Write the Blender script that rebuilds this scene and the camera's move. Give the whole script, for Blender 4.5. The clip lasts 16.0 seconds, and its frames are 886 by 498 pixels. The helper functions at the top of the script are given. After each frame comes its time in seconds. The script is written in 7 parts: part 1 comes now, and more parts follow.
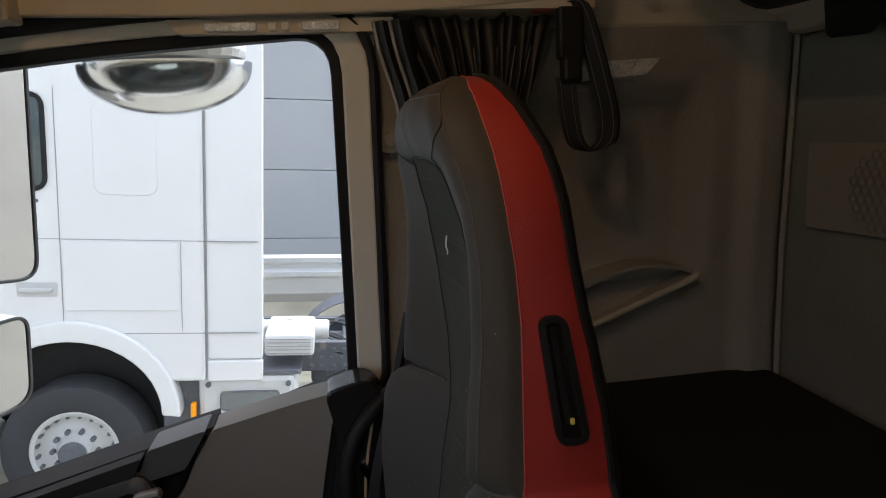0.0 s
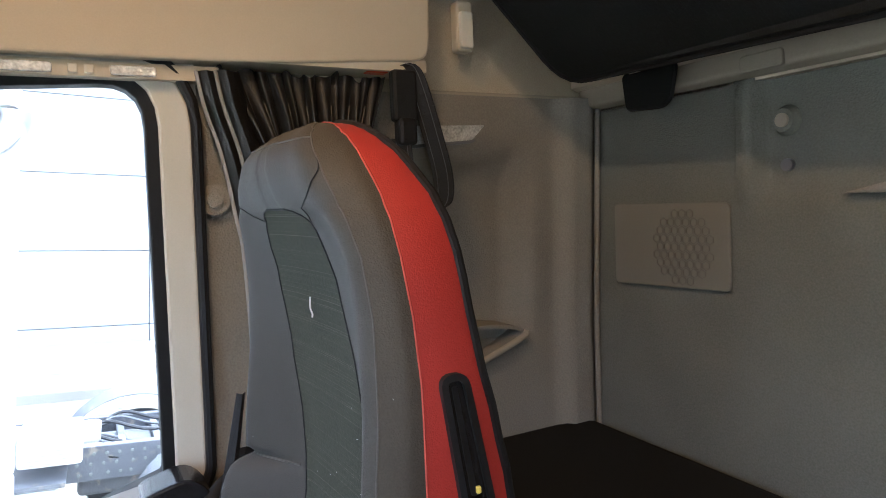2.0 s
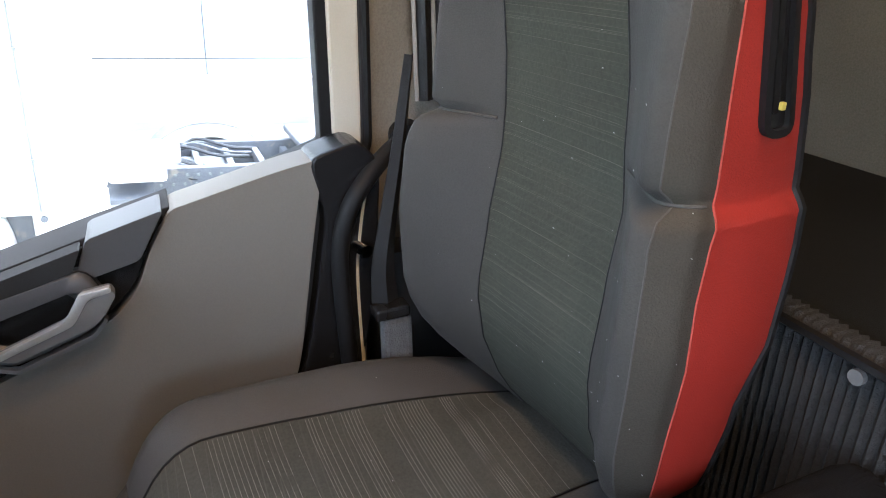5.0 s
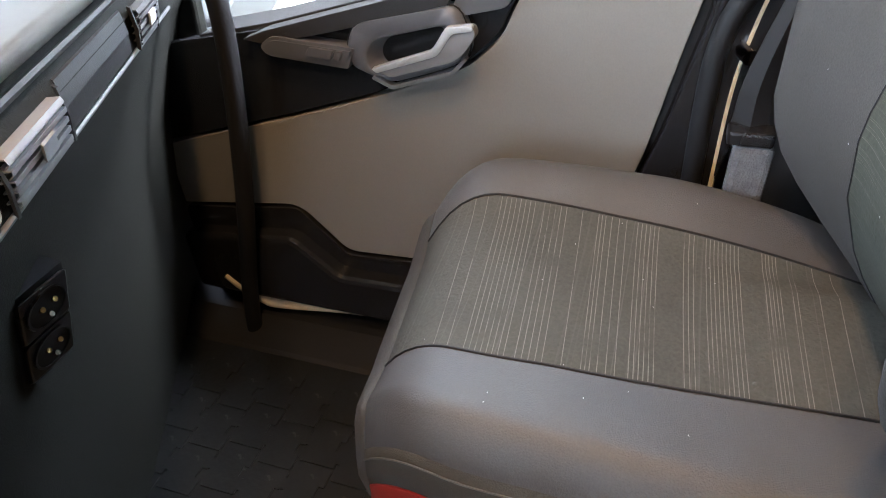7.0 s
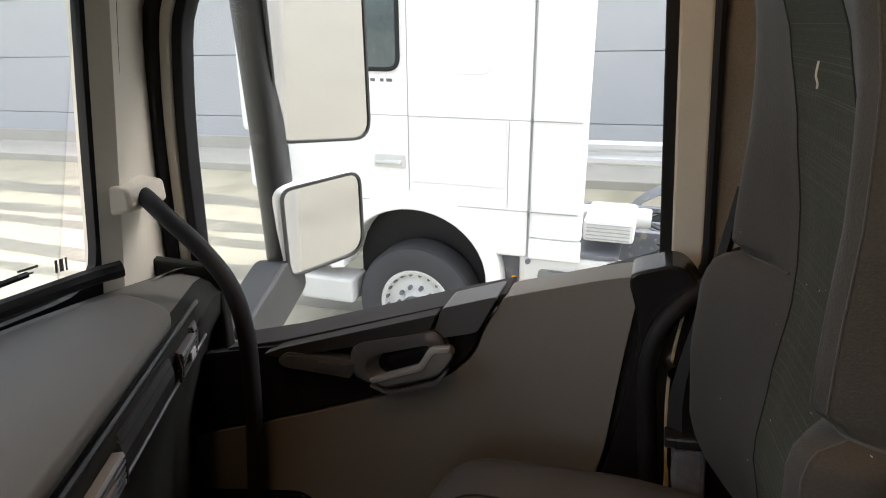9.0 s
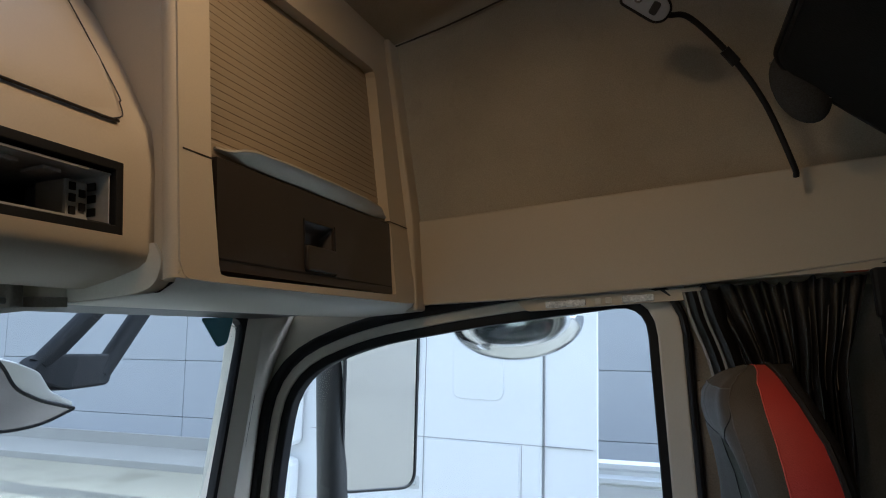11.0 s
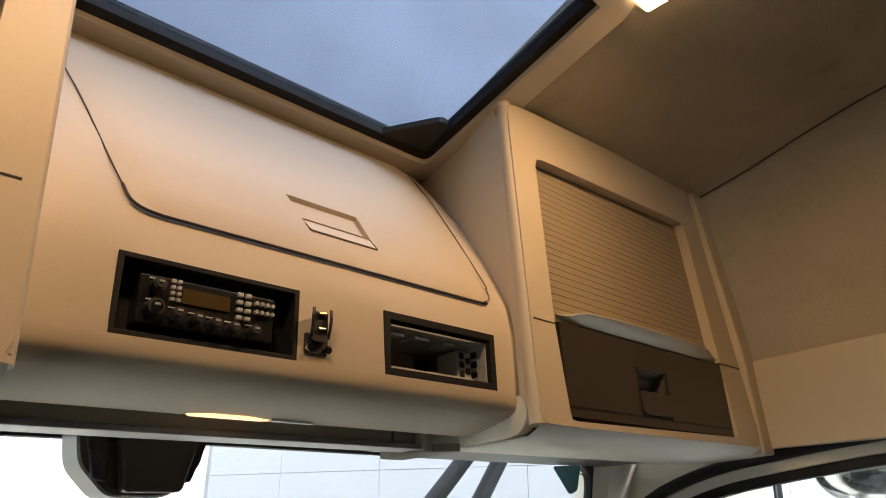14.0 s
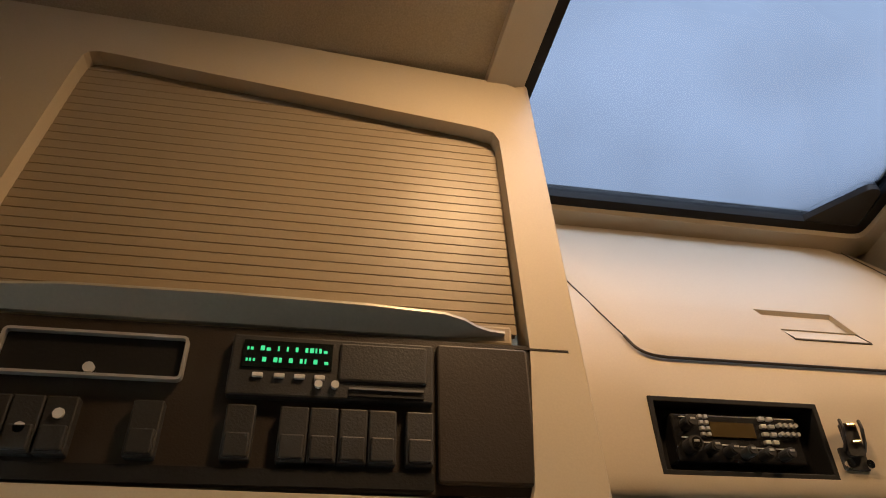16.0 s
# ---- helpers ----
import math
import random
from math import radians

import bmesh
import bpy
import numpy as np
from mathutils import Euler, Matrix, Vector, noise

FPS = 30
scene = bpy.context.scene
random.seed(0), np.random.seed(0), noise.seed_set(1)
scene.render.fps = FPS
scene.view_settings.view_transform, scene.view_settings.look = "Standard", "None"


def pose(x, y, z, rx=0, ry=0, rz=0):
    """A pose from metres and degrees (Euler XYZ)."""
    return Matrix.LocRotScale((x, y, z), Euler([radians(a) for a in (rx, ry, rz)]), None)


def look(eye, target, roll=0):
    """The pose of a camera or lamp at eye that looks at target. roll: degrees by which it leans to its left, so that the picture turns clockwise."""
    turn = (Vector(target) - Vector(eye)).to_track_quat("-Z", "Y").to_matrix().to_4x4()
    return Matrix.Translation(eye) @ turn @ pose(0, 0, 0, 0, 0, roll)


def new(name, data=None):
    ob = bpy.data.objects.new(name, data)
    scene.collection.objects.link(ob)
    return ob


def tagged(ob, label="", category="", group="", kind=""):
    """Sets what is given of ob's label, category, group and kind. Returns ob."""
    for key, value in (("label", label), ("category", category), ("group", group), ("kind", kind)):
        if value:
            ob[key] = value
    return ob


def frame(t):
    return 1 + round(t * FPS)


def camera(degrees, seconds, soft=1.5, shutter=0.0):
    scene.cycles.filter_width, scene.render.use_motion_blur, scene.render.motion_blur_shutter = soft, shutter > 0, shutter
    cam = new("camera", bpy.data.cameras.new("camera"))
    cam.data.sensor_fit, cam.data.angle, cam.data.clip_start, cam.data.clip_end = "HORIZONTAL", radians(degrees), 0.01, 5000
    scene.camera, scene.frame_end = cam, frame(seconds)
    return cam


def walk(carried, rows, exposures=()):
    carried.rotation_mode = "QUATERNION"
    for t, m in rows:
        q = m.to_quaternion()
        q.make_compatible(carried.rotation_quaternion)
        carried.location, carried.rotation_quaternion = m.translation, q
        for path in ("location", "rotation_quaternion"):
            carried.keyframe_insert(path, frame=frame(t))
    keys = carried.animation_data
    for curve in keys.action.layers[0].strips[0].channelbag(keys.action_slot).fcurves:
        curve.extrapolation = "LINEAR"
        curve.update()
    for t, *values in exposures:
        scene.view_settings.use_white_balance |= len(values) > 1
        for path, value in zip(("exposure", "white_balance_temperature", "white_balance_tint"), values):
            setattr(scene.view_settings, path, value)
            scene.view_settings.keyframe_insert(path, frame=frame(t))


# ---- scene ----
cam = camera(67.8, 16.0, 1.0)
PATH = [
    (0, (-0.06, 0.12, 1.472), (1.884, -0.197, 1.125), -2.5),
    (0.5, (-0.053, 0.134, 1.486), (1.86, -0.407, 1.27), -2.5),
    (1, (-0.041, 0.143, 1.498), (1.828, -0.56, 1.377), -2.4),
    (1.5, (-0.008, 0.169, 1.48), (1.79, -0.698, 1.362), -2.4),
    (2, (0.02, 0.187, 1.447), (1.783, -0.746, 1.304), -2.4),
    (2.5, (0.043, 0.2, 1.414), (1.777, -0.778, 1.233), -2.3),
    (3, (0.059, 0.224, 1.386), (1.788, -0.751, 1.136), -2.1),
    (3.2, (0.072, 0.241, 1.383), (1.802, -0.717, 1.083), -2.0),
    (5.3, (0.143, 0.337, 1.303), (1.797, -0.28, 0.362), -0.5),
    (5.5, (0.141, 0.32, 1.294), (1.801, -0.194, 0.305), -0.9),
    (6, (0.14, 0.283, 1.26), (1.805, 0.139, 0.162), -2.2),
    (6.5, (0.154, 0.226, 1.239), (1.76, 0.502, 0.079), -3.3),
    (7, (0.164, 0.19, 1.223), (1.649, 0.736, -0.001), -3.6),
    (7.5, (0.161, 0.171, 1.247), (1.668, 0.768, 0.075), -4.0),
    (8, (0.142, 0.161, 1.285), (1.746, 0.788, 0.269), -4.4),
    (8.5, (0.12, 0.139, 1.338), (1.834, 0.787, 0.536), -4.7),
    (9, (0.083, 0.103, 1.397), (1.876, 0.749, 0.791), -5.2),
    (9.2, (0.049, 0.09, 1.424), (1.885, 0.71, 0.926), -5.1),
    (11.3, (-0.29, 0.064, 1.585), (1.554, 0.731, 1.981), -3.1),
    (11.5, (-0.296, 0.046, 1.585), (1.515, 0.755, 2.053), -3.1),
    (12, (-0.316, 0.021, 1.586), (1.367, 0.892, 2.227), -3.3),
    (12.5, (-0.319, 0.03, 1.587), (1.31, 0.972, 2.264), -3.2),
    (13, (-0.327, 0.024, 1.583), (1.263, 1.028, 2.262), -3.3),
    (13.5, (-0.371, 0.007, 1.564), (1.091, 1.155, 2.301), -2.9),
    (14, (-0.404, 0.006, 1.546), (0.884, 1.322, 2.326), -2.6),
    (14.5, (-0.442, 0.016, 1.542), (0.661, 1.465, 2.368), -2.3),
    (15, (-0.479, 0.011, 1.544), (0.387, 1.563, 2.463), -1.7),
    (15.5, (-0.517, 0.013, 1.547), (0.103, 1.603, 2.59), -1.4),
    (16, (-0.551, 0.017, 1.548), (-0.232, 1.646, 2.663), -1.3),
]
EXPOSURES = [(0.0,0.75,6000,15),(0.5,0.9,5900,14),(1.0,1.5,5600,13),(1.5,2.3,5450,13),(2.5,2.7,5250,13),(5.5,3.1,5600,11),(6.0,3.3,5550,11),(6.5,3.2,5800,11),(7.0,3.85,5700,11),(7.5,4.1,5700,11),(8.0,3.5,5900,13),(9.0,1.25,6500,14),(11.3,0.75,4950,9),(11.6,0.8,4900,9),(12.0,1.35,4650,9),(12.5,2.1,5000,12),(13.0,2.1,5350,13),(13.5,1.75,5750,13),(14.5,1.75,6200,14),(15.0,1.5,6050,12),(15.5,1.5,5950,12),(16.0,1.8,6000,12)]
walk(cam, [(t, look(eye, aim, roll)) for t, eye, aim, roll in PATH], EXPOSURES)
SKY, SUN, LAMP, LAMP_LEFT_ADDED = 0.33, 1.15, 1.02, 1.0


# ---- world, sun and lamps ----
world = bpy.data.worlds.new("overcast")
scene.world = world
world.use_nodes = True
wn = world.node_tree
sky = wn.nodes.new("ShaderNodeTexSky")
sky.sky_type, sky.sun_disc = "NISHITA", False
sky.sun_elevation, sky.sun_rotation = radians(53), radians(151)
sky.dust_density, sky.air_density = 4.0, 1.0
wn.nodes["Background"].inputs[1].default_value = SKY
grey = wn.nodes.new("ShaderNodeHueSaturation")
grey.inputs["Saturation"].default_value = 0.22
wn.links.new(sky.outputs[0], grey.inputs["Color"])
# broken cloud: soft lighter and darker patches in the grey
cloud = wn.nodes.new("ShaderNodeTexNoise")
cloud.inputs["Scale"].default_value, cloud.inputs["Detail"].default_value = 4.5, 6
wn.links.new(wn.nodes.new("ShaderNodeTexCoord").outputs["Generated"], cloud.inputs["Vector"])
patchy = wn.nodes.new("ShaderNodeMapRange")
patchy.inputs[1].default_value, patchy.inputs[2].default_value, patchy.inputs[3].default_value, patchy.inputs[4].default_value = 0.3, 0.7, 0.84, 1.16
wn.links.new(cloud.outputs[0], patchy.inputs[0])
shade = wn.nodes.new("ShaderNodeVectorMath")
shade.operation = "SCALE"
wn.links.new(grey.outputs[0], shade.inputs[0])
wn.links.new(patchy.outputs[0], shade.inputs["Scale"])
wn.links.new(shade.outputs[0], wn.nodes["Background"].inputs[0])
sun = new("sun", bpy.data.lights.new("sun", "SUN"))
sun.data.energy, sun.data.angle, sun.data.color = SUN, radians(25), (1.0, 0.97, 0.93)
sun.matrix_world = look((3.8, -6.8, 10.3), (0, 0, 0))


# ---- materials ----
def mat(name, colour, rough=0.6, vary=0.12, coarse=3.0, fine=90.0, bump=0.15, metal=0.0, spot=None, coat=0.0, emit=None, spec=0.5):
    m = bpy.data.materials.new(name)
    m.use_nodes = True
    nt = m.node_tree
    b = nt.nodes["Principled BSDF"]
    b.inputs["Roughness"].default_value, b.inputs["Metallic"].default_value = rough, metal
    b.inputs["Coat Weight"].default_value = coat
    b.inputs["Specular IOR Level"].default_value = spec
    co = nt.nodes.new("ShaderNodeTexCoord")
    big, small = nt.nodes.new("ShaderNodeTexNoise"), nt.nodes.new("ShaderNodeTexNoise")
    big.inputs["Scale"].default_value, big.inputs["Detail"].default_value = coarse, 5
    small.inputs["Scale"].default_value, small.inputs["Detail"].default_value = fine, 3
    for n in (big, small):
        nt.links.new(co.outputs["Object"], n.inputs["Vector"])
    add = nt.nodes.new("ShaderNodeMath")
    add.operation = "ADD"
    nt.links.new(big.outputs[0], add.inputs[0])
    nt.links.new(small.outputs[0], add.inputs[1])
    ramp = nt.nodes.new("ShaderNodeMapRange")
    ramp.inputs[1].default_value, ramp.inputs[2].default_value = 0.6, 1.4
    ramp.inputs[3].default_value, ramp.inputs[4].default_value = 1 - vary, 1 + vary
    nt.links.new(add.outputs[0], ramp.inputs[0])
    mul = nt.nodes.new("ShaderNodeVectorMath")
    mul.operation = "SCALE"
    mul.inputs[0].default_value = colour
    nt.links.new(ramp.outputs[0], mul.inputs["Scale"])
    out = mul.outputs[0]
    if spot:
        wear = nt.nodes.new("ShaderNodeTexNoise")
        wear.inputs["Scale"].default_value, wear.inputs["Detail"].default_value = spot[1], 8
        nt.links.new(co.outputs["Object"], wear.inputs["Vector"])
        step = nt.nodes.new("ShaderNodeMapRange")
        step.inputs[1].default_value, step.inputs[2].default_value = spot[2], spot[2] + 0.12
        nt.links.new(wear.outputs[0], step.inputs[0])
        mix = nt.nodes.new("ShaderNodeMix")
        mix.data_type = "RGBA"
        mix.inputs[7].default_value = (*spot[0], 1)
        nt.links.new(step.outputs[0], mix.inputs[0])
        nt.links.new(out, mix.inputs[6])
        out = mix.outputs[2]
    nt.links.new(out, b.inputs["Base Color"])
    rr = nt.nodes.new("ShaderNodeMapRange")
    rr.inputs[3].default_value, rr.inputs[4].default_value = max(rough - 0.08, 0.02), min(rough + 0.08, 1)
    nt.links.new(big.outputs[0], rr.inputs[0])
    nt.links.new(rr.outputs[0], b.inputs["Roughness"])
    if bump:
        bp = nt.nodes.new("ShaderNodeBump")
        bp.inputs["Strength"].default_value, bp.inputs["Distance"].default_value = bump, 0.002
        nt.links.new(small.outputs[0], bp.inputs["Height"])
        nt.links.new(bp.outputs[0], b.inputs["Normal"])
    if emit:
        b.inputs["Emission Color"].default_value, b.inputs["Emission Strength"].default_value = (*emit[0], 1), emit[1]
    return m


def glass(name, tint=(1, 1, 1), rough=0.0):
    m = bpy.data.materials.new(name)
    m.use_nodes = True
    nt = m.node_tree
    nt.nodes.remove(nt.nodes["Principled BSDF"])
    clear, gloss, mix, fres = (nt.nodes.new("ShaderNode" + k) for k in ("BsdfTransparent", "BsdfGlossy", "MixShader", "Fresnel"))
    clear.inputs[0].default_value, gloss.inputs["Roughness"].default_value = (*tint, 1), rough
    fres.inputs[0].default_value = 1.25
    nt.links.new(fres.outputs[0], mix.inputs[0])
    nt.links.new(clear.outputs[0], mix.inputs[1])
    nt.links.new(gloss.outputs[0], mix.inputs[2])
    nt.links.new(mix.outputs[0], nt.nodes["Material Output"].inputs[0])
    return m


def striped(name, base, line, axis, freq, pitch=0.0):
    """Woven cloth: fine thread lines of uneven strength across one axis, over a mottled ground."""
    m = mat(name, base, 0.95, 0.22, 9.0, 260.0, 0.5, spec=0.2)
    nt = m.node_tree
    b = nt.nodes["Principled BSDF"]
    src = b.inputs["Base Color"].links[0].from_socket
    co, sep = nt.nodes.new("ShaderNodeTexCoord"), nt.nodes.new("ShaderNodeSeparateXYZ")
    nt.links.new(co.outputs["Object"], sep.inputs[0])
    last = None
    bands = ((freq, 0.60, 0.68), (freq * 0.13, 0.42, 0.62))
    if pitch:
        # even threads, gathered into groups with plain gaps
        last = sep.outputs[axis]
        for op, value in (("DIVIDE", pitch), ("FRACT", 0), ("SUBTRACT", 0.5), ("ABSOLUTE", 0)):
            step = nt.nodes.new("ShaderNodeMath")
            step.operation = op
            step.inputs[1].default_value = value
            nt.links.new(last, step.inputs[0])
            last = step.outputs[0]
        mr = nt.nodes.new("ShaderNodeMapRange")
        mr.inputs[1].default_value, mr.inputs[2].default_value = 0.15, 0.07
        nt.links.new(last, mr.inputs[0])
        last = mr.outputs[0]
        bands = ((freq, 0.495, 0.51),)
    for f, lo, hi in bands:
        sc = nt.nodes.new("ShaderNodeMath")
        sc.operation = "MULTIPLY"
        sc.inputs[1].default_value = f
        nt.links.new(sep.outputs[axis], sc.inputs[0])
        nz = nt.nodes.new("ShaderNodeTexNoise")
        nz.noise_dimensions = "1D"
        nz.inputs["Detail"].default_value = 1
        nt.links.new(sc.outputs[0], nz.inputs["W"])
        mr = nt.nodes.new("ShaderNodeMapRange")
        mr.inputs[1].default_value, mr.inputs[2].default_value = lo, hi
        nt.links.new(nz.outputs[0], mr.inputs[0])
        if last:
            mm = nt.nodes.new("ShaderNodeMath")
            mm.operation = "MULTIPLY"
            nt.links.new(last, mm.inputs[0])
            nt.links.new(mr.outputs[0], mm.inputs[1])
            last = mm.outputs[0]
        else:
            last = mr.outputs[0]
    worn = nt.nodes.new("ShaderNodeTexNoise")
    worn.inputs["Scale"].default_value = 14
    nt.links.new(co.outputs["Object"], worn.inputs["Vector"])
    fade = nt.nodes.new("ShaderNodeMath")
    fade.operation = "MULTIPLY"
    nt.links.new(last, fade.inputs[0])
    nt.links.new(worn.outputs[0], fade.inputs[1])
    mix = nt.nodes.new("ShaderNodeMix")
    mix.data_type = "RGBA"
    mix.inputs[7].default_value = (*line, 1)
    nt.links.new(fade.outputs[0], mix.inputs[0])
    nt.links.new(src, mix.inputs[6])
    nt.links.new(mix.outputs[2], b.inputs["Base Color"])
    return m


BEIGE = mat("beige plastic", (0.53, 0.455, 0.335), 0.55, 0.05, 2.5, 500, 0.05)
SLATTAN = mat("tan shutter slat", (0.34, 0.275, 0.185), 0.42, 0.06, 3, 400, 0.05)
BARSATIN = mat("satin champagne bar", (0.46, 0.43, 0.36), 0.38, 0.06, 5, 300, 0.05, metal=0.35)
BEIGE_LIGHT = mat("pale painted lining", (0.62, 0.58, 0.49), 0.5, 0.05, 2.5, 400, 0.04)
HEADLINER = mat("headliner felt", (0.45, 0.39, 0.29), 0.95, 0.20, 5, 420, 0.5, spot=((0.36, 0.30, 0.21), 7, 0.62), spec=0.15)
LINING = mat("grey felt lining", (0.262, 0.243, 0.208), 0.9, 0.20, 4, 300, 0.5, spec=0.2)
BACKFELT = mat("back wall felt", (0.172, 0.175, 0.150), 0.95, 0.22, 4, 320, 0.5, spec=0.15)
DOORTRIM = mat("taupe door trim", (0.205, 0.192, 0.173), 0.6, 0.06, 3, 420, 0.2)
DARK = mat("dark grey plastic", (0.026, 0.026, 0.027), 0.5, 0.12, 4, 500, 0.2)
BLACK = mat("black rubber", (0.010, 0.010, 0.011), 0.6, 0.15, 5, 300, 0.15, spec=0.3)
PLASTIC = mat("glossy black plastic", (0.013, 0.013, 0.014), 0.25, 0.1, 4, 400, 0.05)
LEDGE = mat("beige brown ledge", (0.36, 0.315, 0.24), 0.8, 0.08, 4, 300, 0.2)
# darker copy of the cover plastic: shade of the honeycomb relief as colour
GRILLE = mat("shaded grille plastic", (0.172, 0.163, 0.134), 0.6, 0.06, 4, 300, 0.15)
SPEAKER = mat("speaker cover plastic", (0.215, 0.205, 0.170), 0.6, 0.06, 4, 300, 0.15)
SLATGREY = mat("satin grey slat", (0.25, 0.255, 0.265), 0.40, 0.06, 5, 300, 0.05)
SLOT = mat("grey green step pad", (0.16, 0.17, 0.165), 0.6, 0.15, 6, 60, 0.1)
MIDGREY = mat("dark mid grey plastic", (0.085, 0.085, 0.088), 0.4, 0.06, 5, 300, 0.08)
DASH = mat("charcoal dash skin", (0.0145, 0.0152, 0.0132), 0.75, 0.16, 4, 550, 0.4, spec=0.15)
SILL = mat("matt dark sill", (0.030, 0.030, 0.031), 0.8, 0.1, 5, 400, 0.2, spec=0.2)
DASHTOP = mat("grey dash top", (0.105, 0.102, 0.092), 0.6, 0.06, 4, 500, 0.25)
DRAWER = mat("brown black drawer", (0.036, 0.028, 0.022), 0.40, 0.12, 3, 500, 0.15)
LAMPFACE = mat("brushed lamp face", (0.33, 0.33, 0.33), 0.4, 0.06, 5, 300, 0.05, metal=0.4)
SILVER = mat("satin silver", (0.62, 0.62, 0.61), 0.35, 0.06, 5, 300, 0.05, metal=0.6)
CHROME = mat("chrome", (0.8, 0.8, 0.8), 0.08, 0.03, 2, 50, 0.0, metal=1.0)
STEEL = mat("galvanised steel", (0.68, 0.69, 0.70), 0.45, 0.15, 12, 120, 0.1, metal=0.5)
PULLGREY = mat("satin dark pull plastic", (0.105, 0.105, 0.110), 0.36, 0.06, 5, 300, 0.06)
GREYTRIM = mat("mid grey trim", (0.18, 0.18, 0.185), 0.36, 0.06, 5, 300, 0.08)
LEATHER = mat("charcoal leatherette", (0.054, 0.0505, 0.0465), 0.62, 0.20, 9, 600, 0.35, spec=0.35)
# cushion copy of the leatherette, with light from above put into its colour
LEATHER_SEAT = mat("top-lit grey leatherette", (0.076, 0.073, 0.073), 0.5, 0.20, 9, 600, 0.3, spec=0.45)
LEATHER_B = mat("brown grey leatherette", (0.060, 0.053, 0.043), 0.68, 0.22, 9, 600, 0.35, spec=0.3)
RED = mat("red leatherette", (0.35, 0.027, 0.018), 0.5, 0.14, 5, 650, 0.25)
# the cushion cloth's broad paler bands are sheen painted into its colour
CLOTH = striped("sheen-banded seat cloth", (0.070, 0.069, 0.060), (0.110, 0.108, 0.097), 1, 60)
SEATTHREAD = mat("worn woven thread", (0.17, 0.166, 0.147), 0.9, 0.2, 30, 300, 0, spot=((0.088, 0.086, 0.075), 26, 0.54), spec=0.2)
CLOTH_BACK = striped("striped back cloth", (0.056, 0.058, 0.046), (0.185, 0.18, 0.145), 2, 240)
THREAD = mat("grey thread", (0.085, 0.082, 0.076), 0.8, 0.2, 50, 500, 0)
REDTHREAD = mat("pale red thread", (0.42, 0.06, 0.045), 0.8, 0.2, 50, 500, 0)
BLACKCLOTH = mat("black bunk cloth", (0.013, 0.0135, 0.0137), 0.9, 0.2, 6, 700, 0.5, spec=0.2)
BUNKCLOTH = striped("ribbed black bunk cloth", (0.010, 0.0105, 0.0107), (0.024, 0.025, 0.025), 0, 420)
WOVEN = mat("woven dark net", (0.03, 0.03, 0.03), 0.85, 0.5, 200, 420, 0.8)
WOVENGREY = mat("grey woven sleeve", (0.11, 0.11, 0.115), 0.9, 0.35, 60, 400, 0.8)
CURTAIN = mat("curtain cloth", (0.011, 0.0102, 0.0100), 0.52, 0.3, 12, 300, 0.35)
CURTAIN_SLIT = mat("dull curtain lining", (0.20, 0.185, 0.165), 0.8, 0.2, 8, 400, 0.2)
CURTAIN_EDGE = mat("curtain lining", (0.27, 0.25, 0.23), 0.8, 0.1, 8, 400, 0.2)
WEBBING = mat("belt webbing", (0.012, 0.012, 0.013), 0.6, 0.15, 30, 900, 0.5, spec=0.3)
RUBBERMAT = mat("rubber floor mat", (0.0075, 0.0085, 0.009), 0.42, 0.3, 7, 90, 0.4, spot=((0.06, 0.058, 0.055), 60, 0.66))
CARPET = mat("dark carpet", (0.015, 0.015, 0.015), 0.95, 0.3, 7, 500, 0.6)
CREAM = mat("cream weather strip", (0.62, 0.53, 0.38), 0.6, 0.08, 9, 200, 0.1)
WHITE = mat("white truck paint", (0.69, 0.69, 0.69), 0.3, 0.03, 1.2, 40, 0.0, coat=0.3)
WHITEDIRTY = mat("dusty white plastic", (0.50, 0.50, 0.49), 0.5, 0.1, 5, 80, 0.05, spot=((0.45, 0.42, 0.38), 5, 0.62))
TYRE = mat("tyre rubber", (0.035, 0.036, 0.04), 0.8, 0.25, 6, 60, 0.3)
CHASSIS = mat("chassis paint", (0.10, 0.105, 0.12), 0.6, 0.25, 8, 60, 0.2, spot=((0.22, 0.19, 0.16), 9, 0.6))
GAP = mat("panel gap shadow grey", (0.30, 0.30, 0.30), 0.7, 0.1)
AMBER = mat("amber lens", (0.9, 0.32, 0.0), 0.2, 0.05, 5, 50, 0)
CLAD = mat("grey wall cladding", (0.36, 0.37, 0.385), 0.5, 0.05, 0.6, 12, 0.02)
CONCRETE = mat("yard concrete", (0.33, 0.305, 0.235), 0.6, 0.16, 0.5, 14, 0.3, spot=((0.25, 0.23, 0.175), 0.7, 0.55))
TRACK = mat("wet tyre track", (0.19, 0.178, 0.145), 0.35, 0.2, 1.2, 10, 0.3, spot=((0.28, 0.26, 0.20), 2.2, 0.56))
KERB = mat("kerb concrete", (0.36, 0.345, 0.31), 0.85, 0.12, 2, 30, 0.3)
LEAF = mat("leaves", (0.055, 0.075, 0.03), 0.7, 0.35, 3, 20, 0)
BARK = mat("bark", (0.10, 0.08, 0.06), 0.9, 0.3, 6, 40, 0.5)
WINDOW = glass("clear window glass", (0.93, 0.96, 0.96))
SUNROOF = glass("tinted roof glass", (0.35, 0.39, 0.44), 0.02)
MIRRORARM = mat("matt mirror arm plastic", (0.014, 0.015, 0.017), 0.7, 0.15, 5, 200, 0.1, spec=0.2)
MIRROR = mat("mirror glass", (0.40, 0.395, 0.40), 0.03, 0.01, 2, 40, 0.0, metal=1.0)
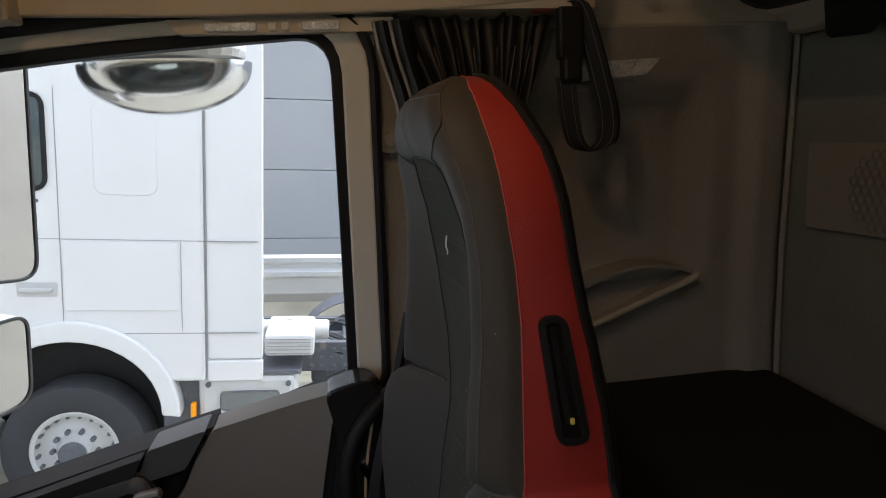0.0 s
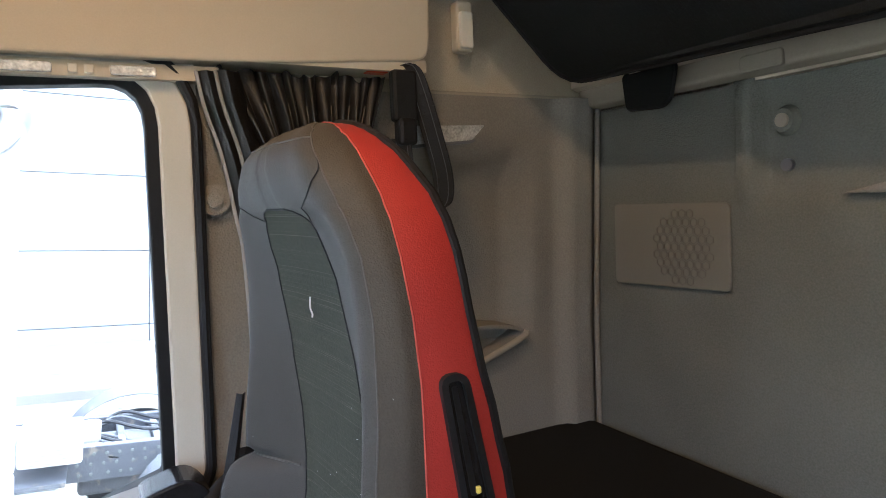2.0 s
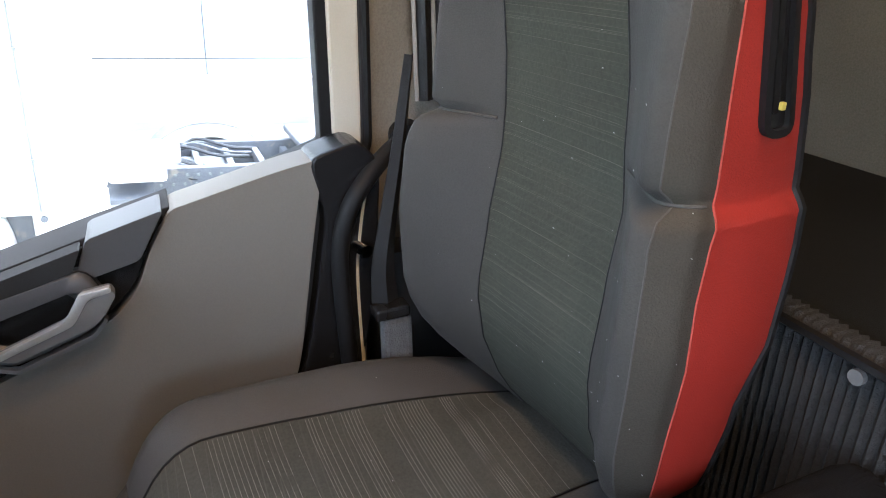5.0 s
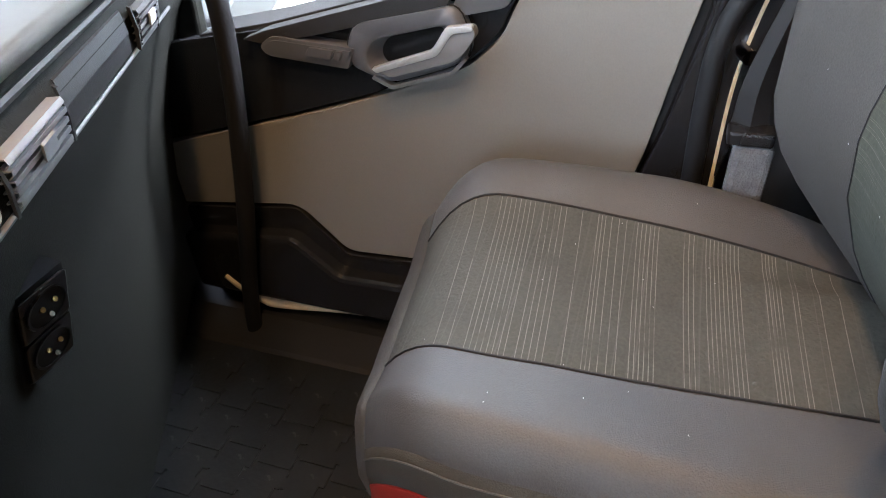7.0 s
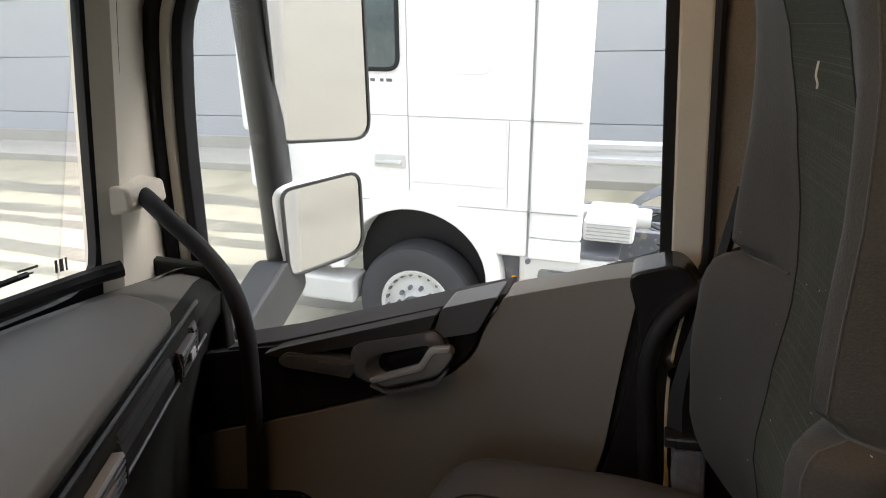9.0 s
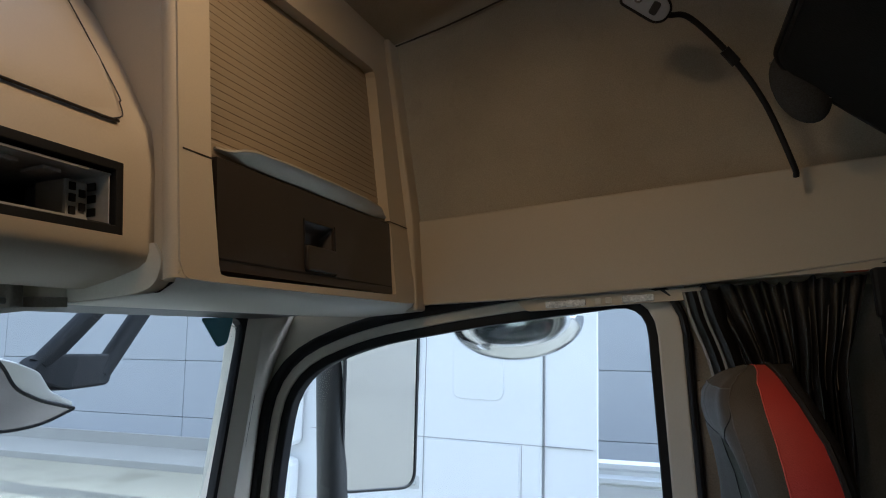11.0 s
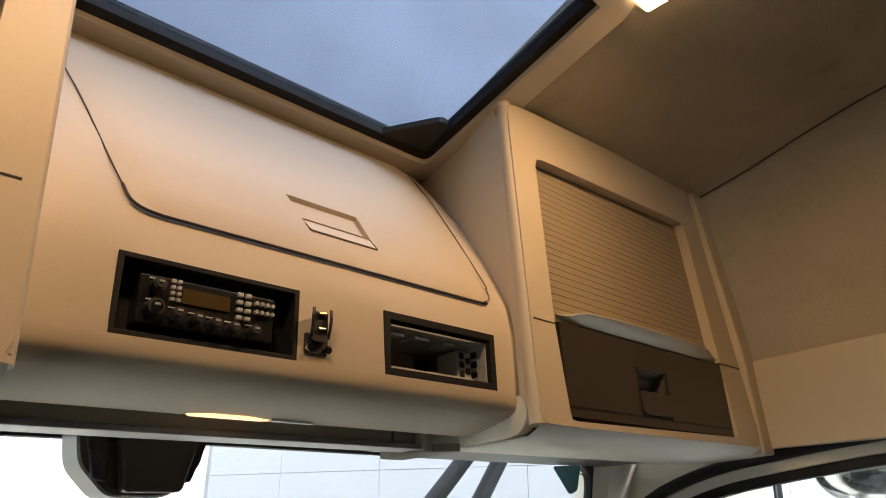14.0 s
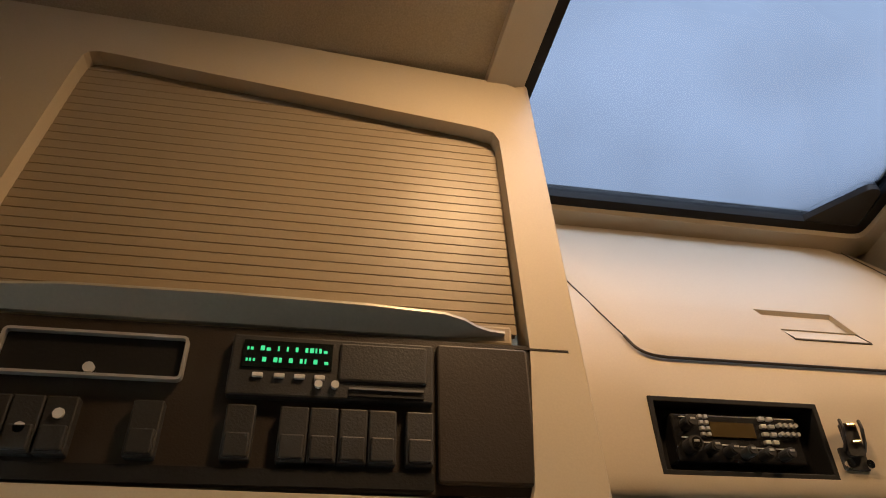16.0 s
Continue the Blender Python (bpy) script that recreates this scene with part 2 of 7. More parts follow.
TRUCKGLASS = mat("dark cab glass", (0.05, 0.07, 0.075), 0.08, 0.2, 3, 30, 0.0, coat=0.5)
FRONTGLASS = mat("dusty front mirror glass", (0.27, 0.26, 0.275), 0.22, 0.05, 3, 60, 0.0, metal=0.9)
WIDEMIRROR = mat("dull convex mirror", (0.58, 0.59, 0.61), 0.16, 0.03, 2, 40, 0.0, metal=1.0)
DISPLAY = mat("dark display", (0.006, 0.008, 0.007), 0.2, 0.2, 9, 90, 0)
BRASS = mat("brass", (0.75, 0.55, 0.25), 0.25, 0.1, 5, 60, 0, metal=1.0)
GREEN = mat("lit green characters", (0.05, 0.5, 0.25), 0.5, 0.02, 5, 50, 0, emit=((0.08, 1.0, 0.35), 0.16))
WHITEPRINT = mat("white print", (0.6, 0.6, 0.6), 0.5, 0.05, 5, 50, 0)
LAMPGLASS = mat("lit warm lamp lens", (0.9, 0.8, 0.6), 0.4, 0.02, 5, 50, 0, emit=((1.0, 0.62, 0.28), 5.0))
MAPGLASS = mat("warm map lamp lens", (0.9, 0.75, 0.5), 0.4, 0.02, 5, 50, 0, emit=((1.0, 0.62, 0.28), 0.5))
CLEARLENS = mat("clear ribbed lens", (0.72, 0.72, 0.70), 0.14, 0.45, 70, 220, 0.9, metal=0.25, coat=0.8)
TEAL = mat("teal sticker", (0.08, 0.25, 0.32), 0.5, 0.05, 5, 60, 0)
ORANGE = mat("orange red plastic", (0.6, 0.08, 0.02), 0.4, 0.05, 5, 60, 0)


# ---- mesh helpers ----
def thing(name, label, category, group="", kind="", at=(0, 0, 0)):
    ob = new(name)
    ob.empty_display_size = 0.05
    ob.location = at
    return tagged(ob, label, category, group, kind)


def part(name, bm, material, parent=None, label="", smooth=None):
    if smooth is not None:
        for f in bm.faces:
            f.smooth = True
    me = bpy.data.meshes.new(name)
    bmesh.ops.recalc_face_normals(bm, faces=bm.faces)
    bm.to_mesh(me)
    bm.free()
    if smooth is not None:
        me.set_sharp_from_angle(angle=radians(smooth))
    me.materials.append(material)
    ob = new(name, me)
    if parent:
        ob.parent = parent
        if parent.parent is None:
            ob.matrix_parent_inverse = Matrix.Translation(-parent.location)
    return tagged(ob, label)


def bevelled(bm, r, seg=2, angle=35):
    if r > 0:
        ed = [e for e in bm.edges if len(e.link_faces) == 2 and e.calc_face_angle(0) > radians(angle)]
        bmesh.ops.bevel(bm, geom=ed, offset=r, segments=seg, affect="EDGES", profile=0.5, clamp_overlap=True)
    return bm


def box(a, b, r=0.0, seg=2, bm=None):
    n = bm or bmesh.new()
    c = [(a[i] + b[i]) / 2 for i in range(3)]
    s = [abs(b[i] - a[i]) for i in range(3)]
    bmesh.ops.create_cube(n, size=1, matrix=Matrix.Translation(c) @ Matrix.Diagonal((*s, 1)))
    if r and bm is None:
        bevelled(n, r, seg)
    return n


def prism(points, put, a, b, r=0.0, seg=2):
    """A flat outline (u, v) swept from depth a to b; put(u, v, d) gives the place."""
    bm = bmesh.new()
    lo = [bm.verts.new(put(u, v, a)) for u, v in points]
    hi = [bm.verts.new(put(u, v, b)) for u, v in points]
    bm.faces.new(lo)
    bm.faces.new(list(reversed(hi)))
    n = len(points)
    for i in range(n):
        bm.faces.new((lo[i], hi[i], hi[(i + 1) % n], lo[(i + 1) % n]))
    bmesh.ops.recalc_face_normals(bm, faces=bm.faces)
    return bevelled(bm, r, seg)


def ring(outer, inner, put, a, b, r=0.0):
    """A frame between two outlines of equal count, from depth a to b."""
    bm = bmesh.new()
    rows = [[bm.verts.new(put(u, v, d)) for u, v in line] for line, d in ((outer, a), (outer, b), (inner, b), (inner, a))]
    n = len(outer)
    for k in range(4):
        p, q = rows[k], rows[(k + 1) % 4]
        for i in range(n):
            j = (i + 1) % n
            bm.faces.new((p[i], p[j], q[j], q[i]))
    bmesh.ops.recalc_face_normals(bm, faces=bm.faces)
    return bevelled(bm, r, 2, 50)


def rounded(points, r, n=5):
    """The outline with its corners rounded; r may be one radius or one for each corner."""
    out, k = [], len(points)
    for i in range(k):
        p, a, b = Vector(points[i]), Vector(points[i - 1]), Vector(points[(i + 1) % k])
        ri = r[i] if isinstance(r, (list, tuple)) else r
        ri = min(ri, (a - p).length * 0.48, (b - p).length * 0.48)
        s, e = p + (a - p).normalized() * ri, p + (b - p).normalized() * ri
        for j in range(n + 1):
            t = j / n
            out.append(tuple(s * (1 - t) ** 2 + p * 2 * t * (1 - t) + e * t * t))
    return out


def grown(points, d):
    """The outline moved outward by d (counter-clockwise outlines)."""
    k, out = len(points), []
    area = sum(points[i][0] * points[(i + 1) % k][1] - points[(i + 1) % k][0] * points[i][1] for i in range(k))
    sg = 1 if area > 0 else -1
    for i in range(k):
        p, a, b = Vector(points[i]), Vector(points[i - 1]), Vector(points[(i + 1) % k])
        t = ((p - a).normalized() + (b - p).normalized()).normalized()
        out.append((p.x + t.y * d * sg, p.y - t.x * d * sg))
    return out


def tube(points, r, sides=10, bm=None, caps=True, flat=1.0):
    """A round bar along a line; r may vary from point to point."""
    n = bm or bmesh.new()
    pts = [Vector(p) for p in points]
    rows, up = [], None
    for i, p in enumerate(pts):
        d = (pts[min(i + 1, len(pts) - 1)] - pts[max(i - 1, 0)]).normalized()
        if up is None:
            up = d.orthogonal().normalized()
        up = (up - d * up.dot(d)).normalized()
        side = d.cross(up)
        ri = r[i] if isinstance(r, (list, tuple)) else r
        rows.append([n.verts.new(p + (up * math.cos(2 * math.pi * k / sides) + side * flat * math.sin(2 * math.pi * k / sides)) * ri) for k in range(sides)])
    for p, q in zip(rows, rows[1:]):
        for k in range(sides):
            n.faces.new((p[k], p[(k + 1) % sides], q[(k + 1) % sides], q[k]))
    if caps:
        n.faces.new(list(reversed(rows[0])))
        n.faces.new(rows[-1])
    return n


def curve(points, n=6, closed=False):
    """Points along a smooth line through the given ones."""
    P = [Vector(p) for p in points]
    k, out = len(P), []
    for i in range(k if closed else k - 1):
        a, b = P[i], P[(i + 1) % k]
        z = P[i - 1] if (closed or i) else a * 2 - b
        c = P[(i + 2) % k] if (closed or i + 2 < k) else b * 2 - a
        for j in range(n):
            t = j / n
            out.append(0.5 * (2 * a + (b - z) * t + (2 * z - 5 * a + 4 * b - c) * t * t + (3 * a - z - 3 * b + c) * t ** 3))
    if not closed:
        out.append(P[-1])
    return out


def sheet(rows, thick=0.0, normal=None, bm=None, close=False):
    """A skin over rows of points; thick gives it depth along normal."""
    n = bm or bmesh.new()
    g = [[n.verts.new(p) for p in row] for row in rows]
    for p, q in zip(g, g[1:]):
        for i in range(len(p) - (0 if close else 1)):
            j = (i + 1) % len(p)
            n.faces.new((p[i], p[j], q[j], q[i]))
    if thick:
        off = Vector(normal) * thick
        geo = bmesh.ops.extrude_face_region(n, geom=n.faces[:])
        for v in [e for e in geo["geom"] if isinstance(e, bmesh.types.BMVert)]:
            v.co += off
    return n


def disc(centre, axis, r, depth, sides=24, bm=None, r2=None):
    n = bm or bmesh.new()
    turn = Vector(axis).to_track_quat("Z", "Y").to_matrix().to_4x4()
    bmesh.ops.create_cone(n, cap_ends=True, segments=sides, radius1=r, radius2=r if r2 is None else r2, depth=depth, matrix=Matrix.Translation(centre) @ turn)
    return n


def yz(x0, lean=0.0, z0=1.0):
    """Places on a side wall: u is y, v is z, depth goes outward (+x)."""
    return lambda u, v, d: (x0 + d - lean * (v - z0), u, v)


def xz(y0, lean=0.0, z0=1.8):
    return lambda u, v, d: (u, y0 + d + lean * (v - z0), v)


def rect(a, b, c, d):
    return [(a, b), (c, b), (c, d), (a, d)]


# ---- the yard outside ----
GZ = -1.28


def build_yard():
    g = tagged(part("ground", sheet([[(x, y, GZ) for x in (-400, -40, -10, 0, 8, 12, 40, 400)] for y in (-400, -40, -8, 8, 40, 400)]), CONCRETE), "pale wet concrete yard with tyre tracks", "ground", kind="structure")
    rng = random.Random(21)
    for x, w in ((7.35, 0.16), (7.95, 0.22), (6.35, 0.20), (9.2, 0.3), (5.75, 0.12)):
        rows = []
        for i in range(90):
            y = -30 + 0.7 * i
            c = x + 0.05 * math.sin(y * 0.7 + x) + 0.02 * y
            rows.append([(c - w * rng.uniform(0.8, 1.2), y, GZ + 0.004), (c, y, GZ + 0.005), (c + w * rng.uniform(0.8, 1.2), y, GZ + 0.004)])
        part("tyre_track", sheet(rows), TRACK, g, "darker wet tyre track")
    k = tagged(part("pavement", box((11.6, -40, GZ - 0.05), (13.2, 30, GZ + 0.16), 0.02), KERB), "raised concrete kerb along the wall", "pavement", kind="structure")
    wall = thing("warehouse", "long warehouse wall of light grey metal panels", "building", at=(13.5, 0, GZ))
    part("wall", box((13.25, -40, GZ), (13.9, 30, GZ + 9.5)), mat("panel joint", (0.25, 0.25, 0.26), 0.7), wall)
    part("plinth", box((13.12, -40, GZ), (13.3, 30, GZ + 0.45), 0.01), KERB, wall)
    me = None
    for j, y in enumerate([-36.55 + 6 * q for q in range(11)]):
        for i in range(8):
            if me is None:
                bm = box((0, 0, 0), (0.1, 5.988, 1.333), 0.010)
                me = bpy.data.meshes.new("panel")
                bm.to_mesh(me)
                bm.free()
                me.materials.append(CLAD)
            p = new("panel", me)
            p.parent = wall
            p.matrix_parent_inverse = Matrix.Translation((-13.5, 0, -GZ))
            p.location = (13.16, y, GZ + 0.91 + 1.345 * (i - 1))
    rail = thing("guard_rail", "galvanised steel guard rail on posts beside the wall", "guard rail", at=(10.8, -6, GZ))
    for z in (0.79,):
        prof = [(0, -0.20), (0.06, -0.15), (0.06, -0.08), (0, -0.03), (0, 0.03), (0.06, 0.08), (0.06, 0.15), (0, 0.20)]
        bm = bmesh.new()
        sheet([[(10.8 - u, y, GZ + z + v) for u, v in prof] for y in (-20, -10, 0, 3.0)], 0.006, (1, 0, 0), bm)
        part("beam", bm, STEEL, rail)
    for y in range(-20, 4, 2):
        part("post", box((10.83, y - 0.05, GZ), (10.93, y + 0.05, GZ + 0.92), 0.01), STEEL, rail)


def build_truck():
    """The white tractor unit parked alongside; its nose points to +y."""
    X, G, HY = 5.15, GZ, 2.234
    t = thing("truck", "white tractor unit parked alongside in the rain", "truck", at=(X, HY, G))
    put = yz(X)
    cab = [(1.29, G + 0.98), (1.52, G + 0.98)] + [(HY - 0.70 * math.cos(a), G + 0.72 + 0.62 * math.sin(a)) for a in [0.45 + (math.pi - 0.6) * i / 12 for i in range(13)]] + [(3.0, G + 0.70), (3.66, G + 0.68), (3.72, G + 1.5), (3.62, G + 2.2), (3.3, G + 3.5), (2.6, G + 3.75), (1.29, G + 3.75)]
    body = part("body", prism(cab, put, 0, 2.45, 0.03), WHITE, t)
    side = part("side_deflector", prism(rounded(rect(0.86, G + 1.16, 1.283, G + 3.6), 0.03), put, 0.01, 0.06, 0.01), WHITE, t)
    part("side_deflector_skirt", prism(rounded(rect(0.86, G + 0.98, 1.283, G + 1.15), 0.02), put, 0.0, 0.06, 0.01), WHITE, t)
    # raised panels and gaps on the flank
    part("locker_door", prism(rounded(rect(1.485, G + 1.56, 2.295, G + 2.09), 0.02), put, -0.012, 0.02, 0.004), WHITE, t)
    part("flank_panel", prism(rounded(rect(1.62, G + 2.44, 2.06, G + 3.11), 0.09), put, -0.008, 0.02, 0.004), WHITE, t)
    for y in (1.281, 1.465, 2.31):
        part("panel_gap", box((X - 0.003, y - 0.003, G + 1.0 if y < 1.4 else G + 1.40), (X + 0.02, y + 0.003, G + 3.2 if y > 2 or y < 1.4 else G + 2.09)), GAP, t)
    part("panel_gap", box((X - 0.003, 0.9, G + 1.373), (X + 0.02, 3.4, G + 1.38)), GAP, t)
    part("panel_gap", box((X - 0.003, 0.9, G + 2.10), (X + 0.02, 3.4, G + 2.106)), GAP, t)
    win = part("side_window", prism(rounded(rect(2.40, G + 2.48, 3.30, G + 3.13), 0.08), put, -0.012, 0.02, 0.004), TRUCKGLASS, t)
    part("window_seal", ring(grown(rounded(rect(2.40, G + 2.48, 3.30, G + 3.13), 0.08), 0.03), rounded(rect(2.40, G + 2.48, 3.30, G + 3.13), 0.08), put, -0.016, 0.02), BLACK, win)
    part("handle_recess", prism(rounded(rect(2.34, G + 1.665, 2.62, G + 1.775), 0.02), put, -0.006, 0.01), WHITEDIRTY, t)
    part("door_handle", box((X - 0.04, 2.37, G + 1.70), (X + 0.01, 2.60, G + 1.735), 0.012), WHITEDIRTY, t)
    for k, w in enumerate((0.05, 0.03, 0.04, 0.06)):
        part("badge_bar", box((X - 0.004, 2.44 + 0.075 * k, G + 2.37), (X + 0.01, 2.44 + 0.075 * k + w, G + 2.395)), CHASSIS, t)
    arch = [(HY + 0.05 - 0.66 * math.cos(a), G + 0.72 + 0.60 * math.sin(a)) for a in [math.pi * i / 20 for i in range(21)]]
    outer = [(HY + 0.05 - 0.80 * math.cos(a), G + 0.70 + 0.78 * math.sin(a)) for a in [math.pi * i / 20 for i in range(21)]]
    part("wheel_arch", prism(outer + list(reversed(arch)), put, -0.04, 0.25, 0.015), WHITE, t)
    part("arch_lining", prism(arch + [(HY + 0.71, G + 0.3), (HY - 0.61, G + 0.3)], put, 0.36, 0.5), BLACK, t)
    part("air_tank_bay", box((X + 0.12, 1.15, G + 0.45), (X + 1.2, 1.65, G + 1.1), 0.02), CHASSIS, t)
    # front wheel
    def wheel(y, x, r=0.505, drop=0.0, k=1.0):
        G = GZ - drop + r * (k - 1)
        w = part("wheel", tube(curve([(x + 0.02, y, G + 0.5), (x + 0.3, y, G + 0.5)], 2), 0.1), CHASSIS, t)
        bm = bmesh.new()
        prof = [(0.30, 0.0), (0.34, -0.02), (0.44, -0.025), (0.485, -0.005), (r, 0.04), (r, 0.26), (0.45, 0.30), (0.30, 0.28)]
        sheet([[(x + d, y + k * q * math.cos(a), G + r - 0.005 + k * q * math.sin(a)) for q, d in prof] for a in [2 * math.pi * i / 40 for i in range(41)]], bm=bm)
        part("tyre", bm, TYRE, w, smooth=40)
        bm = bmesh.new()
        prof = [(0.305, 0.0), (0.295, -0.012), (0.27, 0.0), (0.255, 0.05), (0.20, 0.055), (0.165, 0.03), (0.135, 0.028), (0.11, 0.0), (0.10, -0.04), (0.02, -0.05)]
        sheet([[(x + d, y + k * q * math.cos(a), G + r - 0.005 + k * q * math.sin(a)) for q, d in prof] for a in [2 * math.pi * i / 36 for i in range(37)]], bm=bm)
        rim = part("rim", bm, WHITEDIRTY, w, "dusty white steel rim", smooth=40)
        part("hub", disc((x - 0.03, y, G + r), (1, 0, 0), 0.105, 0.06, 28, r2=0.085), CHASSIS, w)
        for i in range(20):
            a = 2 * math.pi * i / 20 + 0.15
            part("rim_hole", disc((x + 0.030, y + 0.258 * k * math.cos(a), G + r + 0.258 * k * math.sin(a)), (1, 0, 0), 0.016, 0.05, 8), CHASSIS, w)
        for i in range(10):
            a = 2 * math.pi * i / 10
            part("wheel_nut", disc((x + 0.015, y + 0.165 * math.cos(a), G + r + 0.165 * math.sin(a)), (1, 0, 0), 0.020, 0.05, 8), CHASSIS, w)
    wheel(HY + 0.06, X + 0.05, drop=0.15, k=1.1)
    wheel(-0.52, X + 0.12)
    wheel(-0.02, X + 1.75)
    for x in (X + 0.08, X + 1.70):
        mid, r = (-0.45, 0.60) if x < X + 1 else (0.02, 0.68)
        guard = [(x, mid + r * math.cos(a), G + 0.54 + r * math.sin(a)) for a in [0.15 + 2.8 * i / 14 for i in range(15)]]
        part("mudguard", sheet([[p, (p[0] + 0.42, p[1], p[2])] for p in guard], 0.008, (0, 0, 1)), CHASSIS, t, "dusty dark mudguard", smooth=50)
    rng = random.Random(3)
    for i in range(7):
        for z in (0.84, 0.92, 1.0):
            part("bolt", disc((X + 0.745, 0.50 - 0.10 * i + rng.uniform(-0.02, 0.02), G + z), (1, 0, 0), 0.012, 0.02, 8), SLOT, t)
    for i in range(5):
        y = 0.45 - 0.28 * i
        part("cross_member", box((X + 0.80, y - 0.03, G + 0.90), (X + 1.62, y + 0.03, G + 1.0), 0.01), CHASSIS, t)
    for i in range(9):
        y, z, x = 0.55 - 0.05 * i, G + 0.99 + rng.uniform(-0.04, 0.06), X + 0.8 + 0.09 * i
        part("hose", tube(curve([(x, y + 0.2, z - 0.05), (x + 0.1, y, z + 0.05), (x - 0.05, y - 0.3, z), (x + 0.1, y - 0.6, z - 0.06)], 6), 0.008 + 0.004 * (i % 3), 6), (BLACK, CHASSIS, TYRE)[i % 3], t)
    part("air_pipe", tube([(X + 0.45, 0.62, G + 0.66), (X + 0.45, -0.5, G + 0.70)], 0.025, 8), STEEL, t)
    part("gearbox", box((X + 0.9, -0.1, G + 0.6), (X + 1.5, 0.5, G + 0.96), 0.04), CHASSIS, t)
    part("marker_lamp", box((X + 0.05, -0.01, G + 0.72), (X + 0.10, 0.04, G + 0.80), 0.01), AMBER, t)
    # chassis, tank and steps behind the cab
    for x in (X + 0.75, X + 1.6):
        part("chassis_rail", box((x, -3.2, G + 0.78), (x + 0.08, 2.0, G + 1.06), 0.01), CHASSIS, t)
    part("side_tank", box((X + 0.02, 0.60, G + 0.38), (X + 0.55, 1.36, G + 1.02), 0.05), WHITEDIRTY, t)
    for z in (0.46, 0.74):
        part("step_opening", prism(rounded(rect(0.74, G + z, 1.18, G + z + 0.14), 0.03), put, 0.008, 0.03), SLOT, t)
    for z in (0.46, 0.74):
        o = rounded(rect(0.74, G + z, 1.18, G + z + 0.14), 0.03)
        part("step_rim", ring(grown(o, 0.012), o, put, 0.004, 0.03), CHASSIS, t)
    part("tank_gap", box((X + 0.03, 0.56, G + 1.02), (X + 0.5, 1.40, G + 1.05)), CHASSIS, t)
    for y, z in ((0.66, 0.95), (1.28, 0.95), (0.66, 0.44)):
        part("tank_bolt", disc((X + 0.015, y, G + z), (1, 0, 0), 0.022, 0.03, 12), CHASSIS, t)
    part("marker_lamp", box((X - 0.01, 1.375, G + 0.60), (X + 0.05, 1.415, G + 0.80), 0.01), AMBER, t)
    part("catwalk", box((X + 0.08, 0.46, G + 1.15), (X + 0.7, 0.86, G + 1.33), 0.03), WHITEDIRTY, t)
    for i in range(5):
        part("tread_rib", box((X + 0.073, 0.49, G + 1.175 + 0.03 * i), (X + 0.085, 0.83, G + 1.183 + 0.03 * i), 0.002), GAP, t)
    drum = part("air_drum", tube([(X + 0.55, 0.34, G + 1.245), (X + 0.55, 0.36, G + 1.245), (X + 0.55, 0.96, G + 1.245)], [0.070, 0.085, 0.085], 24), WHITEDIRTY, t, "dusty white air drum", smooth=40)
    part("strap", tube([(X + 0.55, 0.66, G + 1.245), (X + 0.55, 0.71, G + 1.245)], 0.088, 24), SLOT, drum)
    part("fifth_wheel", prism([(0.0, 0.0), (0.9, 0.05), (0.9, 0.12), (0.0, 0.14), (-0.5, 0.02)], lambda u, v, d: (X + 0.7 + d, -1.6 + u, G + 1.08 + v), 0, 1.0, 0.02), CHASSIS, t)
    part("front_step", box((X - 0.02, 2.88, G + 0.36), (X + 0.3, 3.42, G + 0.60), 0.03), WHITEDIRTY, t)
    part("front_mirror", box((X - 0.28, 3.45, G + 1.95), (X - 0.02, 3.72, G + 2.75), 0.06), WHITE, t)
    part("front_mirror", box((X - 0.26, 3.47, G + 1.45), (X - 0.02, 3.70, G + 1.85), 0.06), WHITE, t)
    t.rotation_euler = (radians(1.2), 0, 0)


def build_far():
    rng = random.Random(4)
    for k, (x, y, h) in enumerate(((-6, 46, 9), (-13, 50, 10), (2, 54, 8), (-22, 48, 11), (-30, 44, 9))):
        tree = thing("tree", "broad green tree beyond the yard", "tree", "far trees", at=(x, y, GZ))
        part("trunk", tube([(x, y, GZ), (x + 0.1, y, GZ + h * 0.4), (x, y + 0.2, GZ + h * 0.75)], [0.28, 0.2, 0.08], 8), BARK, tree)
        bm = bmesh.new()
        for i in range(900):
            c = Vector((rng.gauss(0, 1), rng.gauss(0, 1), rng.gauss(0, 0.8)))
            c = c.normalized() * (0.5 + 0.5 * rng.random()) * (1 + 0.25 * math.sin(5 * c.x + 3 * c.z))
            p = Vector((x, y, GZ + h * 0.66)) + Vector((c.x * h * 0.36, c.y * h * 0.36, c.z * h * 0.36))
            u = Vector((rng.gauss(0, 1), rng.gauss(0, 1), rng.gauss(0, 1))).normalized()
            v = u.orthogonal().normalized()
            s = 0.28
            bm.faces.new([bm.verts.new(p + (u * a + v * b) * s) for a, b in ((-1, 0), (0, -0.6), (1, 0), (0, 0.6))])
        part("crown", bm, LEAF, tree)
    hall = thing("canopy", "distant grey open loading canopy", "building", at=(-14, 30, GZ))
    part("roof", box((-24, 26, GZ + 5.2), (-6, 34, GZ + 5.7)), STEEL, hall)
    for x in (-23, -15, -7):
        part("post", box((x - 0.15, 26.2, GZ), (x + 0.15, 26.5, GZ + 5.2)), STEEL, hall)


build_yard()
build_truck()
build_far()
# the yard falls away towards the rear of the parked cab
FALL = Matrix.Translation((0, 2.2, GZ)) @ Matrix.Rotation(radians(3.8), 4, "X") @ Matrix.Translation((0, -2.2, -GZ))
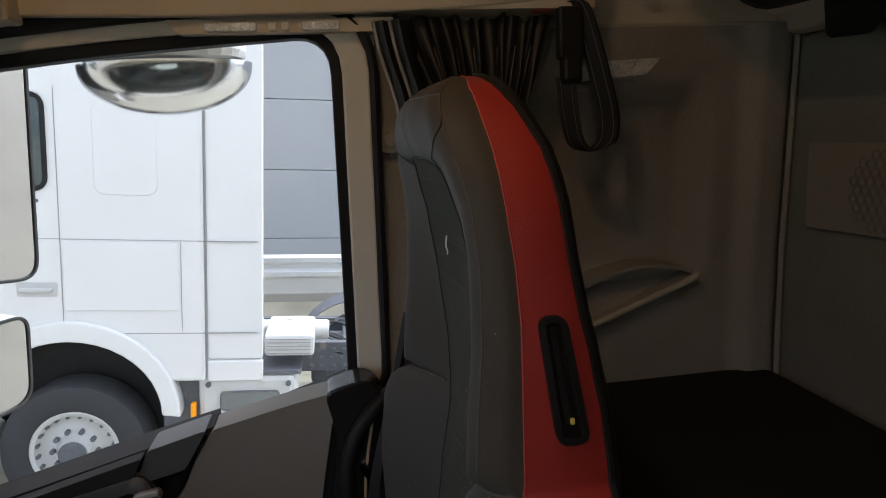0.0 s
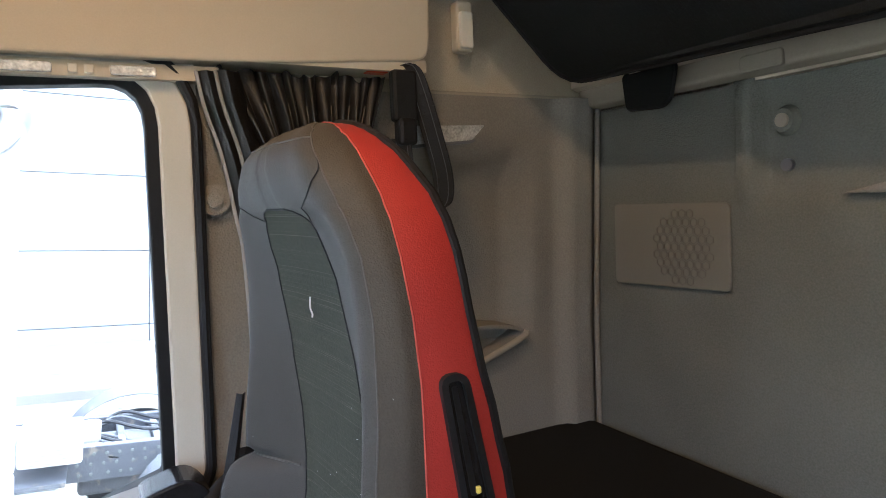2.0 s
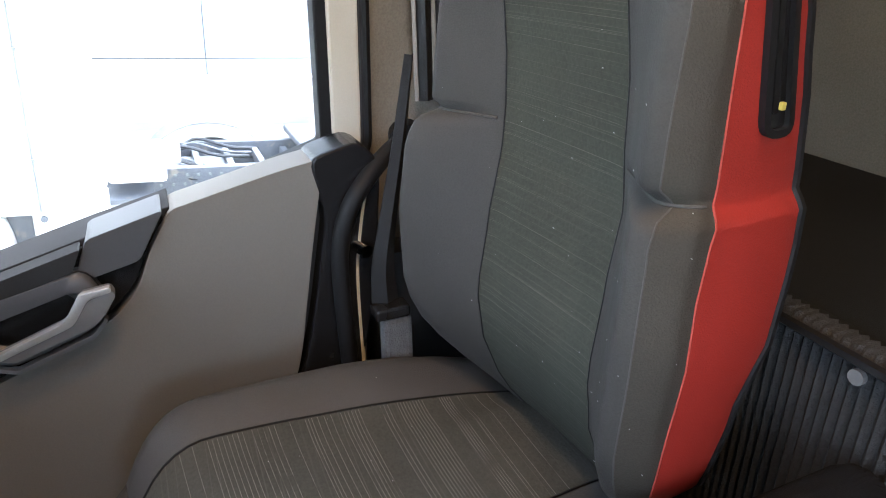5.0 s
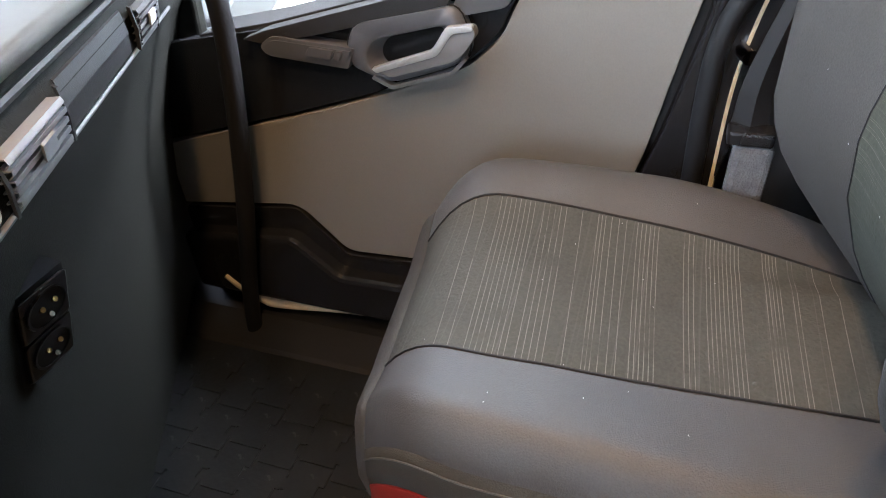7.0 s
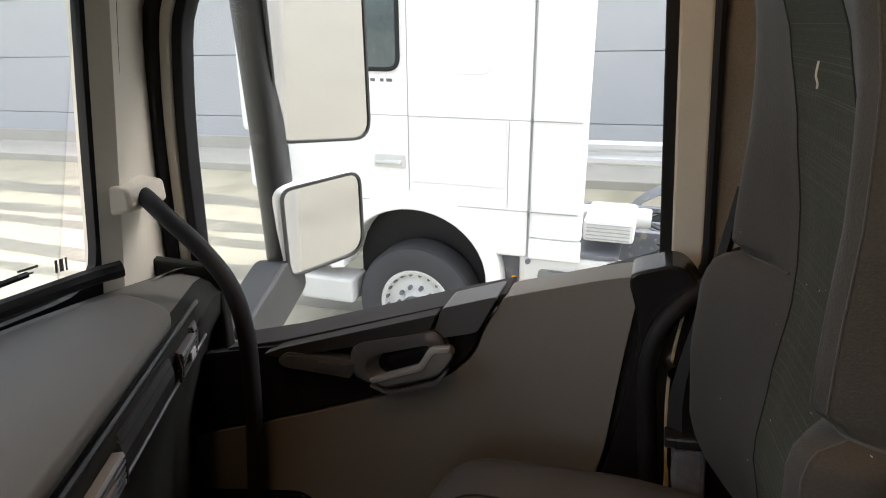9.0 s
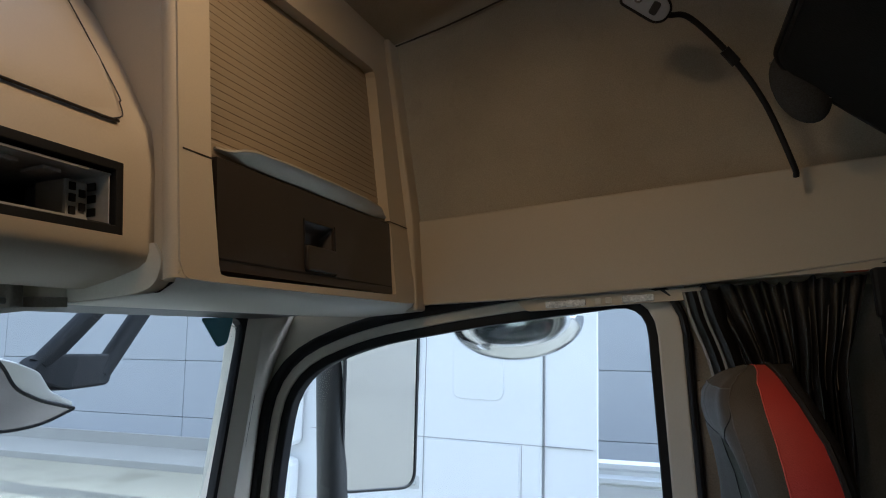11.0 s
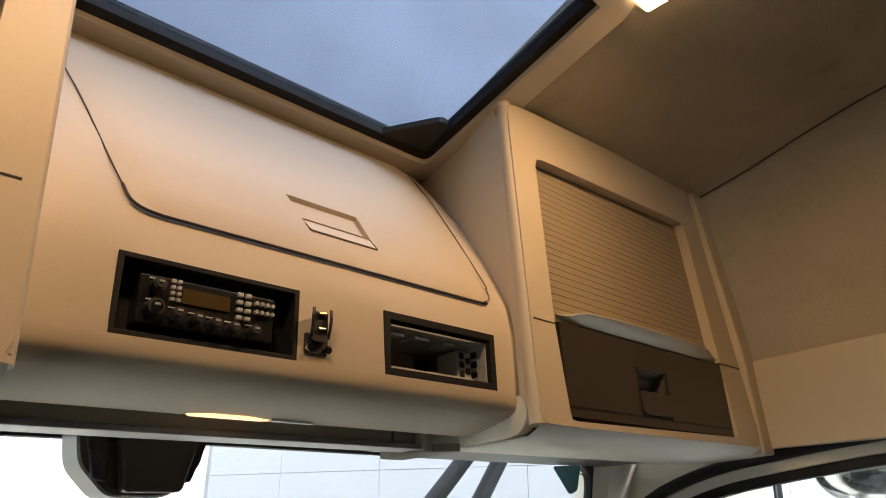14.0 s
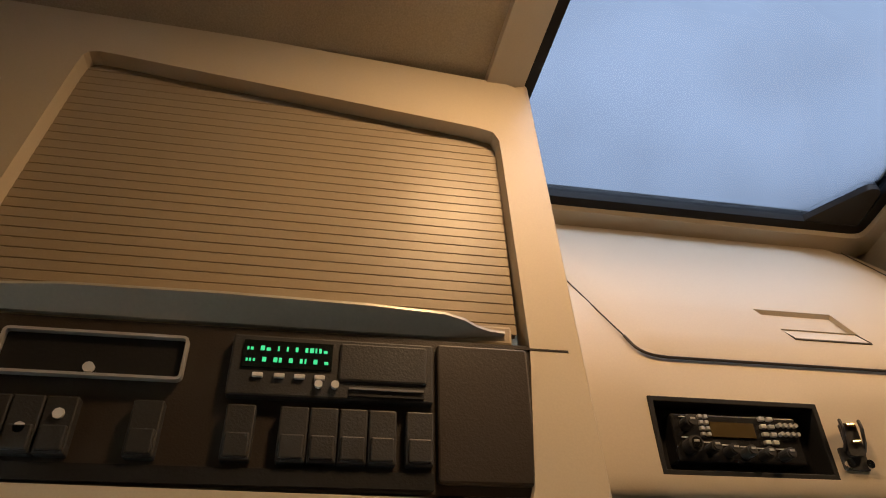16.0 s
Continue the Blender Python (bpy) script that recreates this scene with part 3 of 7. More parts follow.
for outside in [o for o in scene.objects if o.parent is None and o.type in ("MESH", "EMPTY")]:
    outside.matrix_basis = FALL @ outside.matrix_basis

# ---- the cab: shell ----
def roof_z(y):
    return 2.235 + 0.154 * (0.59 - y)


def roof_h(x, y):
    return roof_z(y) + 0.035 * max(0, (abs(x) - 0.36) / 0.77)


# side window outline, u = y, v = z, on a side that leans in towards the top
WIN = rounded([(0.098, 1.035), (0.482, 0.915), (0.839, 0.838), (1.045, 0.800), (1.012, 1.0), (0.965, 1.30), (0.905, 1.525), (0.72, 1.592), (0.45, 1.622), (0.090, 1.645)],
              [0.012, 0.05, 0.05, 0.02, 0.05, 0.1, 0.12, 0.1, 0.1, 0.07])
SIDE = yz(1.13, 0.06)
LEFT = lambda u, v, d: (-1.13 - d + 0.06 * (v - 1.0), u, v)


def tagged_part(name, bm, material, label, category, smooth=None):
    return tagged(part(name, bm, material, None, "", smooth), label, category, kind="structure")


def build_shell():
    tagged_part("floor", box((-1.15, -0.9, 0.17), (1.06, 1.3, 0.27)), CARPET, "dark cab floor", "floor")
    # side walls from the rear pillar to the back wall
    for s, nm in ((1, "wall_right"), (-1, "wall_left")):
        bm = bmesh.new()
        def dent(y, z):
            # broad pressed recess with soft edges, and a rib beside the back corner
            def soft(a, b, v, w):
                return max(0, min(1, (v - a) / w + 0.5)) * max(0, min(1, (b - v) / w + 0.5))
            h = 0.055 * soft(-0.59, -0.06, y, 0.045) * soft(1.16, 1.52, z, 0.06)
            rib = 0.028 * soft(-0.76, -0.68, y, 0.03)
            return h - rib
        ys = [0.055 - 0.0095 * i for i in range(91)]
        zs = [0.85 + 0.0275 * i for i in range(30)]
        sheet([[(s * (1.135 + 0.025 * min(1, max(0, (0.05 - y) / 0.3)) + dent(y, z) - 0.02 - 0.045 * max(0, z - 1.2)), y, z) for y in ys] for z in zs], 0.05, (s, 0, 0), bm)
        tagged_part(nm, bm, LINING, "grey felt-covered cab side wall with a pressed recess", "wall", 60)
        # lower wall below the bunk
        tagged_part(nm + "_lower", box((s * 1.06, -0.85, 0.2), (s * 1.2, 0.06, 0.86)), DARK, "dark lower cab side", "wall")
        # upper lining above the ledge
        line = [(0.70, 1.062), (0.58, 1.062), (0.46, 1.055), (0.33, 1.030), (0.20, 1.018), (0.08, 1.030), (-0.02, 1.062), (-0.10, 1.085), (-0.18, 1.095), (-0.9, 1.095)]
        def crease(y):
            for (a, p), (b, q) in zip(line, line[1:]):
                if y >= b:
                    return p + (q - p) * (a - y) / (a - b)
            return line[-1][1]
        rows, seam = [], []
        for i in range(49):
            y = 0.62 - 1.44 * i / 48
            xc = sum(crease(y + 0.02 * k) for k in (-2, -1, 0, 1, 2)) / 5
            zc = roof_h(xc, y) + 0.004
            deep = 0.055 * max(0, min(1, (y + 0.10) / 0.20)) * max(0.3, min(1, (0.62 - y) / 0.1)) + 0.006
            tall = 0.075
            xw = min(1.118, xc + deep)
            col = [(s * (1.125 + (xw - 1.125) * k / 8), y, 1.645 + (zc - tall - 1.645) * k / 8) for k in range(8)]
            for k in range(10):
                a = math.pi / 2 * k / 9
                col.append((s * (xw - (xw - xc) * (1 - math.cos(a))), y, zc - tall + tall * math.sin(a)))
            rows.append(col)
            seam.append((s * (xc - 0.001), y, roof_h(xc, y) - 0.0010))
        lining = tagged_part(nm + "_upper", sheet(rows, 0.06, (s, 0, 0)), HEADLINER, "beige fabric upper side lining coved under an arched seam", "wall", 60)
        part("seam", tube(seam, 0.0022, 6), DRAWER, lining)
        # door window surround: body, seal, door frame, glass seal, glass
        put = SIDE if s > 0 else LEFT
        body = rounded([(0.034, 0.20), (1.18, 0.20), (1.18, 1.2), (1.08, 1.68), (0.5, 1.70), (0.034, 1.70)], 0.01)
        hole = grown(WIN, 0.055)
        # match counts by sampling angles
        c = Vector((0.55, 1.15))
        def shot(poly, a):
            d = Vector((math.cos(a), math.sin(a)))
            best = None
            for i in range(len(poly)):
                p, q = Vector(poly[i]) - c, Vector(poly[(i + 1) % len(poly)]) - c
                e = q - p
                den = d.x * e.y - d.y * e.x
                if abs(den) < 1e-9:
                    continue
                t, u = (p.x * e.y - p.y * e.x) / den, (p.x * d.y - p.y * d.x) / den
                if t > 0 and -1e-6 <= u <= 1 + 1e-6 and (best is None or t > best):
                    best = t
            return tuple(c + d * best)
        angs = [2 * math.pi * i / 160 for i in range(160)]
        tagged_part(nm + "_door_surround", ring([shot(body, a) for a in angs], [shot(hole, a) for a in angs], put, 0.0, 0.07), BEIGE_LIGHT, "pale painted body frame around the door opening", "wall")
        nm2 = "window_1" if s > 0 else "window_2"
        w = thing(nm2, "clear side door window in a pale frame with black seals", "window", kind="structure", at=put(0.5, 1.2, 0))
        def frame_line(d, shift):
            # the rear upright of the frame is broader than the rest
            return [(u + shift * max(0, min(1, (0.22 - u) / 0.10)), v) for u, v in grown(WIN, d)]
        part("door_seal", ring(grown(WIN, 0.060), frame_line(0.036, -0.009), put, -0.028, 0.03, 0.008), BLACK, w, "black rubber seal")
        part("window_frame", ring(frame_line(0.037, -0.009), frame_line(0.014, 0.014), put, -0.012, 0.03, 0.004), BEIGE_LIGHT, w)
        part("glass_seal", ring(frame_line(0.016, 0.014), frame_line(-0.006, 0.012), put, -0.006, 0.03, 0.003), BLACK, w, "black rubber seal")
        pane = part("pane", prism(WIN, put, 0.018, 0.023), WINDOW, w)
        pane.visible_shadow = False
    # back wall with a recess and rib
    rows = []
    for i in range(81):
        z = 0.2 + 1.5 * i / 80
        row = []
        for j in range(301):
            x = -1.2 + 2.4 * j / 300
            d = 0.0
            if abs(x) < 0.727 and 1.430 < z:
                d = -0.020 * min(1, (0.727 - abs(x)) / 0.012) * min(1, (z - 1.430) / 0.016)
            if abs(abs(x) - 0.743) < 0.018 and 1.425 < z < 1.625:
                d = 0.016 * min(1, (0.018 - abs(abs(x) - 0.743)) / 0.008) * min(1, (z - 1.425) / 0.02)
            row.append((x, -0.765 + d, z))
        rows.append(row)
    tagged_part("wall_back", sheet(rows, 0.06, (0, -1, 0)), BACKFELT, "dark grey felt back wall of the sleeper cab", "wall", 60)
    tagged_part("wall_back_upper", sheet([[(x, -0.765 + 0.05 * (z > 1.66), z) for x in (-1.15, 0, 1.15)] for z in (1.62, 1.655, 1.67, 2.0, 2.42)], 0.06, (0, -1, 0)), BEIGE, "beige upper back lining", "wall")
    for s in (1, -1):
        tagged_part("trim", tube([(s * 1.108, -0.756, 0.86), (s * 1.108, -0.756, 1.2), (s * 1.090, -0.756, 1.625)], 0.006, 10), LINING, "felt-covered bead in the back corner", "trim", 60)
    # ledge mouldings round the rear at the top of the felt
    tagged_part("trim", prism(rounded([(1.622, 0.0), (1.668, 0.0), (1.676, 0.034), (1.630, 0.030)], 0.008), lambda u, v, d: (d, -0.765 + v, u), -1.12, 1.12, 0.004), LEDGE, "beige ledge along the back wall", "trim")
    tagged_part("trim_side", prism(rounded([(1.635, 0.0), (1.655, 0.0), (1.655, 0.012), (1.638, 0.012)], 0.004), lambda u, v, d: (1.135 - v, d, u), -0.78, -0.33, 0.003), LEDGE, "beige ledge along the side", "trim")
    # roof with the skylight hole
    bm = bmesh.new()
    xs, ys = [-1.13, -0.36, 0.375, 1.13], [1.06, 0.835, 0.360, -0.86]
    narrow = lambda x, y: x if abs(x) > 1 or y > 0.8 else x * (1 - 0.26 * min(1, (0.835 - y) / 0.775))
    V = {}
    for x in xs:
        for y in ys:
            V[x, y] = bm.verts.new((narrow(x, y), y, roof_h(narrow(x, y), y)))
    for i in range(3):
        for j in range(3):
            if (i, j) != (1, 1):
                bm.faces.new((V[xs[i], ys[j]], V[xs[i + 1], ys[j]], V[xs[i + 1], ys[j + 1]], V[xs[i], ys[j + 1]]))
    geo = bmesh.ops.extrude_face_region(bm, geom=bm.faces[:])
    for v in [e for e in geo["geom"] if isinstance(e, bmesh.types.BMVert)]:
        v.co.z += 0.06
    tagged_part("ceiling", bm, HEADLINER, "beige fabric headliner with a large roof window", "ceiling")
    up = lambda u, v, d: (u, v, roof_z(v) + d)
    hole = rounded([(-0.325, 0.360), (0.338, 0.360), (0.375, 0.835), (-0.36, 0.835)], [0.02, 0.02, 0.05, 0.05])
    sk = thing("skylight", "tinted roof window in a black frame with a beige surround", "window", kind="structure", at=(0, 0.45, 2.25))
    part("surround", ring(grown(hole, 0.03), grown(hole, -0.022), up, -0.012, 0.02, 0.005), BEIGE, sk)
    part("frame", ring(grown(hole, -0.018), grown(hole, -0.040), up, -0.002, 0.022, 0.003), BLACK, sk, "black frame")
    part("corner_fitting", prism(rounded([(0.225, 0.800), (0.335, 0.800), (0.322, 0.715), (0.300, 0.712)], 0.012), up, 0.0, 0.012, 0.003), DARK, sk, "dark blind fitting in the corner")
    part("pane", prism(grown(hole, -0.022), up, 0.010, 0.015), SUNROOF, sk)


def build_front():
    # windscreen: bottom further forward than the top, bowed in plan
    def ws(u, v, d):
        f = (v - 1.0) / 0.68
        return (u, 1.16 - 0.14 * f - 0.16 * (abs(u) / 1.05) ** 3 + d, v)
    out = rounded([(-0.912, 1.03), (-0.5, 1.015), (0, 1.01), (0.5, 1.015), (0.912, 1.03), (0.916, 1.35), (0.925, 1.668), (0.5, 1.68), (0, 1.685), (-0.5, 1.68), (-0.925, 1.668), (-0.916, 1.3)], [0.07, .2, .2, .2, 0.075, .1, 0.05, .2, .2, .2, 0.05, .1])
    w = thing("window_3", "wide windscreen with a black edge", "window", kind="structure", at=(0, 1.1, 1.3))
    def strips(poly, n=24):
        lo, hi = min(p[0] for p in poly), max(p[0] for p in poly)
        rows = []
        for i in range(n + 1):
            x = lo + 0.002 + (hi - lo - 0.004) * i / n
            zs = []
            for k in range(len(poly)):
                a, b = poly[k], poly[(k + 1) % len(poly)]
                if (a[0] - x) * (b[0] - x) <= 0 and a[0] != b[0]:
                    zs.append(a[1] + (b[1] - a[1]) * (x - a[0]) / (b[0] - a[0]))
            rows.append([ws(x, min(zs) + (max(zs) - min(zs)) * j / 4, 0.0) for j in range(5)])
        return rows
    pane = part("pane", sheet(strips(out), 0.006, (0, 1, 0)), WINDOW, w, smooth=30)
    pane.visible_shadow = False
    part("black_border", ring(grown(out, 0.05), grown(out, -0.004), ws, -0.006, 0.012), BLACK, w, "black ceramic border")
    # screen pillars and cowl
    for s, nm in ((1, "pillar_right"), (-1, "pillar_left")):
        rows = []
        for i in range(15):
            z = 0.95 + 0.76 * i / 14
            f = (z - 1.0) / 0.68
            xi = 0.918 + 0.012 * f
            yi = 1.16 - 0.14 * f - 0.16 * (xi / 1.05) ** 3
            xo, yo = 1.13 - 0.06 * (z - 1), 1.075 - 0.20 * max(0, z - 1.05) ** 1.0 - 0.55 * max(0, z - 1.45) ** 1.5
            rows.append([(s * (xi - 0.002), yi + 0.02, z), (s * (xi - 0.004), yi - 0.006, z), (s * (xi + 0.02), yi - 0.03, z), (s * (xi * 0.5 + xo * 0.5), (yi + yo) / 2 - 0.022, z), (s * (xo - 0.015), yo - 0.005, z), (s * (xo + 0.02), yo + 0.01, z)])
        tagged_part(nm, sheet(rows, 0.05, (s * 0.5, 0.8, 0)), BEIGE_LIGHT, "pale painted windscreen pillar", "pillar", 50)
    tagged_part("wall_front", box((-1.15, 1.2, 0.1), (1.15, 1.26, 1.0)), DARK, "dark bulkhead under the windscreen", "wall")
    tagged_part("header", box((-1.13, 0.93, 1.69), (1.13, 1.1, 2.32)), BEIGE, "beige front header above the windscreen", "wall")


# ---- overhead console ----
def build_overhead():
    c = thing("overhead_console", "beige overhead console above the windscreen", "console", kind="structure", at=(0, 0.6, 1.7))
    # centre front: flat lower band, curved underside, sloping upper with the hatch
    prof = [(0.93, 1.702), (0.712, 1.702), (0.704, 1.668), (0.690, 1.667), (0.650, 1.674), (0.614, 1.683), (0.602, 1.690), (0.598, 1.701), (0.600, 1.78), (0.612, 1.845), (0.66, 1.93), (0.73, 2.03), (0.80, 2.12), (0.845, 2.175), (0.87, 2.20)]
    bm = bmesh.new()
    xs = [-0.345 + 0.0345 * i for i in range(21)]
    holes = ((-0.232, -0.045, 1.713, 1.79), (0.073, 0.266, 1.713, 1.79))
    xs = sorted(set([round(x, 4) for x in xs] + [h[k] for h in holes for k in (0, 1)]))
    prof2 = prof[:8] + [(0.598, 1.713), (0.600, 1.79)] + prof[9:]
    g = [[bm.verts.new((x, y, z)) for y, z in prof2] for x in xs]
    for i in range(len(xs) - 1):
        for j in range(len(prof2) - 1):
            xm = (xs[i] + xs[i + 1]) / 2
            if j == 8 and any(h[0] < xm < h[1] for h in holes):
                continue
            bm.faces.new((g[i][j], g[i + 1][j], g[i + 1][j + 1], g[i][j + 1]))
    part("centre_panel", bm, BEIGE, c, smooth=40)
    # the storage hatch, a slightly proud lid following the slope
    def slope(u, v, d):
        # v runs up the slope from 0 to 1
        k = v * (len(prof) - 10) + 9
        i = min(int(k), len(prof) - 2)
        f = k - i
        y, z = prof[i][0] * (1 - f) + prof[i + 1][0] * f, prof[i][1] * (1 - f) + prof[i + 1][1] * f
        n = Vector((0, -0.80, 0.60))
        return Vector((u, y, z)) + n * d
    vs = sorted([-0.020 + 0.920 * j / 18 for j in range(19)] + [0.072, 0.205])
    bm = bmesh.new()
    g = []
    for j, v in enumerate(vs):
        f = max(0, min(1, v / 0.9))
        a, b = -0.225 - 0.10 * f, 0.275 + 0.055 * f
        if j == 0:
            a, b = a + 0.03, b - 0.03
        l = -0.018 - 0.017 * max(0, min(1, (v - 0.072) / 0.133))
        r = 0.083 - 0.011 * max(0, min(1, (v - 0.072) / 0.133))
        xs2 = [a + (l - a) * i / 9 for i in range(9)] + [l, r] + [r + (b - r) * i / 9 for i in range(1, 10)]
        g.append([bm.verts.new(slope(x, v, 0.006 if 0 < i < len(xs2) - 1 and 0 < j < len(vs) - 1 else 0.0)) for i, x in enumerate(xs2)])
    for j in range(len(vs) - 1):
        for i in range(len(g[0]) - 1):
            if i == 9 and 0.07 < vs[j] < 0.20:
                continue
            bm.faces.new((g[j][i], g[j][i + 1], g[j + 1][i + 1], g[j + 1][i]))
    hatch = part("hatch", bm, BEIGE, c, "beige storage hatch", smooth=50)
    for side in ([(-0.195, -0.025), (0.0, -0.025), (0.245, -0.025), (0.264, -0.017), (0.277, 0.006), (0.283, 0.05), (0.288, 0.10), (0.308, 0.45), (0.335, 0.90)], [(-0.195, -0.025), (-0.214, -0.017), (-0.227, 0.006), (-0.233, 0.05), (-0.240, 0.10), (-0.279, 0.45), (-0.329, 0.90)]):
        part("hatch_gap", tube(curve([slope(a, v, 0.003) for a, v in side[:4]], 5), 0.0017, 6), DRAWER, c)
        part("hatch_gap", tube(curve([slope(a, v, 0.003) for a, v in side[3:]], 5), 0.0009, 6), DRAWER, c)
    # finger recess in the hatch: sloping darker pocket and a flat lip below
    q = [slope(-0.035, 0.205, 0.006), slope(0.072, 0.205, 0.006), slope(0.079, 0.118, 0.006), slope(-0.024, 0.118, 0.006)]
    mid = [slope(-0.028, 0.150, -0.080), slope(0.077, 0.150, -0.080)]
    bm = sheet([[q[0], q[1]], [mid[0], mid[1]], [q[3], q[2]]])
    for three in ((q[0], mid[0], q[3]), (q[1], mid[1], q[2])):
        bm.faces.new([bm.verts.new(p) for p in three])
    part("recess", bm, BEIGE, hatch)
    lip = [slope(-0.024, 0.120, 0.004), slope(0.079, 0.120, 0.004), slope(0.0825, 0.073, 0.007), slope(-0.0175, 0.073, 0.007)]
    part("handle_lip", sheet([[lip[0], lip[1]], [lip[3], lip[2]]], 0.006, (0, 0.8, -0.6)), BEIGE_LIGHT, hatch, "pale pull lip")
    part("recess_gap", tube(lip[1:] + [lip[0]], 0.0012, 5), DRAWER, hatch)
    # underside strip and the two corner cabinets
    for s in (1, -1):
        xi0, xi1 = (0.305, 0.345) if s > 0 else (-0.305, -0.318)
        xo = s * 1.0
        top, bot = 2.255, 1.668
        face = xz(0.562, 0.075, 1.67)
        outer = [(xi0, bot), (xo, bot), (s * 1.03, 1.85), (s * 1.04, top + 0.025), (xi1, 2.22)]
        hole = [(s * 0.372, 1.676), (s * 0.905, 1.682), (s * (0.915 if s > 0 else 0.890), 1.83), (s * (0.93 if s > 0 else 0.862), 2.155 if s > 0 else 2.188), (s * 0.398 if s > 0 else -0.365, 2.125), (s * 0.372 if s > 0 else -0.360, 1.82)]
        o = rounded(outer, [0.02, 0.02, 0.02, 0.02, 0.03], 5)
        h = rounded(hole, [0.008, 0.008, 0.01, 0.02, 0.02, 0.01], 4)
        cx = s * 0.64
        cc = Vector((cx, 1.93))
        def shot(poly, a):
            d = Vector((math.cos(a), math.sin(a)))
            best = None
            for i in range(len(poly)):
                p, q2 = Vector(poly[i]) - cc, Vector(poly[(i + 1) % len(poly)]) - cc
                e = q2 - p
                den = d.x * e.y - d.y * e.x
                if abs(den) < 1e-9:
                    continue
                t, u = (p.x * e.y - p.y * e.x) / den, (p.x * d.y - p.y * d.x) / den
                if t > 0 and -1e-6 <= u <= 1 + 1e-6 and (best is None or t > best):
                    best = t
            return tuple(cc + d * best)
        angs = sorted([2 * math.pi * i / 120 for i in range(120)] + [math.atan2(p[1] - cc.y, p[0] - cc.x) % (2 * math.pi) for p in outer + hole])
        angs = [a for i, a in enumerate(angs) if i == 0 or a - angs[i - 1] > 1e-4]
        cab = thing("corner_cabinet", "beige corner cabinet with a slatted roller shutter" + (" over a dark drawer" if s > 0 else " over dark instruments"), "cabinet", "overhead corner cabinets", kind="structure", at=(s * 0.65, 0.6, 1.67))
        part("face_frame", ring([shot(o, a) for a in angs], [shot(h, a) for a in angs], face, -0.004, 0.03, 0.0), BEIGE, cab)
        # inner cheek running forward beside the hatch, with a soft edge
        ck = []
        for i in range(13):
            f = i / 12
            z = bot + (2.225 - bot) * f
            x = xi0 + (xi1 - xi0) * f
            y0 = 0.562 + 0.075 * (z - 1.67)
            ye = max(0.90, y0 + 0.1)
            ck.append([(x + s * 0.003, y0 + 0.026, z), (x + s * 0.004, y0 + 0.06, z), (x + s * 0.03 * f, 0.5 * (y0 + ye), z), (x + s * 0.05 * f, ye, z)])
        part("edge_roll", tube([(r[0][0] + s * 0.004, r[0][1] - 0.017, r[0][2]) for r in ck], 0.0125, 14), BEIGE, cab, "rounded edge", smooth=60)
        part("cheek", sheet(ck, 0.02, (s, 0, 0)), BEIGE, cab, smooth=50)
        part("cheek_foot", prism(rounded([(0.592, 1.71), (0.580, 1.690), (0.590, 1.662), (0.62, 1.655), (0.70, 1.653), (0.93, 1.672), (0.93, 1.71)], [0.002, 0.02, 0.02, 0.02, 0.01, 0.002, 0.002]), yz(0.0), s * 0.3035, s * 0.325, 0.005), BEIGE_LIGHT, cab, smooth=40)
        # rounded underside
        us = []
        for i in range(9):
            x = xi0 + (s * 1.06 - xi0) * i / 8
            us.append([(x, 0.560, 1.676), (x, 0.566, 1.664), (x, 0.585, 1.655), (x, 0.70, 1.652), (x, 0.94, 1.672)])
        part("underside", sheet(us), BEIGE_LIGHT, cab, smooth=50)
        part("outer_trim", prism([(1.655, 0.0), (1.85, 0.0), (2.26, 0.035), (2.26, 0.06), (1.655, 0.06)], lambda u, v, d: (d, 0.556 + v, u), s * 1.005, s * 1.06, 0.006), BEIGE, cab)
        part("seam", box((s * 0.322, 0.5685, 1.8175), (s * 0.375, 0.58, 1.8195)), DRAWER, cab)
        part("seam", box((s * 0.91, 0.5688, 1.8275), (s * 1.02, 0.58, 1.8295)), DRAWER, cab)
        # roller shutter of single slats
        n = 30
        shutter = part("shutter_track", box((min(s * 0.37, s * 0.935), 0.64, 1.82), (max(s * 0.37, s * 0.935), 0.66, 2.22)), DRAWER, cab)
        for i in range(n):
            z0, z1 = 1.845 + 0.0122 * i, 1.845 + 0.0122 * (i + 1)
            f = (z0 - 1.83) / 0.3
            xa, xb = s * 0.37 + (0.028 * f if s > 0 else 0.006), s * (0.916 + 0.018 * f)
            y = 0.580 + 0.075 * (z0 - 1.67)
            bm = prism(rounded(rect(xa, z0, xb, z1 - 0.0009), 0.001, 1), lambda u, v, d: (u, y + d, v), 0, 0.010, 0)
            bevelled(bm, 0.0011, 1)
            part("slat", bm, SLATTAN, shutter)
        # pull bar along the bottom of the shutter
        ya = 0.573
        rows = []
        for x, zt, h, out in ((0.383, 1.8375, 0.004, 0.004), (0.398, 1.8375, 0.005, 0.006), (0.412, 1.839, 0.008, 0.010), (0.425, 1.843, 0.014, 0.015), (0.445, 1.846, 0.019, 0.019), (0.52, 1.848, 0.022, 0.022), (0.65, 1.849, 0.023, 0.023), (0.78, 1.848, 0.022, 0.022), (0.848, 1.845, 0.018, 0.018), (0.868, 1.841, 0.012, 0.013), (0.884, 1.838, 0.007, 0.008), (0.903, 1.837, 0.004, 0.004)):
            y = ya + 0.003
            rows.append([(s * x, y, zt - 0.001), (s * x, y - out, zt), (s * x, y - out - 0.001, zt - 0.003), (s * x, y - out * 0.75, zt - h * 0.6), (s * x, y - out * 0.3, zt - h), (s * x, y + 0.004, zt - h)])
        bm = sheet(rows, close=True)
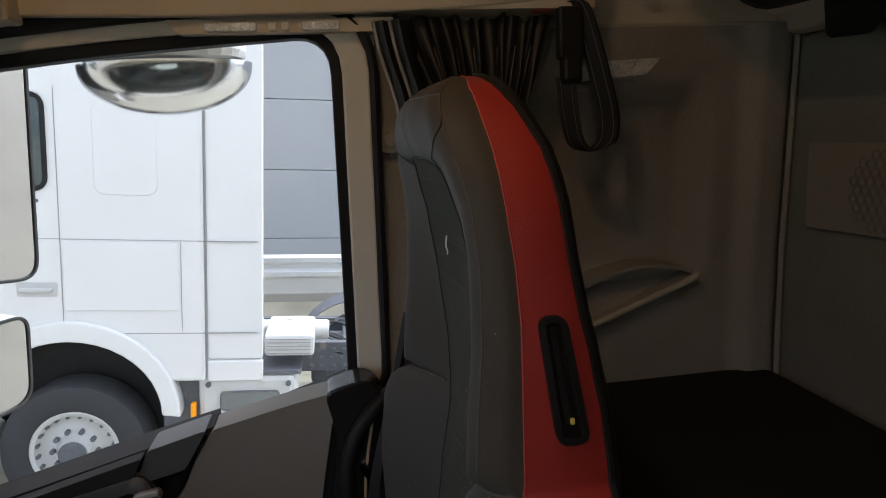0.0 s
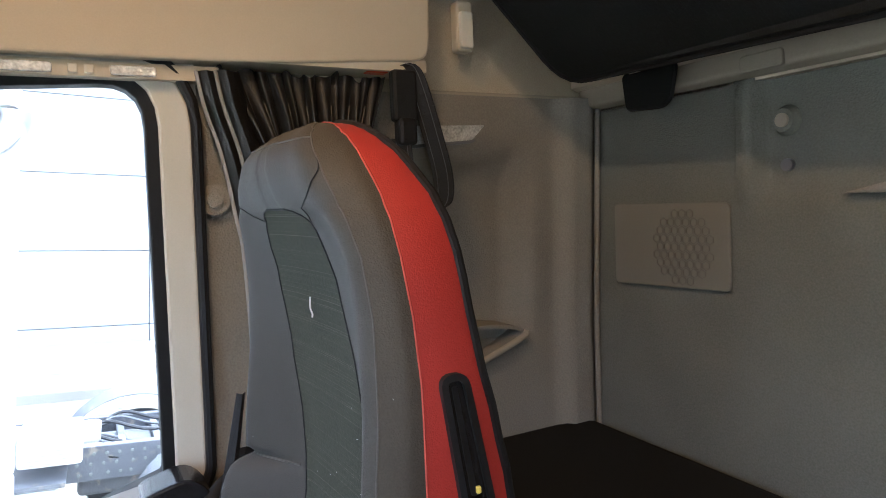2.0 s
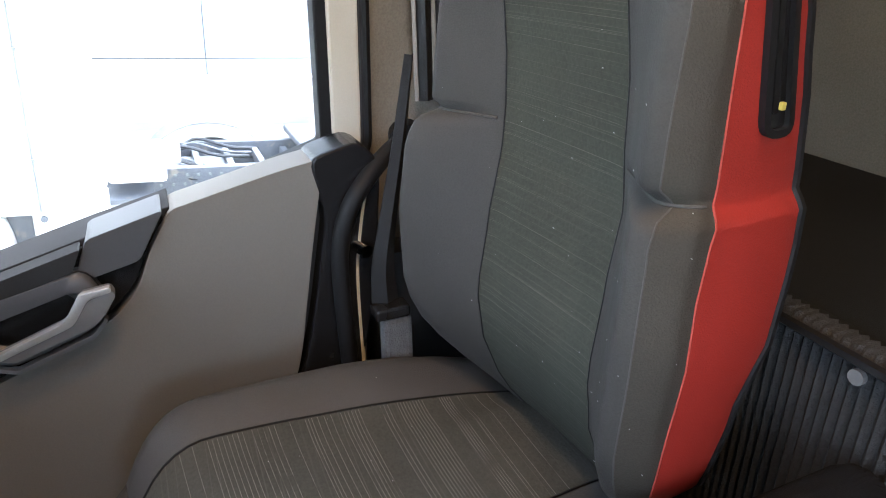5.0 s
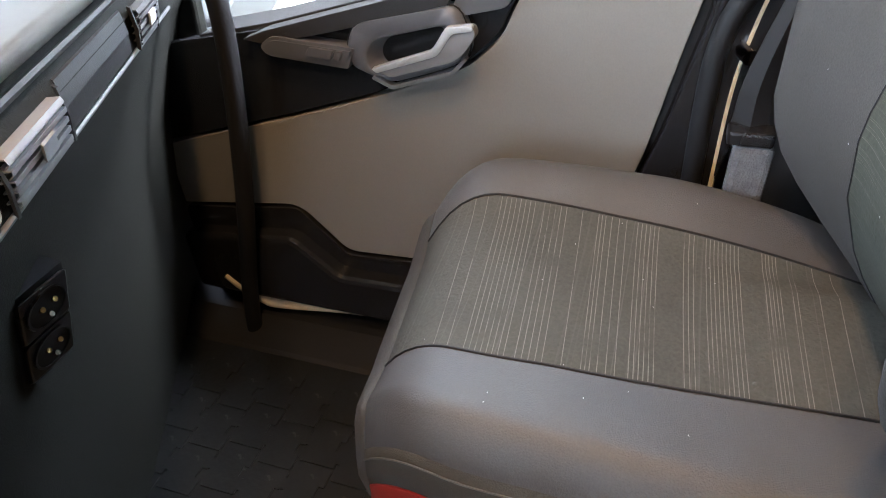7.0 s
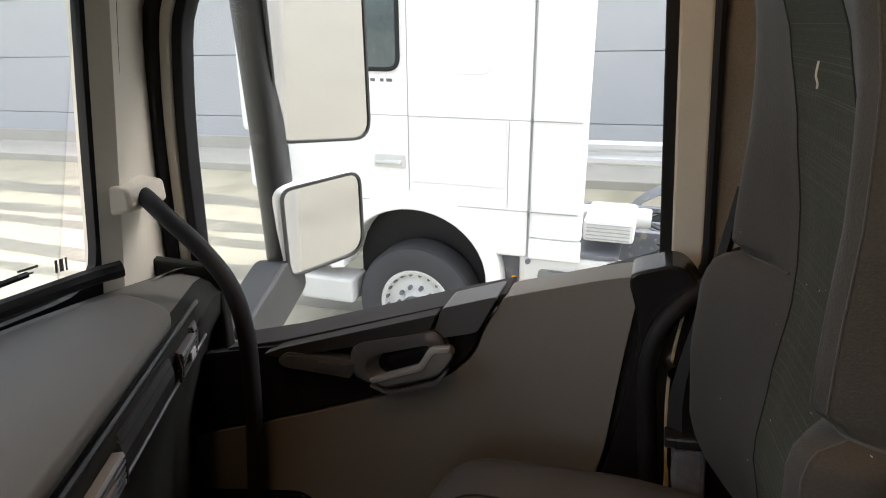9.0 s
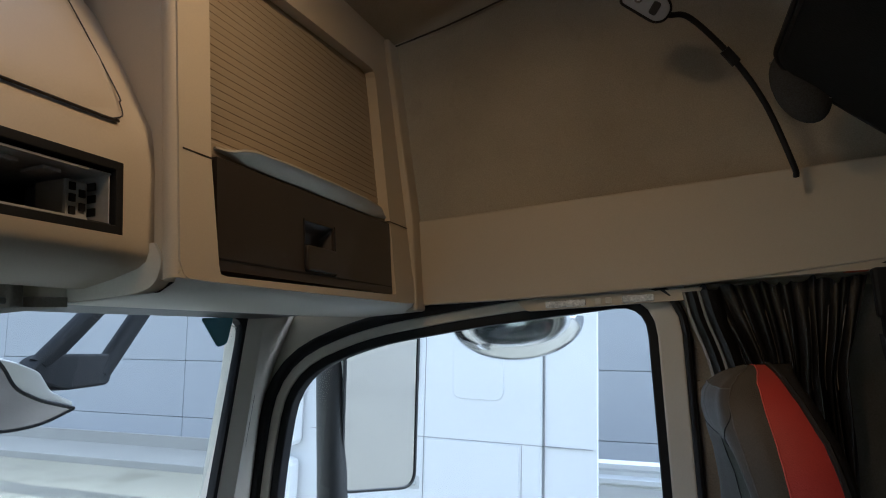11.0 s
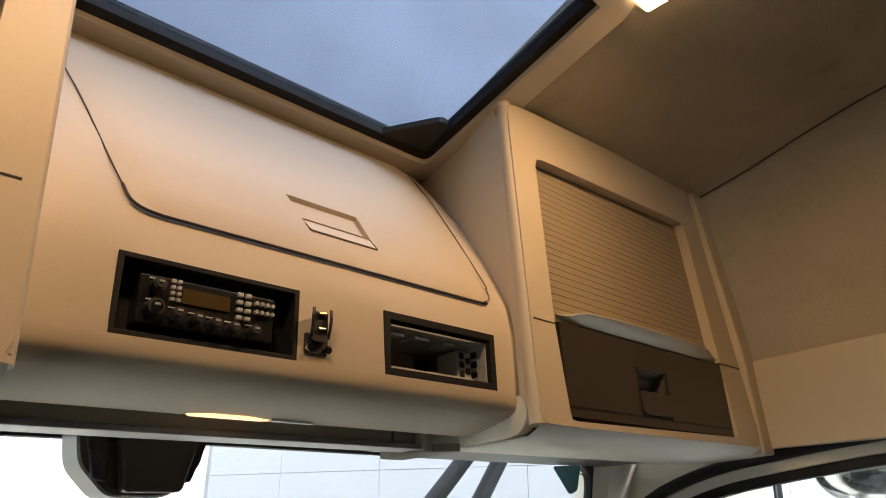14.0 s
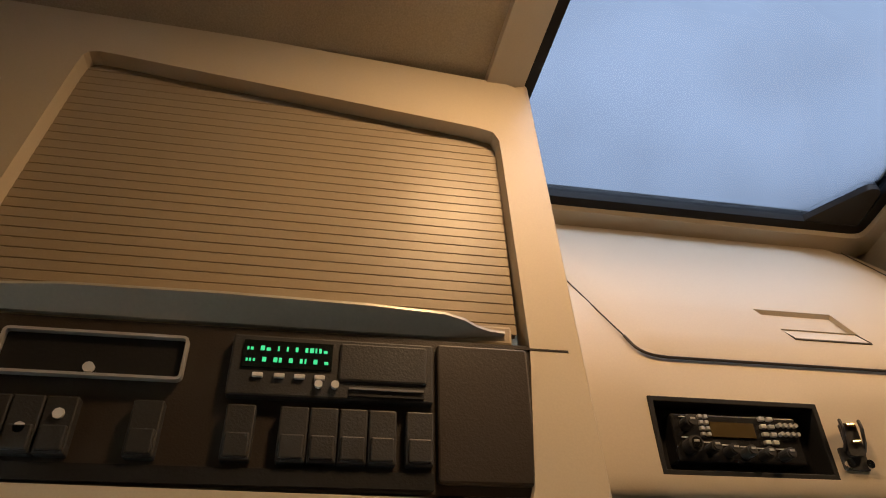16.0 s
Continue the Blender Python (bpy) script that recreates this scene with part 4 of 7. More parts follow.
        bm.verts.ensure_lookup_table()
        bm.faces.new([v for v in bm.verts[:6]])
        bm.faces.new([v for v in bm.verts[-6:]])
        part("pull_bar", bm, BARSATIN, cab, "satin champagne pull bar", smooth=40)
        part("shutter_lip", box((min(s * 0.375, s * 0.905), ya + 0.002, 1.824), (max(s * 0.375, s * 0.905), ya + 0.02, 1.845), 0.003), SLATTAN, cab)
        part("cavity", box((min(s * 0.35, s * 0.95), 0.62, 1.66), (max(s * 0.35, s * 0.95), 0.9, 1.83)), DRAWER, cab)
        yd = 0.566
        if s > 0:
            bm = bmesh.new()
            for p, q in (((0.378, 1.684), (0.580, 1.822)), ((0.670, 1.684), (0.902, 1.822)), ((0.580, 1.684), (0.670, 1.738)), ((0.580, 1.777), (0.670, 1.822))):
                box((p[0], yd, p[1]), (q[0], yd + 0.03, q[1]), 0, bm=bm)
            dr = part("drawer", bm, DRAWER, cab, "dark brown drawer front")
            part("drawer_line", box((0.38, yd - 0.001, 1.697), (0.90, yd + 0.004, 1.699)), BLACK, dr)
            part("pull_pocket", sheet([[(0.578, yd + 0.001, 1.778), (0.672, yd + 0.001, 1.778)], [(0.588, yd + 0.018, 1.765), (0.662, yd + 0.018, 1.765)], [(0.588, yd + 0.029, 1.736), (0.662, yd + 0.029, 1.736)]]), DRAWER, dr)
            for x in (0.579, 0.671):
                part("pocket_cheek", sheet([[(x, yd + 0.0015, 1.778), (x, yd + 0.0015, 1.737)], [(0.625 + (x - 0.625) * 0.78, yd + 0.029, 1.765), (0.625 + (x - 0.625) * 0.78, yd + 0.029, 1.737)]]), DRAWER, dr)
            part("pull_flap", prism(rounded(rect(0.580, 1.702, 0.670, 1.740), 0.006), xz(yd), -0.005, 0.004, 0.002), DRAWER, dr)
            part("pull_outline", tube([xz(yd)(u, w, -0.0006) for u, w in rounded([(0.577, 1.779), (0.577, 1.699), (0.673, 1.699), (0.673, 1.779)], [0.001, 0.008, 0.008, 0.001])], 0.0013, 6), BLACK, dr)
        else:
            left_instruments(cab, yd)
    return c


def left_instruments(cab, yd):
    put = xz(yd)
    plate = part("instrument_panel", prism(rect(-0.905, 1.682, -0.362, 1.822), put, 0.004, 0.03), DRAWER, cab, "dark instrument panel")
    part("blank_panel", prism(rounded(rect(-0.452, 1.69, -0.366, 1.815), 0.004), put, -0.003, 0.006, 0.002), DRAWER, plate)
    # tachograph
    ta = part("tachograph", prism(rounded(rect(-0.632, 1.756, -0.456, 1.812), 0.003), put, -0.006, 0.006, 0.002), DARK, plate, "black tachograph with green display")
    part("display", prism(rect(-0.622, 1.781, -0.546, 1.806), put, -0.0075, 0.0), DISPLAY, ta)
    rng = random.Random(2)
    for z in (1.7965, 1.786):
        x = -0.619
        while x < -0.552:
            w = rng.choice((0.0016, 0.0024, 0.0034))
            part("lit_mark", box((x, yd - 0.0082, z), (x + w, yd - 0.0076, z + rng.choice((0.0026, 0.0042, 0.0042)))), GREEN, ta)
            x += w + rng.choice((0.0012, 0.0016, 0.006))
    for x in (-0.612, -0.594, -0.577, -0.560):
        part("key", prism(rounded(rect(x, 1.772, x + 0.009, 1.776), 0.001), put, -0.009, 0.0, 0.001), WHITEPRINT, ta)
    for x in (-0.556, -0.542):
        part("key", disc((x, yd - 0.008, 1.768), (0, 1, 0), 0.0035, 0.004, 10), WHITEPRINT, ta)
    part("printer_flap", prism(rounded(rect(-0.540, 1.772, -0.462, 1.808), 0.003), put, -0.0085, 0.0, 0.002), DARK, ta)
    part("card_slot", box((-0.53, yd - 0.008, 1.765), (-0.465, yd, 1.767)), GREYTRIM, ta)
    part("card_slot", box((-0.53, yd - 0.008, 1.759), (-0.465, yd, 1.761)), BLACK, ta)
    # framed slot and its neighbour
    for x0, x1 in ((-0.815, -0.668), (-0.905, -0.822)):
        fr = rounded(rect(x0, 1.766, x1, 1.806), 0.006)
        if x1 > -0.7:
            part("slot_rim", ring(fr, grown(fr, -0.0025), put, -0.007, 0.0), SILVER, plate)
        part("slot_face", prism(grown(fr, -0.003), put, -0.002, 0.004), BLACK, plate)
    part("key", disc((-0.742, yd - 0.004, 1.774), (0, 1, 0), 0.0045, 0.004, 10), WHITEPRINT, plate)
    # rocker switches
    for x0, n in ((-0.905, 1), (-0.862, 5), (-0.700, 1), (-0.628, 1), (-0.585, 4), (-0.480, 1)):
        for i in range(n):
            x = x0 + 0.0245 * i
            if x > -0.470:
                continue
            sw = part("switch", prism(rounded(rect(x, 1.702, x + 0.0235, 1.748), 0.002), put, -0.007, 0.004, 0.002), DARK, plate)
            part("switch_lower", prism(rounded(rect(x + 0.002, 1.704, x + 0.0215, 1.724), 0.002), put, -0.0095, 0.0, 0.002), DARK, sw)
            if x < -0.74:
                part("symbol", disc((x + 0.012, yd - 0.0085, 1.733 - 0.012 * (i % 2)), (0, 1, 0), 0.0045, 0.002, 8), WHITEPRINT, sw)
    part("panel_step", prism(rect(-0.905, 1.684, -0.456, 1.697), put, -0.004, 0.004), BLACK, plate)


def build_radio():
    y = 0.600
    r = thing("two_way_radio", "black two-way radio with knobs and a small display", "radio", at=(-0.14, 0.6, 1.713))
    hole = rect(-0.232, 1.713, -0.045, 1.790)
    part("bezel", ring(grown(hole, 0.001), grown(hole, -0.007), xz(y), -0.002, 0.03, 0.001), BLACK, r)
    part("backing", prism(rect(-0.235, 1.71, -0.042, 1.793), xz(y), 0.022, 0.03), BLACK, r)
    body = part("body", prism(rounded(rect(-0.210, 1.727, -0.072, 1.775), 0.003), xz(y), 0.002, 0.03, 0.002), PLASTIC, r)
    part("display", prism(rect(-0.170, 1.752, -0.122, 1.767), xz(y), 0.0005, 0.004), mat("amber display", (0.075, 0.052, 0.018), 0.2), body)
    for x, z, q in ((-0.196, 1.763, 0.0065), (-0.197, 1.741, 0.0078), (-0.176, 1.739, 0.0055), (-0.157, 1.737, 0.0055), (-0.139, 1.736, 0.0055), (-0.120, 1.735, 0.0055), (-0.098, 1.735, 0.0055)):
        k = part("knob", disc((x, y - 0.005, z), (0, 1, 0), q, 0.014, 16), DARK, body)
        part("knob_cap", disc((x, y - 0.0125, z), (0, 1, 0), q * 0.7, 0.002, 16), CHROME if z > 1.7405 and q > 0.0075 and z < 1.75 else DARK, k)
        part("knob_mark", box((x - 0.0025, y - 0.0142, z + 0.0005), (x + 0.0025, y - 0.0132, z + 0.0025)), SILVER, k)
        part("print", box((x - 0.006, y + 0.0008, z + q + 0.0012), (x + 0.006, y + 0.0018, z + q + 0.0022)), WHITEPRINT, body)
    for i in range(4):
        for j in range(2):
            part("key", box((-0.182 + 0.006 * j, y - 0.002, 1.770 - 0.006 * i), (-0.178 + 0.006 * j, y + 0.004, 1.7735 - 0.006 * i), 0.0005), SILVER, body)
            part("key", box((-0.115 + 0.009 * j, y - 0.002, 1.770 - 0.008 * i), (-0.109 + 0.009 * j, y + 0.004, 1.774 - 0.008 * i), 0.0005), SILVER, body)
    for i in range(4):
        for j in range(2):
            part("key", disc((-0.094 + 0.006 * i, y, 1.766 - 0.009 * j), (0, 1, 0), 0.0022, 0.006, 8), SILVER, body)
    # microphone bracket
    b = thing("microphone_bracket", "black steel two-prong microphone bracket screwed to the panel", "bracket", at=(-0.02, 0.6, 1.72))
    part("plate", prism(rounded(rect(-0.037, 1.722, -0.008, 1.745), 0.003), xz(y), -0.004, 0.0, 0.001), DARK, b)
    for x in (-0.032, -0.010):
        part("prong", tube([(x + 0.002, y - 0.004, 1.742), (x, y - 0.010, 1.748), (x - 0.001, y - 0.014, 1.762), (x, y - 0.012, 1.770)], 0.0036, 8, flat=0.5), DARK, b)
        part("screw", disc((x, y - 0.006, 1.728), (0, 1, 0), 0.0045, 0.004, 12), CHROME, b)
    part("backplate", prism(rounded(rect(-0.031, 1.735, -0.013, 1.768), 0.003), xz(y), -0.010, -0.006), DARK, b)
    for z in (1.748, 1.765):
        part("clip", tube([(-0.026, y - 0.012, z), (-0.017, y - 0.012, z + 0.001)], 0.0018, 8), BRASS, b, "brass clip")
    # empty radio bay
    e = thing("empty_radio_bay", "empty radio slot with a bent metal sleeve inside", "radio bay", at=(0.17, 0.6, 1.713))
    hole = rect(0.073, 1.713, 0.266, 1.790)
    part("bezel", ring(grown(hole, 0.001), grown(hole, -0.013), xz(y), -0.002, 0.05, 0.001), BLACK, e)
    for nm, a, b2 in (("sleeve_top", (0.083, y + 0.004, 1.776), (0.256, y + 0.12, 1.7775)), ("sleeve_bottom", (0.083, y + 0.004, 1.7235), (0.256, y + 0.12, 1.7245)), ("sleeve_side", (0.2525, y + 0.004, 1.724), (0.254, y + 0.12, 1.777)), ("sleeve_side", (0.085, y + 0.004, 1.724), (0.0865, y + 0.12, 1.777))):
        part(nm, box(a, b2), STEEL if nm == "sleeve_top" or a[0] > 0.2 else DARK, e, "thin sheet sleeve")
    # tan reflection on the sleeve's inner metal, added as a coloured sheet
    part("bay_reflection", box((0.088, y + 0.098, 1.727), (0.205, y + 0.102, 1.773)), LEDGE, e, "tan sheet standing in for a reflection on the inner metal")
    part("sleeve_edge", box((0.084, y + 0.002, 1.7232), (0.225, y + 0.006, 1.7252)), WHITEDIRTY, e)
    part("sleeve_edge", box((0.084, y + 0.002, 1.7745), (0.225, y + 0.006, 1.7765)), WHITEDIRTY, e)
    part("bay_back", box((0.07, y + 0.12, 1.71), (0.27, y + 0.125, 1.79)), BLACK, e)
    for x0, x1 in ((0.100, 0.122), (0.140, 0.165), (0.19, 0.21)):
        part("sleeve_tab", box((x0, y + 0.02, 1.770), (x1, y + 0.05, 1.774), 0.001), STEEL, e)
    part("connector_block", box((0.222, y + 0.028, 1.728), (0.250, y + 0.07, 1.770), 0.003), WHITEDIRTY, e, "pale connector block")
    for cz, cx in ((1.733, 0.226), (1.746, 0.226), (1.758, 0.226), (1.738, 0.238), (1.752, 0.238)):
        part("connector_hole", box((cx, y + 0.026, cz), (cx + 0.007, y + 0.034, cz + 0.008)), BLACK, e)
    for z in (1.738, 1.752, 1.765):
        part("sleeve_hole", box((0.2505, y + 0.02, z - 0.004), (0.252, y + 0.032, z + 0.004)), BLACK, e)
        part("sleeve_hole", box((0.2505, y + 0.045, z - 0.003), (0.252, y + 0.052, z + 0.003)), BLACK, e)
    # sun visor and map light under the console
    v = thing("sun_visor", "grey roller sun visor under the overhead console", "sun visor", at=(0, 0.95, 1.66))
    part("blind", box((-0.297, 0.738, 1.656), (0.242, 0.775, 1.700), 0.005), LEDGE, v)
    part("pull_rail", prism(rounded([(0.728, 1.6505), (0.728, 1.6575), (0.745, 1.660), (0.775, 1.660), (0.775, 1.6505)], 0.002), yz(0.0), -0.2985, 0.243, 0.002), GREYTRIM, v, "grey pull rail")
    part("blind_joint", box((0.196, 0.7365, 1.660), (0.1985, 0.745, 1.70)), DRAWER, v)
    part("end_cap", box((0.242, 0.722, 1.646), (0.258, 0.80, 1.700), 0.003), LINING, v)
    part("end_tray", prism(rounded([(0.256, 0.738), (0.28, 0.728), (0.3025, 0.712), (0.3025, 0.80), (0.256, 0.80)], 0.002), lambda a, b, c: (a, b, c), 1.660, 1.682, 0.003), BEIGE_LIGHT, v, "pale end tray")
    part("tray_floor", prism(rounded([(0.256, 0.735), (0.3025, 0.710), (0.3025, 0.84), (0.256, 0.84)], 0.002), lambda a, b, c: (a, b, c), 1.648, 1.659, 0.002), LINING, v)
    l = thing("map_lamp", "lit warm reading lamp in the console underside", "lamp", at=(-0.06, 0.68, 1.665))
    part("lens", prism(rounded([(-0.118, 0.690), (-0.09, 0.684), (-0.05, 0.684), (-0.02, 0.690), (-0.03, 0.698), (-0.11, 0.698)], 0.003), lambda u, v, dd: (u, v, dd), 1.6655, 1.674, 0.001), MAPGLASS, l)
    part("trim_strip", prism(rounded([(-0.022, 0.683), (0.035, 0.686), (0.035, 0.692), (-0.022, 0.692)], 0.002), lambda u, v, dd: (u, v, dd), 1.665, 1.674, 0.001), SILVER, l)


def build_roof_things():
    # the left lamp is an unseen twin, added to brighten the left cabinet
    for s, power in ((1, LAMP), (-1, LAMP_LEFT_ADDED)):
        z = roof_z(0.33)
        l = thing("roof_lamp", "lit warm courtesy lamp beside the roof window, the left one added unseen", "lamp", "roof lamps", at=(s * 0.345, 0.28, 2.27))
        part("base", box((s * 0.345 - 0.048, 0.205, z - 0.013), (s * 0.345 + 0.048, 0.352, z + 0.03), 0.01), BEIGE, l)
        part("lens", box((s * 0.345 - 0.040, 0.215, z - 0.020), (s * 0.345 + 0.040, 0.343, z - 0.010), 0.005), LAMPGLASS, l)
        a = new("roof_lamp_light", bpy.data.lights.new("roof_lamp_light", "AREA"))
        a.data.shape, a.data.size, a.data.size_y, a.data.energy, a.data.color = "RECTANGLE", 0.07, 0.11, power, (1.0, 0.60, 0.27)
        a.matrix_world = look((s * 0.345, 0.279, z - 0.024), (s * 0.42, 0.37, 1.2))
    # reading lamp on a bendy stalk
    g = thing("reading_lamp", "silver reading lamp on a black flexible stalk", "lamp", at=(1.0, -0.17, 1.86))
    n = Vector((-0.88, -0.05, -0.45)).normalized()
    u0 = Vector((0.1, -0.78, -0.62))
    u0 = (u0 - n * u0.dot(n)).normalized()
    w0 = n.cross(u0)
    c0 = Vector((0.873, 0.05, 2.151))
    put = lambda u, v, d: c0 + u0 * u + w0 * v + n * d
    shape = rounded([(-0.044, -0.022), (0.030, -0.025), (0.046, -0.012), (0.046, 0.012), (0.030, 0.025), (-0.044, 0.022)], [0.012, 0.014, 0.01, 0.01, 0.014, 0.012])
    head = part("head", prism(shape, put, -0.016, 0.003, 0.005), BLACK, g, smooth=50)
    part("face", prism(grown(shape, -0.0045), put, 0.0, 0.0045, 0.001), LAMPFACE, head, "silver face with a lens")
    part("lens", disc(put(-0.016, 0, 0.005), n, 0.0075, 0.004, 18), CHROME, head)
    part("bulb", disc(put(-0.016, 0, 0.0075), n, 0.004, 0.002, 14), WHITEPRINT, head)
    part("button", prism(rounded(rect(0.010, -0.013, 0.024, 0.010), 0.005), put, 0.003, 0.0065, 0.001), DARK, head)
    part("stalk", tube(curve([put(0.045, 0, -0.006), (0.905, -0.02, 2.122), (0.93, -0.08, 2.05), (0.97, -0.13, 1.968), (1.0, -0.166, 1.861), (1.01, -0.17, 1.84)], 8), 0.0052, 8), BLACK, g, smooth=60)
    part("stalk_joint", tube([(0.925, -0.07, 2.062), (0.935, -0.088, 2.038)], 0.009, 10), BLACK, g)


# ---- side shelf, bunk and rear things ----
def build_side_shelf():
    s = thing("side_shelf", "beige moulded side shelf above the door", "shelf", kind="structure", at=(1.05, 0.1, 1.67))
    out = rounded([(0.575, 1.668), (0.30, 1.664), (-0.05, 1.668), (-0.345, 1.690), (-0.352, 1.868), (0.575, 1.848)], [0.005, 0.1, 0.1, 0.03, 0.02, 0.005])
    part("front", prism(out, yz(1.045, 0.0), 0.0, 0.02, 0.005), BEIGE, s)
    part("tray", box((1.05, -0.34, 1.67), (1.12, 0.56, 1.69)), BEIGE, s)
    lamp = thing("door_lamp", "clear ribbed courtesy lamp over the door", "lamp", at=(1.08, 0.15, 1.66))
    part("base", prism(rounded([(0.34, 1.640), (0.02, 1.640), (0.0, 1.662), (0.36, 1.662)], 0.006), yz(1.085), -0.022, 0.05, 0.003), BEIGE, lamp)
    for a, b in ((0.22, 0.30), (0.09, 0.15)):
        part("lens", prism(rounded(rect(a, 1.643, b, 1.657), 0.004), yz(1.085), -0.027, 0.0, 0.002), CLEARLENS, lamp)
    for a in (0.17, 0.19):
        part("rocker", prism(rounded(rect(a, 1.644, a + 0.012, 1.656), 0.002), yz(1.085), -0.027, 0.0, 0.001), BEIGE_LIGHT, lamp)
    c = thing("coat_hook", "small folding beige coat hook", "hook", at=(1.08, -0.43, 1.75))
    part("plate", prism(rounded(rect(-0.447, 1.715, -0.413, 1.805), 0.008), yz(1.077), -0.012, 0.012, 0.004), BEIGE, c)
    part("flap", prism(rounded(rect(-0.443, 1.72, -0.417, 1.785), 0.005), yz(1.077), -0.02, -0.01, 0.003), BEIGE_LIGHT, c)
    o = thing("curtain_clip", "orange red curtain clip", "clip", at=(1.08, -0.26, 1.675))
    part("clip", box((1.06, -0.275, 1.668), (1.085, -0.235, 1.685), 0.004), ORANGE, o)


def build_curtain():
    c = thing("curtain", "dark gathered window curtain with a pale lining edge", "curtain", at=(1.1, -0.13, 1.45))
    rows = []
    n = 300
    rng = random.Random(9)
    # each pleat has its own width, depth and height at the gathered heading
    pleats, y = [], 0.0
    while y < 1:
        w = rng.uniform(0.045, 0.10)
        pleats.append((y, w, rng.uniform(0.7, 1.25), rng.uniform(-0.012, 0.010), rng.uniform(-0.3, 0.3)))
        y += w
    for j in range(18):
        f = j / 17
        z = 1.662 - 0.42 * f
        row = []
        for i in range(n):
            u = i / (n - 1)
            p = [q for q in pleats if q[0] <= u][-1]
            v = min(1, (u - p[0]) / p[1])
            fold = math.sin(math.pi * v) ** 0.55 if v < 1 else 0
            lean = 0.012 * p[4] * math.sin(math.pi * v)
            left, right = 0.030 - 0.055 * min(1, f * 3) - 0.03 * f, -0.275 + 0.045 * min(1, f * 2.6) + 0.02 * f
            y = left + (right - left) * u + lean
            depth = (0.012 + 0.022 * min(1, f * 5)) * p[2] * (0.8 + 0.4 * math.sin(7 * f + 9 * p[4]))
            row.append((1.082 - depth * fold, y, z + p[3] * math.sin(math.pi * v) * (1 - f)))
        rows.append(row)
    part("cloth", sheet(rows, 0.0012, (1, 0, 0)), CURTAIN, c, smooth=75)
    for k in range(1, len(pleats), 2):
        i = int((pleats[k][0] + pleats[k][1] * 0.93) * (n - 1))
        if i < n:
            part("edge", tube([(r[i][0] - 0.002, r[i][1], r[i][2]) for r in rows[2:9]], 0.0011, 5), CURTAIN_SLIT, c, "pale lining slit")
    for k, (y0, x0) in enumerate(((0.030, 1.062), (0.004, 1.052))):
        pts = [(x0, y0, 1.655), (x0 + 0.002, y0 - 0.010, 1.60), (x0 + 0.004, y0 - 0.030, 1.53), (x0 + 0.006, y0 - 0.045, 1.44), (x0 + 0.008, y0 - 0.055, 1.36), (x0 + 0.008, y0 - 0.060, 1.1)]
        bm = bmesh.new()
        cp = curve(pts, 6)
        sheet([[(p.x, p.y + 0.006 + 0.003 * math.sin(i * 0.7), p.z), (p.x - 0.010, p.y - 0.008, p.z), (p.x + 0.006, p.y - 0.03, p.z)] for i, p in enumerate(cp)], 0.0012, (1, 0, 0), bm)
        part("hanging_fold", bm, CURTAIN, c, smooth=60)
        part("edge", tube([(p.x - 0.003, p.y + 0.007, p.z) for p in cp], 0.0034, 6, flat=0.4), CURTAIN_EDGE if k == 0 else CURTAIN_SLIT, c, "pale lining edge")
    part("rail", tube([(1.085, 0.06, 1.677), (1.085, -0.31, 1.677)], 0.006, 8), BEIGE_LIGHT, c)


def build_strap():
    s = thing("seat_belt_loop", "black seat belt webbing hanging in a loop from its guide", "seat belt", at=(1.05, -0.30, 1.45))
    part("guide", box((1.04, -0.318, 1.585), (1.062, -0.272, 1.672), 0.006), BLACK, s)
    part("guide_slot", box((1.036, -0.314, 1.545), (1.064, -0.278, 1.592), 0.008), BLACK, s, "glossy guide slot")
    pts = [(1.05, -0.290, 1.680), (1.046, -0.306, 1.672), (1.044, -0.322, 1.63), (1.044, -0.345, 1.55), (1.046, -0.360, 1.49), (1.048, -0.358, 1.445), (1.05, -0.332, 1.428), (1.05, -0.304, 1.443), (1.05, -0.291, 1.50), (1.05, -0.286, 1.555)]
    def strand(points, dy, dx):
        bm = bmesh.new()
        cp = curve(points, 6)
        sheet([[(p.x + dx + 0.010 * k, p.y + dy + 0.0135 * k, p.z + 0.003 * abs(k)) for k in (-1, -0.5, 0, 0.5, 1)] for p in cp], 0.002, (0.8, -0.6, 0), bm)
        web = part("webbing", bm, WEBBING, s, smooth=60)
        for k in (-0.55, 0.55):
            part("weave_line", tube([(p.x + dx + 0.010 * k - 0.001, p.y + dy + 0.0135 * k, p.z + 0.002) for p in cp], 0.0007, 5), MIDGREY, web)
    strand(pts, 0.0, 0.0)
    strand(pts[:7], -0.010, 0.012)


